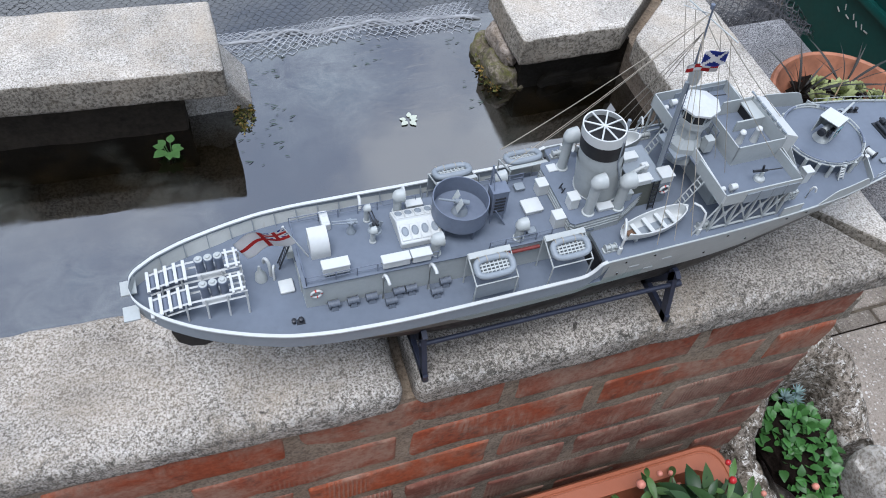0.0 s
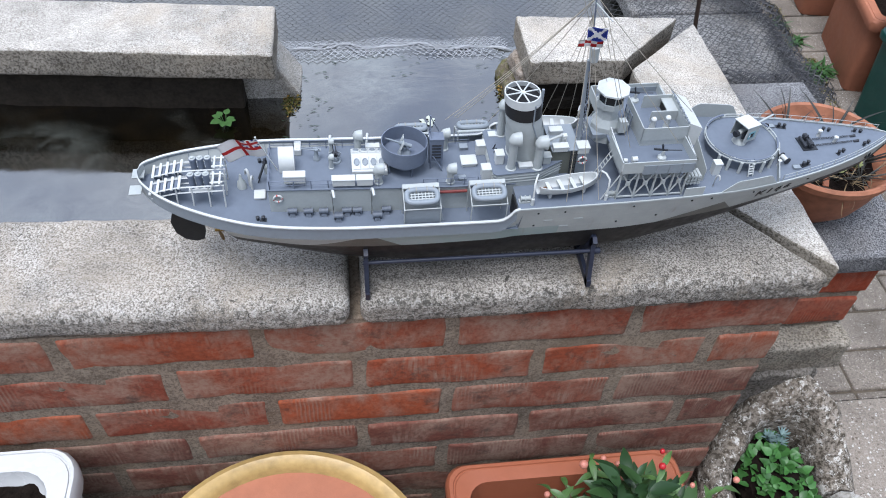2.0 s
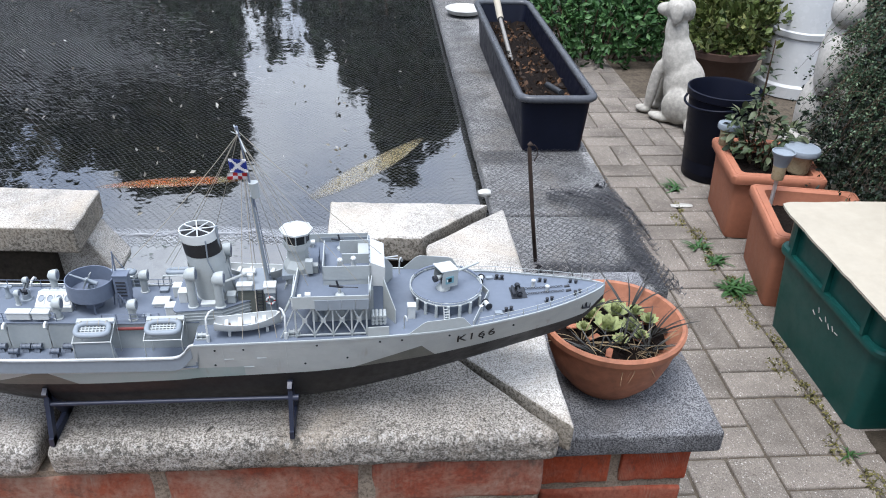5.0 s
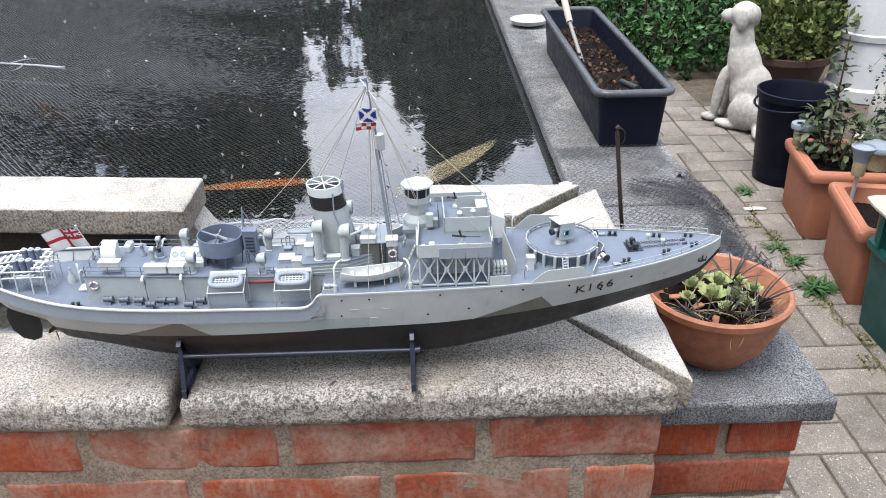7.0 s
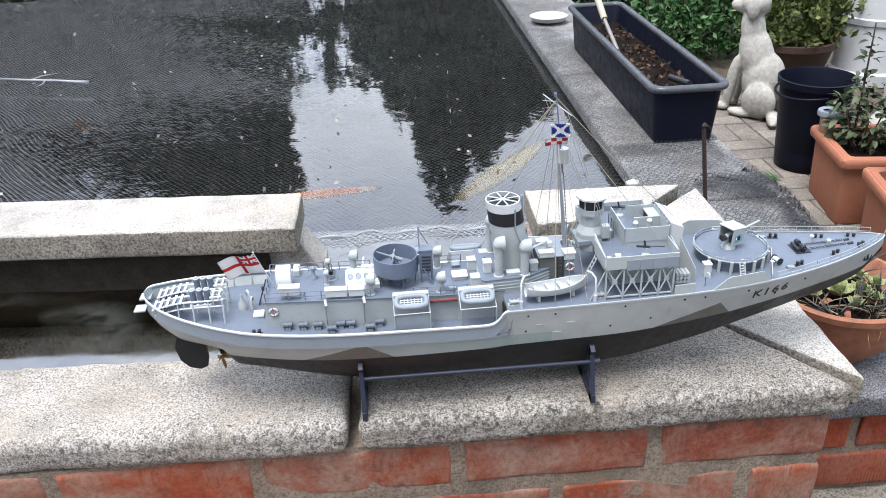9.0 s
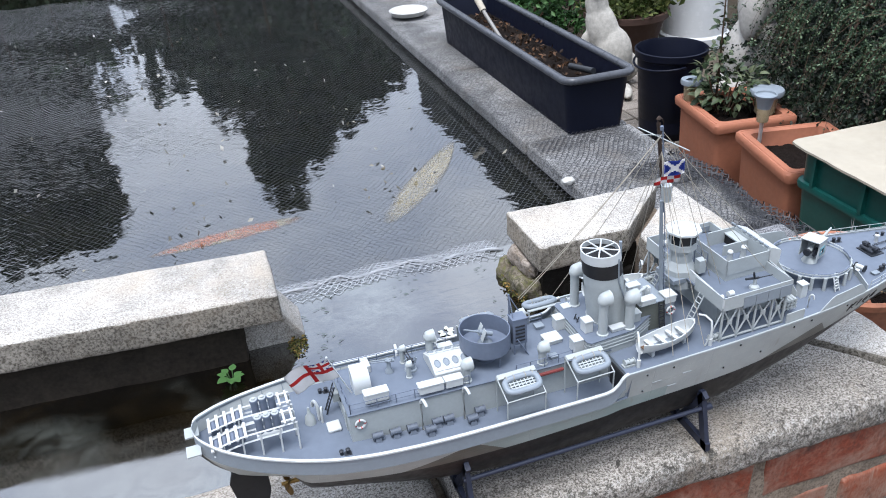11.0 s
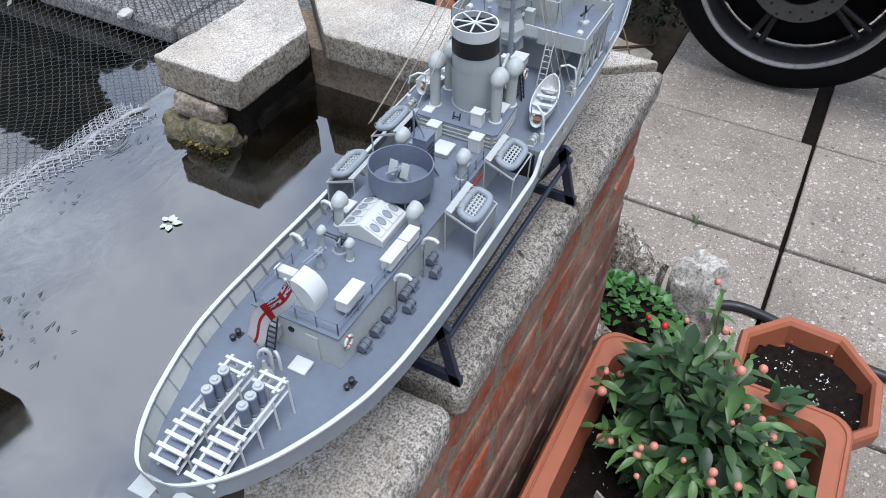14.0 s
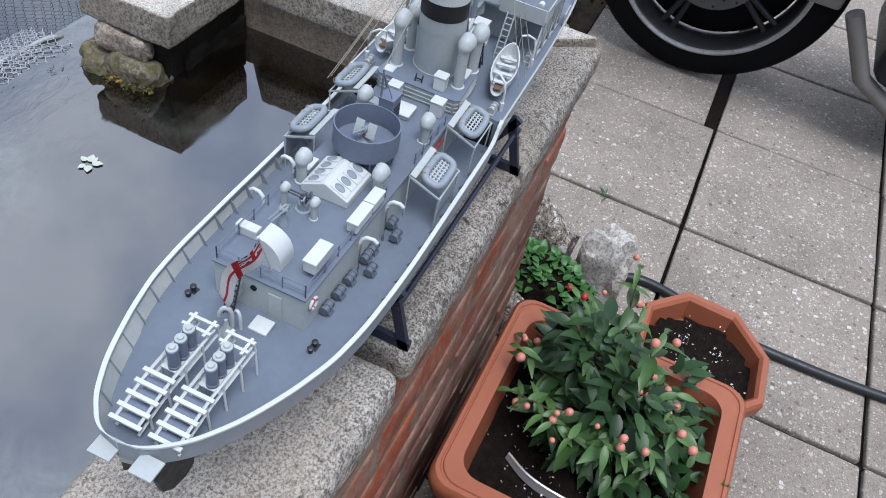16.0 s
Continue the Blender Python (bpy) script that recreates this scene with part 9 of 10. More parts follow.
# ---- motorcycle wheel at the patio's edge ----
M_DARKALLOY = plain("dark_alloy", (0.045, 0.045, 0.048), 0.4, 0.4, vary=0.2, scale=30)
cycle = thing("motorcycle", (1.83, -0.08, GROUND), "parked motorcycle with a black tyre and grey alloy wheel", "motorcycle")
cyc_m = Matrix.Translation((0.0, 0.0, 0.343)) @ Matrix.Scale(0.94, 4) @ Matrix.Rotation(radians(90), 4, "Y")


def cyc(name, bm, mat, parent=None, smooth=40):
    return part(name, bm, mat, parent or cycle, "", smooth, cyc_m if parent is None else None)


bm = bmesh.new()
prof = []
for i in range(17):
    a = math.pi * (i / 16)
    prof.append((0.272 + 0.093 * math.sin(a) ** 0.75, -0.058 * math.cos(a)))
lathe(bm, prof + [(0.262, 0.045), (0.262, -0.045), prof[0]], (0, 0, 0), 72, cap=False)
wheel = cyc("tyre", bm, M_RUBBER)
bm = bmesh.new()
lathe(bm, [(0.270, -0.059), (0.259, -0.055), (0.254, -0.046), (0.246, -0.02), (0.246, 0.02), (0.256, 0.048), (0.262, 0.05)], (0, 0, 0), 72, cap=False)
cyc("rim", bm, M_DARKALLOY, wheel)
bm = bmesh.new()
lathe(bm, [(0.2745, -0.058), (0.2765, -0.062), (0.272, -0.0640), (0.264, -0.061), (0.2625, -0.056), (0.2745, -0.057)], (0, 0, 0), 72, cap=False)
cyc("rim_lip", bm, plain("polished_rim", (0.60, 0.60, 0.59), 0.35, 0.6, vary=0.2, scale=30), wheel)
for k in range(5):
    for d in (-0.09, 0.09):
        a = 2 * math.pi * k / 5 + 0.3
        bm = bmesh.new()
        rod(bm, (0.05 * math.cos(a), 0.05 * math.sin(a), -0.02), (0.252 * math.cos(a + d * 0.8), 0.252 * math.sin(a + d * 0.8), -0.02), 0.011, 0.009, 8)
        cyc("spoke", bm, M_DARKALLOY, wheel)
bm = bmesh.new()
lathe(bm, [(0.06, -0.04), (0.06, 0.04)], (0, 0, 0), 24)
cyc("hub", bm, M_DARKALLOY, wheel)
bm = bmesh.new()
lathe(bm, [(0.085, -0.062), (0.135, -0.062), (0.135, -0.056), (0.085, -0.056), (0.085, -0.062)], (0, 0, 0), 48, cap=False)
disc = cyc("brake_disc", bm, plain("worn_disc_steel", (0.17, 0.17, 0.165), 0.45, 0.6, vary=0.2, scale=40), wheel)
for k in range(24):
    a = 2 * math.pi * k / 24
    r = 0.125 if k % 2 else 0.108
    bm = bmesh.new()
    rod(bm, (r * math.cos(a), r * math.sin(a), -0.0625), (r * math.cos(a), r * math.sin(a), -0.0615), 0.0045, seg=8)
    part("disc_hole", bm, M_BLACK, disc)
bm = bmesh.new()
box(bm, -0.10, -0.05, -0.32, 0.05, 0.34, 0.42, 0.012, 2)
box(bm, -0.13, -0.06, -0.02, 0.09, 0.40, 0.50, 0.015, 2)
part("swing_arm", bm, M_CASING, cycle)
bm = bmesh.new()
tube(bm, [(-0.12, -0.75, 0.42), (-0.12, -0.35, 0.48), (-0.12, -0.02, 0.565), (-0.12, 0.145, 0.615), (-0.12, 0.15, 0.617)], lambda u: 0.05 + 0.035 * u, 20)
part("silencer", bm, M_STEEL, cycle, smooth=40)
# Added black disc behind the spokes for the dark depth of the wheel.
bm = bmesh.new()
lathe(bm, [(0.10, 0.0), (0.20, 0.012), (0.244, 0.03), (0.244, 0.036), (0.19, 0.024), (0.0, 0.014)], (0.0, 0.0, 0.0), 48)
part("far_cover", bm, M_RUBBER, cycle, smooth=40, at=cyc_m)
bm = bmesh.new()
box(bm, -0.14, 0.30, -1.3, -0.46, 0.20, 0.58, 0.05, 3)
box(bm, -0.04, 0.12, -0.75, 0.25, 0.62, 0.82, 0.05, 3)
part("engine_block", bm, M_BLACKHOSE, cycle, smooth=40)
bm = bmesh.new()
tube(bm, [(-0.1, -0.95, 0.14), (-0.1, -0.6, 0.12), (-0.1, -0.45, 0.2), (-0.12, -0.35, 0.36)], 0.022, 12)
part("exhaust_pipe", bm, M_CASING, cycle, smooth=40)

# ---- seated dog statue, bucket, chimney pot and shrubs at the path's end ----
def ell(bm, c, r, rot=(0, 0, 0)):
    m = Matrix.Translation(c) @ Euler([radians(a) for a in rot]).to_matrix().to_4x4() @ Matrix.Diagonal((*r, 1))
    bmesh.ops.create_icosphere(bm, subdivisions=3, radius=1.0, matrix=m)


bm = bmesh.new()
for c, r, rot in (((0, 0.02, 0.17), (0.080, 0.105, 0.14), (0, 0, 0)), ((0, -0.03, 0.28), (0.068, 0.082, 0.15), (18, 0, 0)), ((0, -0.065, 0.40), (0.052, 0.058, 0.12), (10, 0, 0)),
                  ((0, -0.07, 0.52), (0.058, 0.066, 0.06), (0, 0, 0)), ((0, -0.135, 0.505), (0.036, 0.055, 0.034), (0, 0, 0)), ((0.056, -0.05, 0.505), (0.014, 0.032, 0.052), (0, 0, 0)), ((-0.056, -0.05, 0.505), (0.014, 0.032, 0.052), (0, 0, 0)),
                  ((0.045, -0.12, 0.14), (0.026, 0.028, 0.14), (-6, 0, 0)), ((-0.045, -0.12, 0.14), (0.026, 0.028, 0.14), (-6, 0, 0)), ((0.048, -0.155, 0.02), (0.028, 0.045, 0.02), (0, 0, 0)), ((-0.048, -0.155, 0.02), (0.028, 0.045, 0.02), (0, 0, 0)),
                  ((0.085, 0.05, 0.09), (0.045, 0.085, 0.085), (0, 0, 0)), ((-0.085, 0.05, 0.09), (0.045, 0.085, 0.085), (0, 0, 0)), ((0.09, -0.03, 0.022), (0.032, 0.07, 0.022), (0, 0, 0)), ((-0.09, -0.03, 0.022), (0.032, 0.07, 0.022), (0, 0, 0)), ((0.10, 0.14, 0.026), (0.10, 0.03, 0.026), (0, 0, 25))):
    ell(bm, c, r, rot)
dog = tagged(part("dog_statue", bm, M_STATUE, smooth=True, at=Matrix.Translation((1.905, 3.13, PATH_Z)) @ Matrix.Rotation(radians(-140), 4, "Z") @ Matrix.Scale(1.05, 4)), "weathered pale concrete statue of a seated dog", "statue")
rem = dog.modifiers.new("blend", "REMESH")
rem.mode, rem.voxel_size, rem.use_smooth_shade = "VOXEL", 0.0085, True
smo = dog.modifiers.new("soften", "SMOOTH")
smo.iterations = 3

bucket = thing("black_bucket", Matrix.Translation((1.832, 2.449, PATH_Z)) @ Matrix.Scale(1.094, 4), "tall black plastic bucket standing on the path", "bucket")
bm = bmesh.new()
lathe(bm, [(0.105, 0.0), (0.108, 0.004), (0.132, 0.33), (0.142, 0.335), (0.144, 0.36), (0.138, 0.362), (0.133, 0.35), (0.11, 0.03), (0.0, 0.028)], (0, 0, 0), 44)
part("bucket_body", bm, M_BLACKPL, bucket, smooth=40)
bm = bmesh.new()
tube(bm, [(0.145 * math.cos(a), 0.145 * math.sin(a), 0.345 - 0.045 * math.sin(a / 2) ** 2) for a in [math.pi * (0.55 + 0.9 * k / 12) for k in range(13)]], 0.005, 6)
part("handle", bm, M_BLACKPL, bucket, smooth=True)

chim = thing("white_chimney_pot", Matrix.Translation((2.75, 3.60, PATH_Z)) @ Matrix.Scale(1.22, 4), "tall white painted chimney pot used as a garden ornament", "chimney pot")
bm = bmesh.new()
lathe(bm, [(0.17, 0.0), (0.17, 0.05), (0.155, 0.06), (0.14, 0.26), (0.148, 0.265), (0.15, 0.29), (0.14, 0.295), (0.125, 0.55), (0.133, 0.555), (0.135, 0.58), (0.122, 0.585), (0.11, 0.84), (0.125, 0.85), (0.128, 0.90), (0.105, 0.905), (0.10, 0.85)], (0, 0, 0), 44)
part("shaft", bm, M_WHITEGLAZE, chim, smooth=35)
bm = bmesh.new()
for c, r in (((0, 0, 0.16), (0.10, 0.09, 0.16)), ((0, 0, 0.36), (0.07, 0.07, 0.14)), ((-0.03, -0.02, 0.50), (0.05, 0.05, 0.06)), ((-0.06, -0.05, 0.33), (0.04, 0.05, 0.10)), ((0.0, 0.0, 0.05), (0.13, 0.12, 0.06))):
    ell(bm, c, r)
tagged(part("garden_ornament", bm, M_CONC, smooth=True, at=Matrix.Translation((2.411, 2.635, PATH_Z)) @ Matrix.Scale(1.3675, 4)), "weathered pale stone garden ornament of rounded forms", "ornament")

lowpot = thing("low_brown_pot", Matrix.Translation((2.291, 3.619, PATH_Z)) @ Matrix.Scale(1.094, 4), "wide brown pot overflowing with yellow-green stems", "pot")
bm = bmesh.new()
lathe(bm, [(0.15, 0.0), (0.2, 0.18), (0.225, 0.2), (0.225, 0.23), (0.205, 0.23), (0.19, 0.18), (0.0, 0.18)], (0, 0, 0), 32)
part("pot", bm, plain("dark_brown_clay", (0.09, 0.05, 0.035), 0.7, vary=0.2, scale=14), lowpot, smooth=40)
leaf_cloud("foliage", [((0.06 * math.cos(2.4 * i), 0.06 * math.sin(2.4 * i), 0.34 + 0.012 * i), (0.2, 0.2, 0.17)) for i in range(6)], 2600, 0.042, M_OLIVE, lowpot, 41, -0.6)
bush = thing("green_bush", Matrix.Translation((1.744, 4.166, PATH_Z)) @ Matrix.Scale(1.094, 4), "low bright green leafy bush behind the dog statue", "bush")
bm = bmesh.new()
for i in range(12):
    rod(bm, (0.03 * i - 0.2, 0, 0), (0.06 * i - 0.35, 0.1 * math.sin(i), 0.3), 0.006, 0.003, 5)
part("stem", bm, M_STEM, bush)
leaf_cloud("foliage", [((-0.3 + 0.13 * i, 0.08 * math.sin(i * 2), 0.2 + 0.07 * math.sin(i * 1.7)), (0.2, 0.2, 0.2)) for i in range(7)], 4200, 0.042, M_BUSH, bush, 42, 0.1)
bush2 = thing("dark_bush", Matrix.Translation((2.597, 4.331, PATH_Z)) @ Matrix.Scale(1.094, 4), "dark evergreen bush shading the path's end", "bush")
bm = bmesh.new()
for i in range(12):
    rod(bm, (0.1 * i - 0.8, 0, 0), (0.14 * i - 0.9, 0.1 * math.sin(i), 0.8), 0.01, 0.004, 5)
part("stem", bm, M_STEM, bush2)
leaf_cloud("foliage", [((-1.3 + 0.3 * i, 0.5 + 0.15 * math.sin(i * 2), 0.5 + 0.2 * math.sin(i * 1.7)), (0.36, 0.32, 0.55)) for i in range(10)], 14000, 0.05, M_HEDGE, bush2, 43, 0.3)

# ---- pond net, rod, weeds and fish ----
def hex_net(name, x0, x1, y0, y1, cell, width, height, material, keep, label):
    """Netting of six-sided meshes as flat threads following a surface."""
    dx, dy = cell, cell * 0.62
    nx, ny = int((x1 - x0) / dx), int((y1 - y0) / dy)
    segs = []
    i, j = np.meshgrid(np.arange(nx), np.arange(ny), indexing="ij")
    off = np.where(j % 2 == 0, 0.0, 0.5)
    cx, cy = x0 + (i + off) * dx, y0 + j * dy
    a = np.stack([cx, cy - dy * 0.18], -1)
    b = np.stack([cx, cy + dy * 0.18], -1)
    c = np.stack([cx - dx * 0.5, cy + dy * 0.82], -1)
    d = np.stack([cx + dx * 0.5, cy + dy * 0.82], -1)
    P = np.concatenate([np.stack([a, b], 2).reshape(-1, 2, 2), np.stack([b, c], 2).reshape(-1, 2, 2), np.stack([b, d], 2).reshape(-1, 2, 2)])
    X, Y = P[..., 0].copy(), P[..., 1].copy()
    P[..., 0] += 0.004 * np.sin(Y * 31 + 3 * np.sin(X * 7)) + 0.010 * np.sin(Y * 5.3 + X * 2.1)
    P[..., 1] += 0.004 * np.sin(X * 27 + 2 * np.sin(Y * 9)) + 0.012 * np.sin(X * 4.7 + Y * 1.9)
    k = keep(P[:, 0, 0], P[:, 0, 1])
    P = P[k]
    u = P[:, 1] - P[:, 0]
    u /= np.maximum(1e-9, np.linalg.norm(u, axis=1))[:, None]
    n = np.stack([-u[:, 1], u[:, 0]], -1) * width / 2
    q = np.stack([P[:, 0] - n, P[:, 1] - n, P[:, 1] + n, P[:, 0] + n], 1).reshape(-1, 2)
    z = height(q[:, 0], q[:, 1])
    v = np.concatenate([q, z[:, None]], 1)
    f = np.arange(len(v)).reshape(-1, 4)
    me = bpy.data.meshes.new(name)
    me.from_pydata(v.tolist(), [], f.tolist())
    me.materials.append(material)
    return tagged(new(name, me), label, "net", kind="stuff")


M_NETSHEEN = plain("sheen_grey_netting", (0.17, 0.175, 0.18), 0.35, vary=0.5, scale=14)
M_NETDARK = plain("dark_netting", (0.03, 0.03, 0.034), 0.5, vary=0.3, scale=30)


def net_z(x, y):
    edge = np.clip((x - 0.56) / 0.07, 0, 1)
    base = -0.238 + 0.010 * np.sin(x * 4.1 + 0.7) * np.sin(y * 3.3) + 0.004 * np.sin(x * 17 + y * 11)
    lip = np.clip((0.80 - y) / 0.15, 0, 1) * np.clip((0.40 - x) / 0.1, 0, 1)
    return base * (1 - edge) + edge * -0.206 + lip * 0.128


hex_net("pond_net", -2.4, 0.66, 0.665, 4.2, 0.017, 0.0009, net_z, M_NET, lambda x, y: (x < 0.645) & (y > 0.665 + np.where(x < -0.1, 0.0, 0.0)), "fine grey netting stretched over the fish pond")

# added paler second net layer over the far corner, standing for sky sheen
hex_net("pond_net", -2.6, 0.1, 0.95, 4.2, 0.0155, 0.0016, lambda x, y: net_z(x, y) + 0.006 + 0.006 * np.sin(x * 6 + 2 * np.sin(y * 4)), M_NETSHEEN,
        lambda x, y: (np.abs(np.sin(x * 127.1 + y * 311.7) * 43758.5453) % 1.0) < np.clip((-0.25 - x + 0.25 * np.sin(y * 4.0 + x * 2.0) + 0.12 * np.sin(y * 11 + x * 7)) / 0.7, 0, 1), "added paler netting layer over the pond's far corner, standing for sky sheen")


def heap_z(x, y):
    h = 0.02 * np.exp(-((x - 0.86) ** 2 / 0.006 + (y - 0.95) ** 2 / 0.03)) + 0.016 * np.exp(-((x - 0.80) ** 2 / 0.01 + (y - 0.70) ** 2 / 0.006))
    f = 0.004 * np.sin(x * 70 + 4 * np.sin(y * 20)) + 0.003 * np.sin(y * 60 + x * 25)
    over = np.clip((x - 0.945) / 0.05, 0, 1)
    return -0.206 + np.maximum(0, h + f * (0.4 + 20 * h)) - over * 0.05


hex_net("net_heap", 0.63, 0.95, 1.22, 3.6, 0.0165, 0.0014, lambda x, y: -0.2055 + 0.005 * np.abs(np.sin(x * 41 + 3 * np.sin(y * 9))) * np.clip(np.sin(y * 7 + x * 5), 0, 1), M_NETDARK,
        lambda x, y: x < 0.80 + 0.09 * np.sin(y * 6.5) + 0.02 * np.sin(y * 37), "loose dark netting lying along the pond edging")
hex_net("net_heap", 0.64, 1.0, 0.60, 1.30, 0.016, 0.0018, heap_z, M_NETDARK, lambda x, y: (x < 0.90 + 0.10 * np.exp(-((y - 0.92) / 0.22) ** 2) + 0.012 * np.sin(y * 41)) & (y > 0.61), "crumpled grey netting heaped over the pond edging")
# loose net gathered in dark folds: a fan on the slab and bands along its free edges
def fold(x, y):
    """How far a place lies into the gathered parts, 1 in the middle of a fold."""
    fan = np.clip(1 - np.abs((y - 0.97) - 0.55 * (0.83 - x)) / (0.02 + 0.55 * np.clip(x - 0.765, 0, 0.2)), 0, 1) * (x > 0.77)
    side = np.clip(1 - np.abs(x - 0.925 - 0.012 * np.sin(y * 23)) / 0.035, 0, 1) * (y < 1.03)
    foot = np.clip(1 - np.abs(y - 0.645 - 0.012 * np.sin(x * 29)) / 0.045, 0, 1) * (x > 0.69)
    return np.maximum(fan, np.maximum(side, foot))


for k in range(4):
    hex_net("net_heap", 0.68, 1.0, 0.60, 1.10, 0.0125 + 0.001 * k, 0.0016,
            lambda x, y, k=k: heap_z(x, y) + 0.003 + 0.008 * k * fold(x, y) * np.abs(np.sin(x * 43 + y * 31 + k)),
            M_NETDARK, lambda x, y, k=k: fold(x, y) > 0.12 + 0.16 * k + 0.10 * np.sin(y * 47 + x * 61 + k), "crumpled dark netting heaped in folds over the pond edging")
for k in range(3):
    hex_net("net_edge", -0.17, 0.31, 0.612 + 0.01 * k, 0.70 - 0.006 * k, 0.0150 - 0.002 * k, 0.0010, lambda x, y: -0.103 + 0.002 * k + 0.004 * np.sin(x * 37 + k) * np.sin(y * 60) - 0.35 * np.clip(y - 0.668, 0, 1), M_NETPALE, lambda x, y: y > 0.62 + 0.012 * np.sin(x * 21 + k) - 0.05 * np.clip(x - 0.15, 0, 1), "bleached doubled edge of the pond net over the weir")
# bunched pale edge of the net along the weir
for k in range(3):
    bm = bmesh.new()
    pts = []
    for i in range(40):
        u = i / 39
        x = -0.16 + 0.46 * u
        pts.append((x, 0.668 + 0.012 * k + 0.006 * math.sin(u * 23 + k) - 0.05 * max(0, u - 0.6), -0.104 - 0.008 * k + 0.003 * math.sin(u * 41 + 2 * k)))
    tube(bm, pts, 0.0022 if k else 0.003, 6)
    tagged(part("net_rope", bm, M_NETPALE, smooth=True), "bleached gathered edge of the pond net on the weir", "rope")

bm = bmesh.new()
tube(bm, [(0.695, 0.722, -0.21), (0.68, 0.728, -0.10), (0.663, 0.733, 0.04), (0.662, 0.734, 0.046), (0.667, 0.736, 0.05)], 0.0042, 8)
tube(bm, [(0.664, 0.733, 0.045), (0.674, 0.74, 0.044), (0.682, 0.745, 0.034), (0.682, 0.744, 0.018), (0.676, 0.74, 0.01)], 0.0012, 6)
tagged(part("iron_rod", bm, M_RUST, smooth=True), "thin rusty iron rod with a wire hook by the net", "rod")

ME_WEEDDARK = leaf_mesh("weed_leaf", 0.05, 0.008, M_LEAF2, 0.2, 0.3, 4)
M_SHOREMOSS = island_leaf("shore_moss", (0.05, 0.06, 0.015), (0.15, 0.15, 0.04), (0.42, 0.24, 0.07), 0.9)
for c_, r_ in (((-0.098, 0.53, -0.102), (0.012, 0.05, 0.005)), ((0.268, 0.515, -0.100), (0.012, 0.04, 0.010))):
    tagged(leaf_cloud("moss_clump", [(c_, r_)], 700, 0.0055, M_SHOREMOSS, None, 6), "yellow-green and orange moss at the water's edge", "moss")
ME_WATERLEAF = leaf_mesh("leaf", 0.02, 0.017, M_LEAF3, 0.15, 0.12, 5)


ME_PALELEAF = leaf_mesh("leaf", 0.021, 0.016, plain("bleached_lily_leaf", (0.60, 0.65, 0.55), 0.5, vary=0.25, scale=80), 0.0, 0.05, 5)


def water_plant(x, y, z, n, s, label, stems=True):
    t = thing("water_plant", (x, y, z), label, "water plant", group="water plants")
    r = random.Random(int(x * 1000))
    for i in range(n):
        a = 2.4 * i + 0.4
        k = 0.4 + 0.6 * ((i * 0.618) % 1)
        p = Vector((0.012 * k * math.cos(a), 0.012 * k * math.sin(a), 0.006 + 0.014 * k if stems else 0.003)) * (s / 0.02)
        if stems:
            bm = bmesh.new()
            rod(bm, (0, 0, -0.01), p, 0.0008, seg=5)
            part("stem", bm, M_LEAF3, t)
        share("leaf", ME_WATERLEAF if stems else ME_PALELEAF, t, aim(p, (math.cos(a), math.sin(a), 0.25 if stems else 0.02), 0, s / 0.02 * r.uniform(0.75, 1.2)))


water_plant(-0.2, 0.458, UP_Z, 8, 0.016, "bright green leafy plant growing from the pool")
water_plant(0.125, 0.448, UP_Z, 6, 0.010, "pale floating leaves on the still pool", False)
for x, y, n in ((-0.062, 0.50, 22), (0.245, 0.48, 22), (-0.05, 0.60, 14), (0.25, 0.60, 16), (-0.085, 0.44, 14), (0.1, 0.605, 12)):
    t = thing("floating_weed", (x, y, UP_Z + 0.001), "trailing green weed at the water's edge", "water weed", group="water plants")
    for i in range(n):
        a = rr.uniform(-0.5, 0.5)
        share("weed_leaf", ME_WEEDDARK, t, aim((rr.uniform(-0.03, 0.03), rr.uniform(-0.03, 0.03), 0.0005), (math.cos(a), math.sin(a), 0.04), 0, rr.uniform(0.06, 0.2)))


M_FLECK = island_leaf("pond_debris", (0.14, 0.12, 0.08), (0.42, 0.40, 0.34), (0.75, 0.73, 0.68), 0.8)
leaf_cloud("pond_debris", [((-0.9, 2.4, -0.232), (1.3, 1.3, 0.003)), ((0.1, 1.6, -0.232), (0.45, 0.8, 0.003))], 170, 0.016, M_FLECK, None, 19)
tagged(bpy.data.objects["pond_debris"], "pale leaf and feather scraps on the pond net", "debris")


bm = bmesh.new()
tube(bm, [(-1.62, 2.49, -0.228), (-1.45, 2.435, -0.226), (-1.333, 2.398, -0.228), (-1.211, 2.358, -0.226), (-1.14, 2.335, -0.228), (-1.09, 2.322, -0.229)], lambda u: 0.0032 + 0.0035 * u * u, 6)
tube(bm, [(-1.333, 2.398, -0.228), (-1.30, 2.44, -0.225), (-1.25, 2.47, -0.226)], lambda u: 0.003 - 0.002 * u, 6)
tube(bm, [(-1.27, 2.378, -0.228), (-1.26, 2.33, -0.226), (-1.27, 2.28, -0.226)], lambda u: 0.003 - 0.002 * u, 6)
tagged(part("bleached_twig", bm, M_NETPALE, smooth=True), "bleached twig lying on the pond net", "twig")
leaf_cloud("dead_leaf_clump", [((-0.93, 1.79, -0.229), (0.05, 0.03, 0.004)), ((-1.05, 1.80, -0.229), (0.03, 0.02, 0.003))], 26, 0.02, M_DEADLEAF, None, 8)
tagged(bpy.data.objects["dead_leaf_clump"], "clump of brown dead leaves caught on the net", "dead leaves")


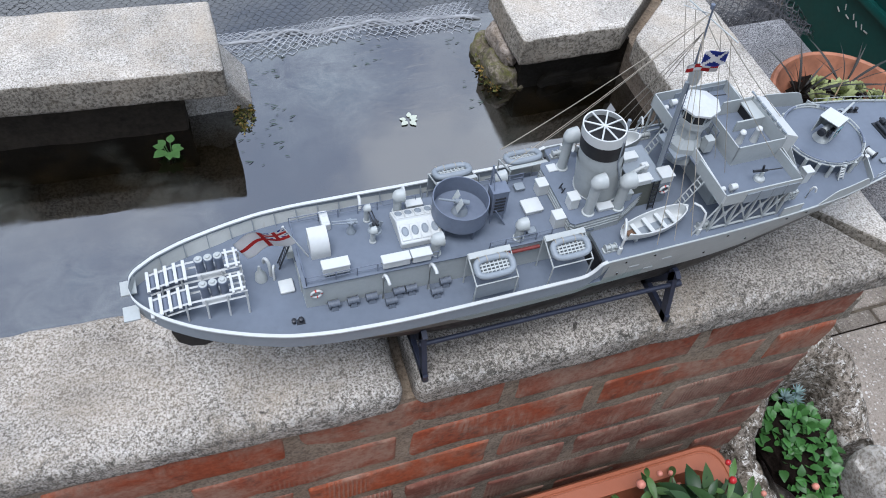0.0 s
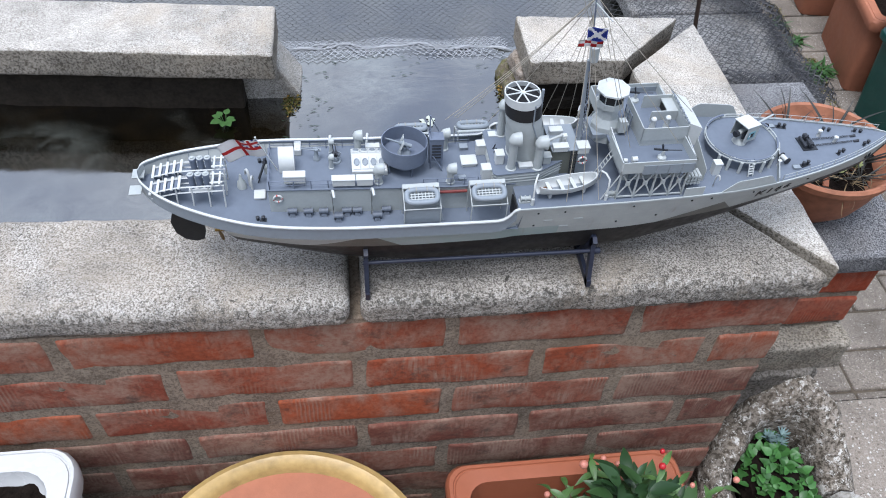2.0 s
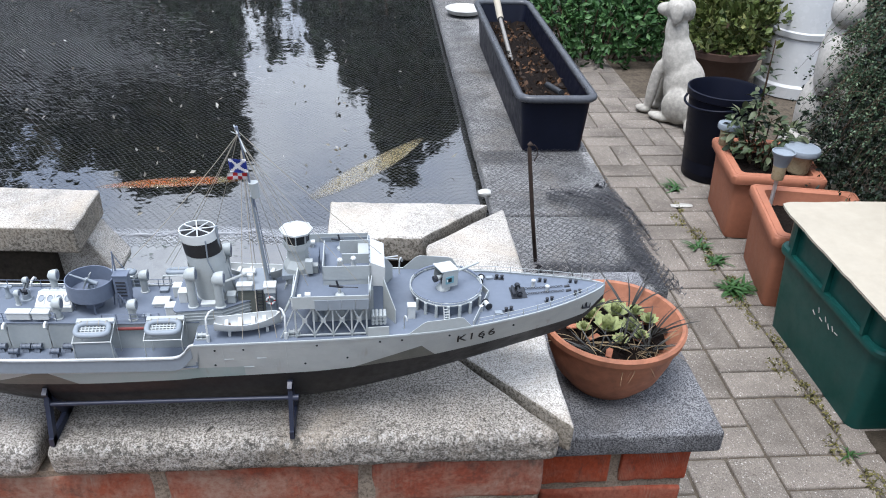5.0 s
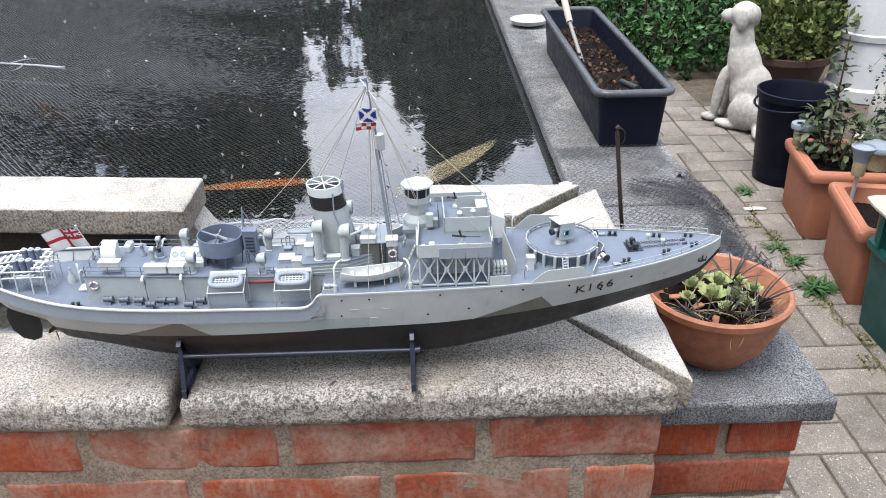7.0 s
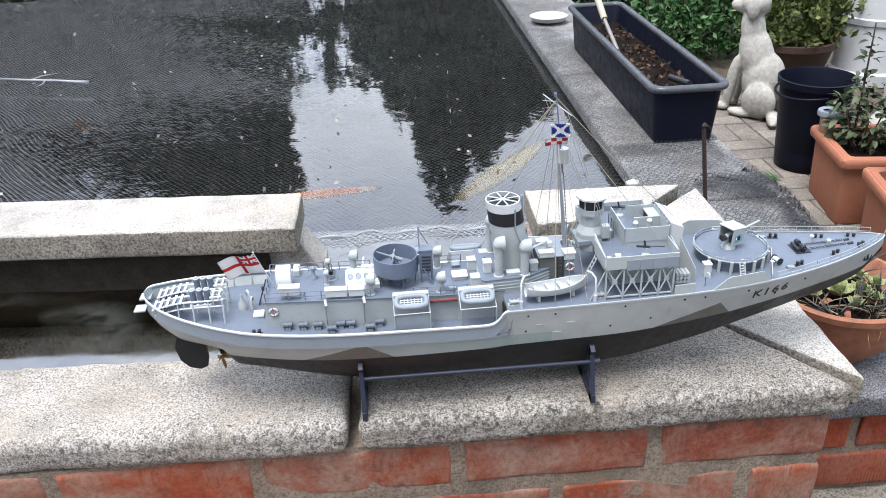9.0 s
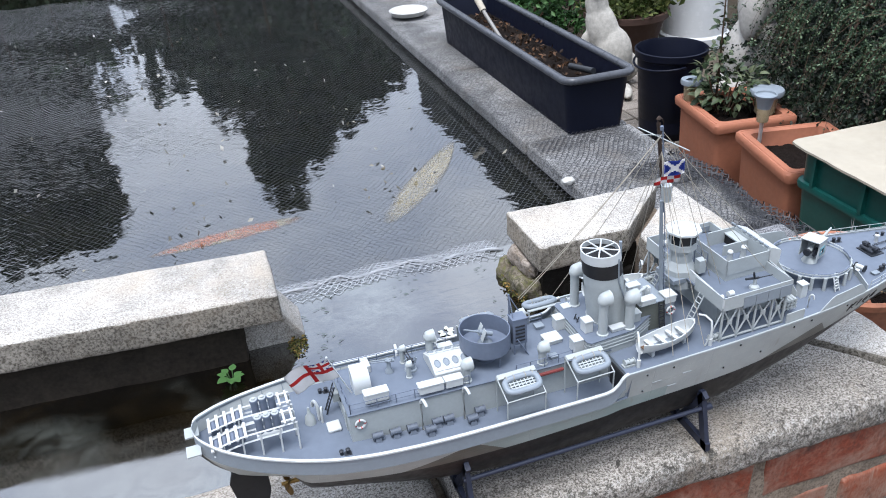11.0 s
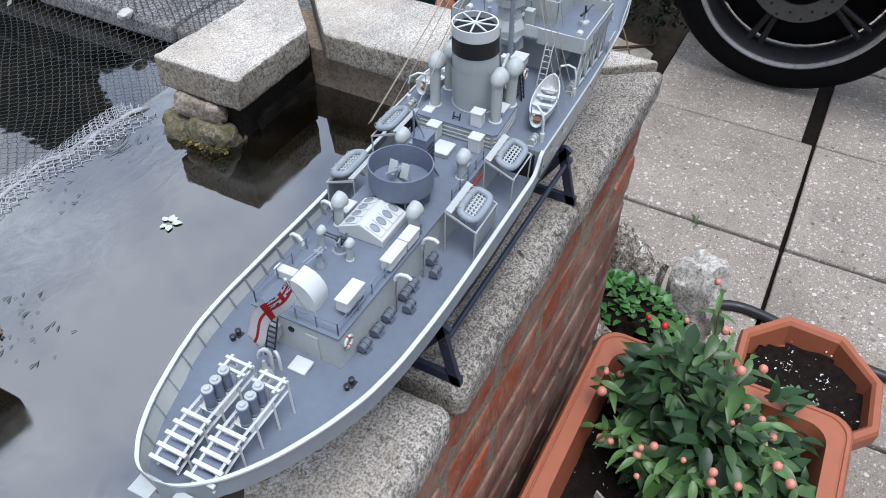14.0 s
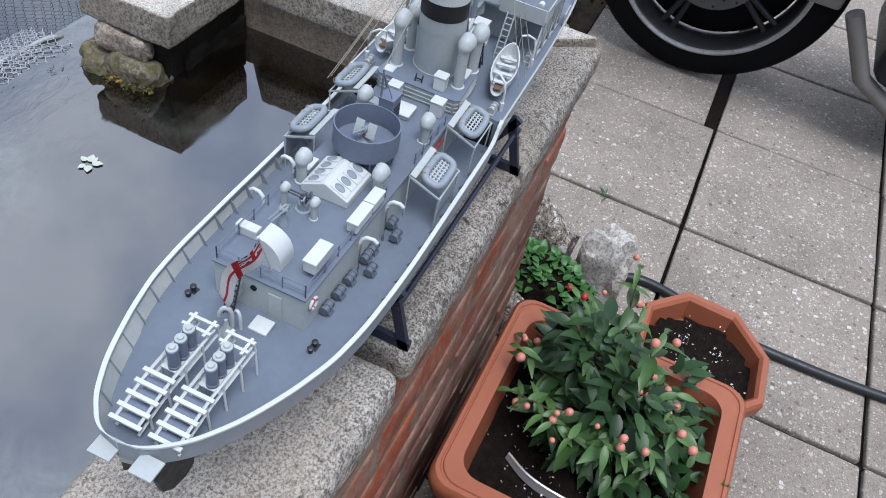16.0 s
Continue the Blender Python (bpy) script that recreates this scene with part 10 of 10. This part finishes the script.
def fish(x, y, az, l, mats, label):
    bm = bmesh.new()
    rings = []
    n = 18
    for i in range(n + 1):
        u = i / n
        r = l * 0.135 * math.sin(math.pi * min(1, 0.06 + u * 0.92)) ** 0.6 * (1 - 0.45 * u) + 0.0008
        bend = 0.03 * l * math.sin(u * 3.0)
        rings.append([bm.verts.new((l * (0.5 - u), bend + r * 0.8 * math.cos(a), 0.012 * r * math.sin(a))) for a in [2 * math.pi * k / 12 for k in range(12)]])
    for i, (a, b) in enumerate(zip(rings, rings[1:])):
        for k in range(12):
            f = bm.faces.new((a[k], a[(k + 1) % 12], b[(k + 1) % 12], b[k]))
            f.material_index = (1 if noise.noise(Vector((i * 0.33, k * 0.5, x))) > 0.1 else 0) if len(mats) > 1 else 0
    bm.faces.new(rings[0][::-1])
    bm.faces.new(rings[-1])
    tagged(part("koi_fish", bm, mats, smooth=True, at=Matrix.Translation((x, y, LOW_Z + 0.0006)) @ Matrix.Rotation(az, 4, "Z")), label, "fish")


M_KOI = plain("orange_koi", (0.50, 0.15, 0.035), 0.05, vary=0.35, scale=18)
M_KOIW = plain("cream_koi", (0.46, 0.38, 0.20), 0.05, vary=0.45, scale=14)
for m, dim in ((M_KOI, 0.42), (M_KOIW, 0.45)):
    # seen through murky water, which swallows the outline
    tree_, shader = m.node_tree, m.node_tree.nodes["Principled BSDF"]
    shader.inputs["IOR"].default_value, shader.inputs["Specular IOR Level"].default_value = 2.2, 0.5
    place = tree_.nodes.new("ShaderNodeTexCoord")
    off = tree_.nodes.new("ShaderNodeVectorMath")
    off.operation = "DISTANCE"
    off.inputs[1].default_value = (0.5, 0.5, 0.5)
    flat = tree_.nodes.new("ShaderNodeVectorMath")
    flat.operation = "MULTIPLY_ADD"
    flat.inputs[1].default_value, flat.inputs[2].default_value = (0.9, 1.0, 0.0), (0.05, 0.0, 0.5)
    tree_.links.new(place.outputs["Generated"], flat.inputs[0])
    tree_.links.new(flat.outputs[0], off.inputs[0])
    tree_.links.new(ramp(tree_, off.outputs["Value"], (0.05, dim), (0.30, dim * 0.7), (0.49, 0.0)), shader.inputs["Alpha"])
fish(-0.165, 1.215, 0.10, 0.36, [M_KOI, M_KOIW], "orange and cream koi just below the surface")
fish(0.345, 1.325, 4.05, 0.50, [M_KOIW], "pale golden koi just below the surface")

# ---- bricks ----
brick_me = []
for k in range(4):
    bmv = rough_block(-0.111, 0.111, 0.0, 0.05, -0.033, 0.033, 0.006, 0.03, 0.0028, None, 80 + 9 * k)
    me = bpy.data.meshes.new("brick")
    bmv.to_mesh(me)
    bmv.free()
    me.materials.append(M_BRICK)
    me.shade_smooth()
    me.set_sharp_from_angle(angle=radians(40))
    brick_me.append(me)
purple_me = []
for me in brick_me:
    me = me.copy()
    me.materials[0] = M_BRICK_PURPLE
    purple_me.append(me)
pier_me = []
for me in brick_me:
    me = me.copy()
    me.materials[0] = M_BRICK_PIER
    pier_me.append(me)
PITCH = 0.2385


def lay(parent, x0, x1, y, top, courses, start, seed, upper=brick_me):
    r = random.Random(seed)
    for c in range(courses):
        z = top - c * 0.0815 - 0.033
        first = start + (PITCH / 2 if c % 2 else 0)
        k0 = int((x0 - first) / PITCH) - 1
        k = k0
        while True:
            a, b = first + k * PITCH + 0.008, first + (k + 1) * PITCH - 0.008
            k += 1
            if b < x0:
                continue
            if a > x1:
                break
            a, b = max(a, x0), min(b, x1)
            if b - a < 0.03:
                continue
            m = Matrix.Translation(((a + b) / 2, y + r.uniform(-0.001, 0.0012), z + r.uniform(-0.0015, 0.0015))) @ Matrix.Rotation(r.uniform(-0.006, 0.006), 4, "Y") @ Matrix.Diagonal(((b - a) / 0.222, 1, 1, 1))
            low = r.random() < (0.0, 0.0, 0.35, 0.9, 1.0, 1.0, 1.0, 1.0)[c]
            share("brick", (purple_me if low else upper)[r.randrange(4)], parent, m)


lay(wall_front, -1.6, WALL_X1, WALL_Y, -0.05, 8, 0.113, 3)
lay(pier, 0.602, 0.836, 0.171, -0.206, 2, 0.722, 4, pier_me)
for c in range(8):
    for k in range(2):
        share("brick", brick_me[(c + k) % 4], wall_side, Matrix.Translation((WALL_X1, 0.122 + 0.2385 * k + (0.119 if c % 2 else 0), -0.083 - 0.0815 * c)) @ Matrix.Rotation(math.pi / 2, 4, "Z"))
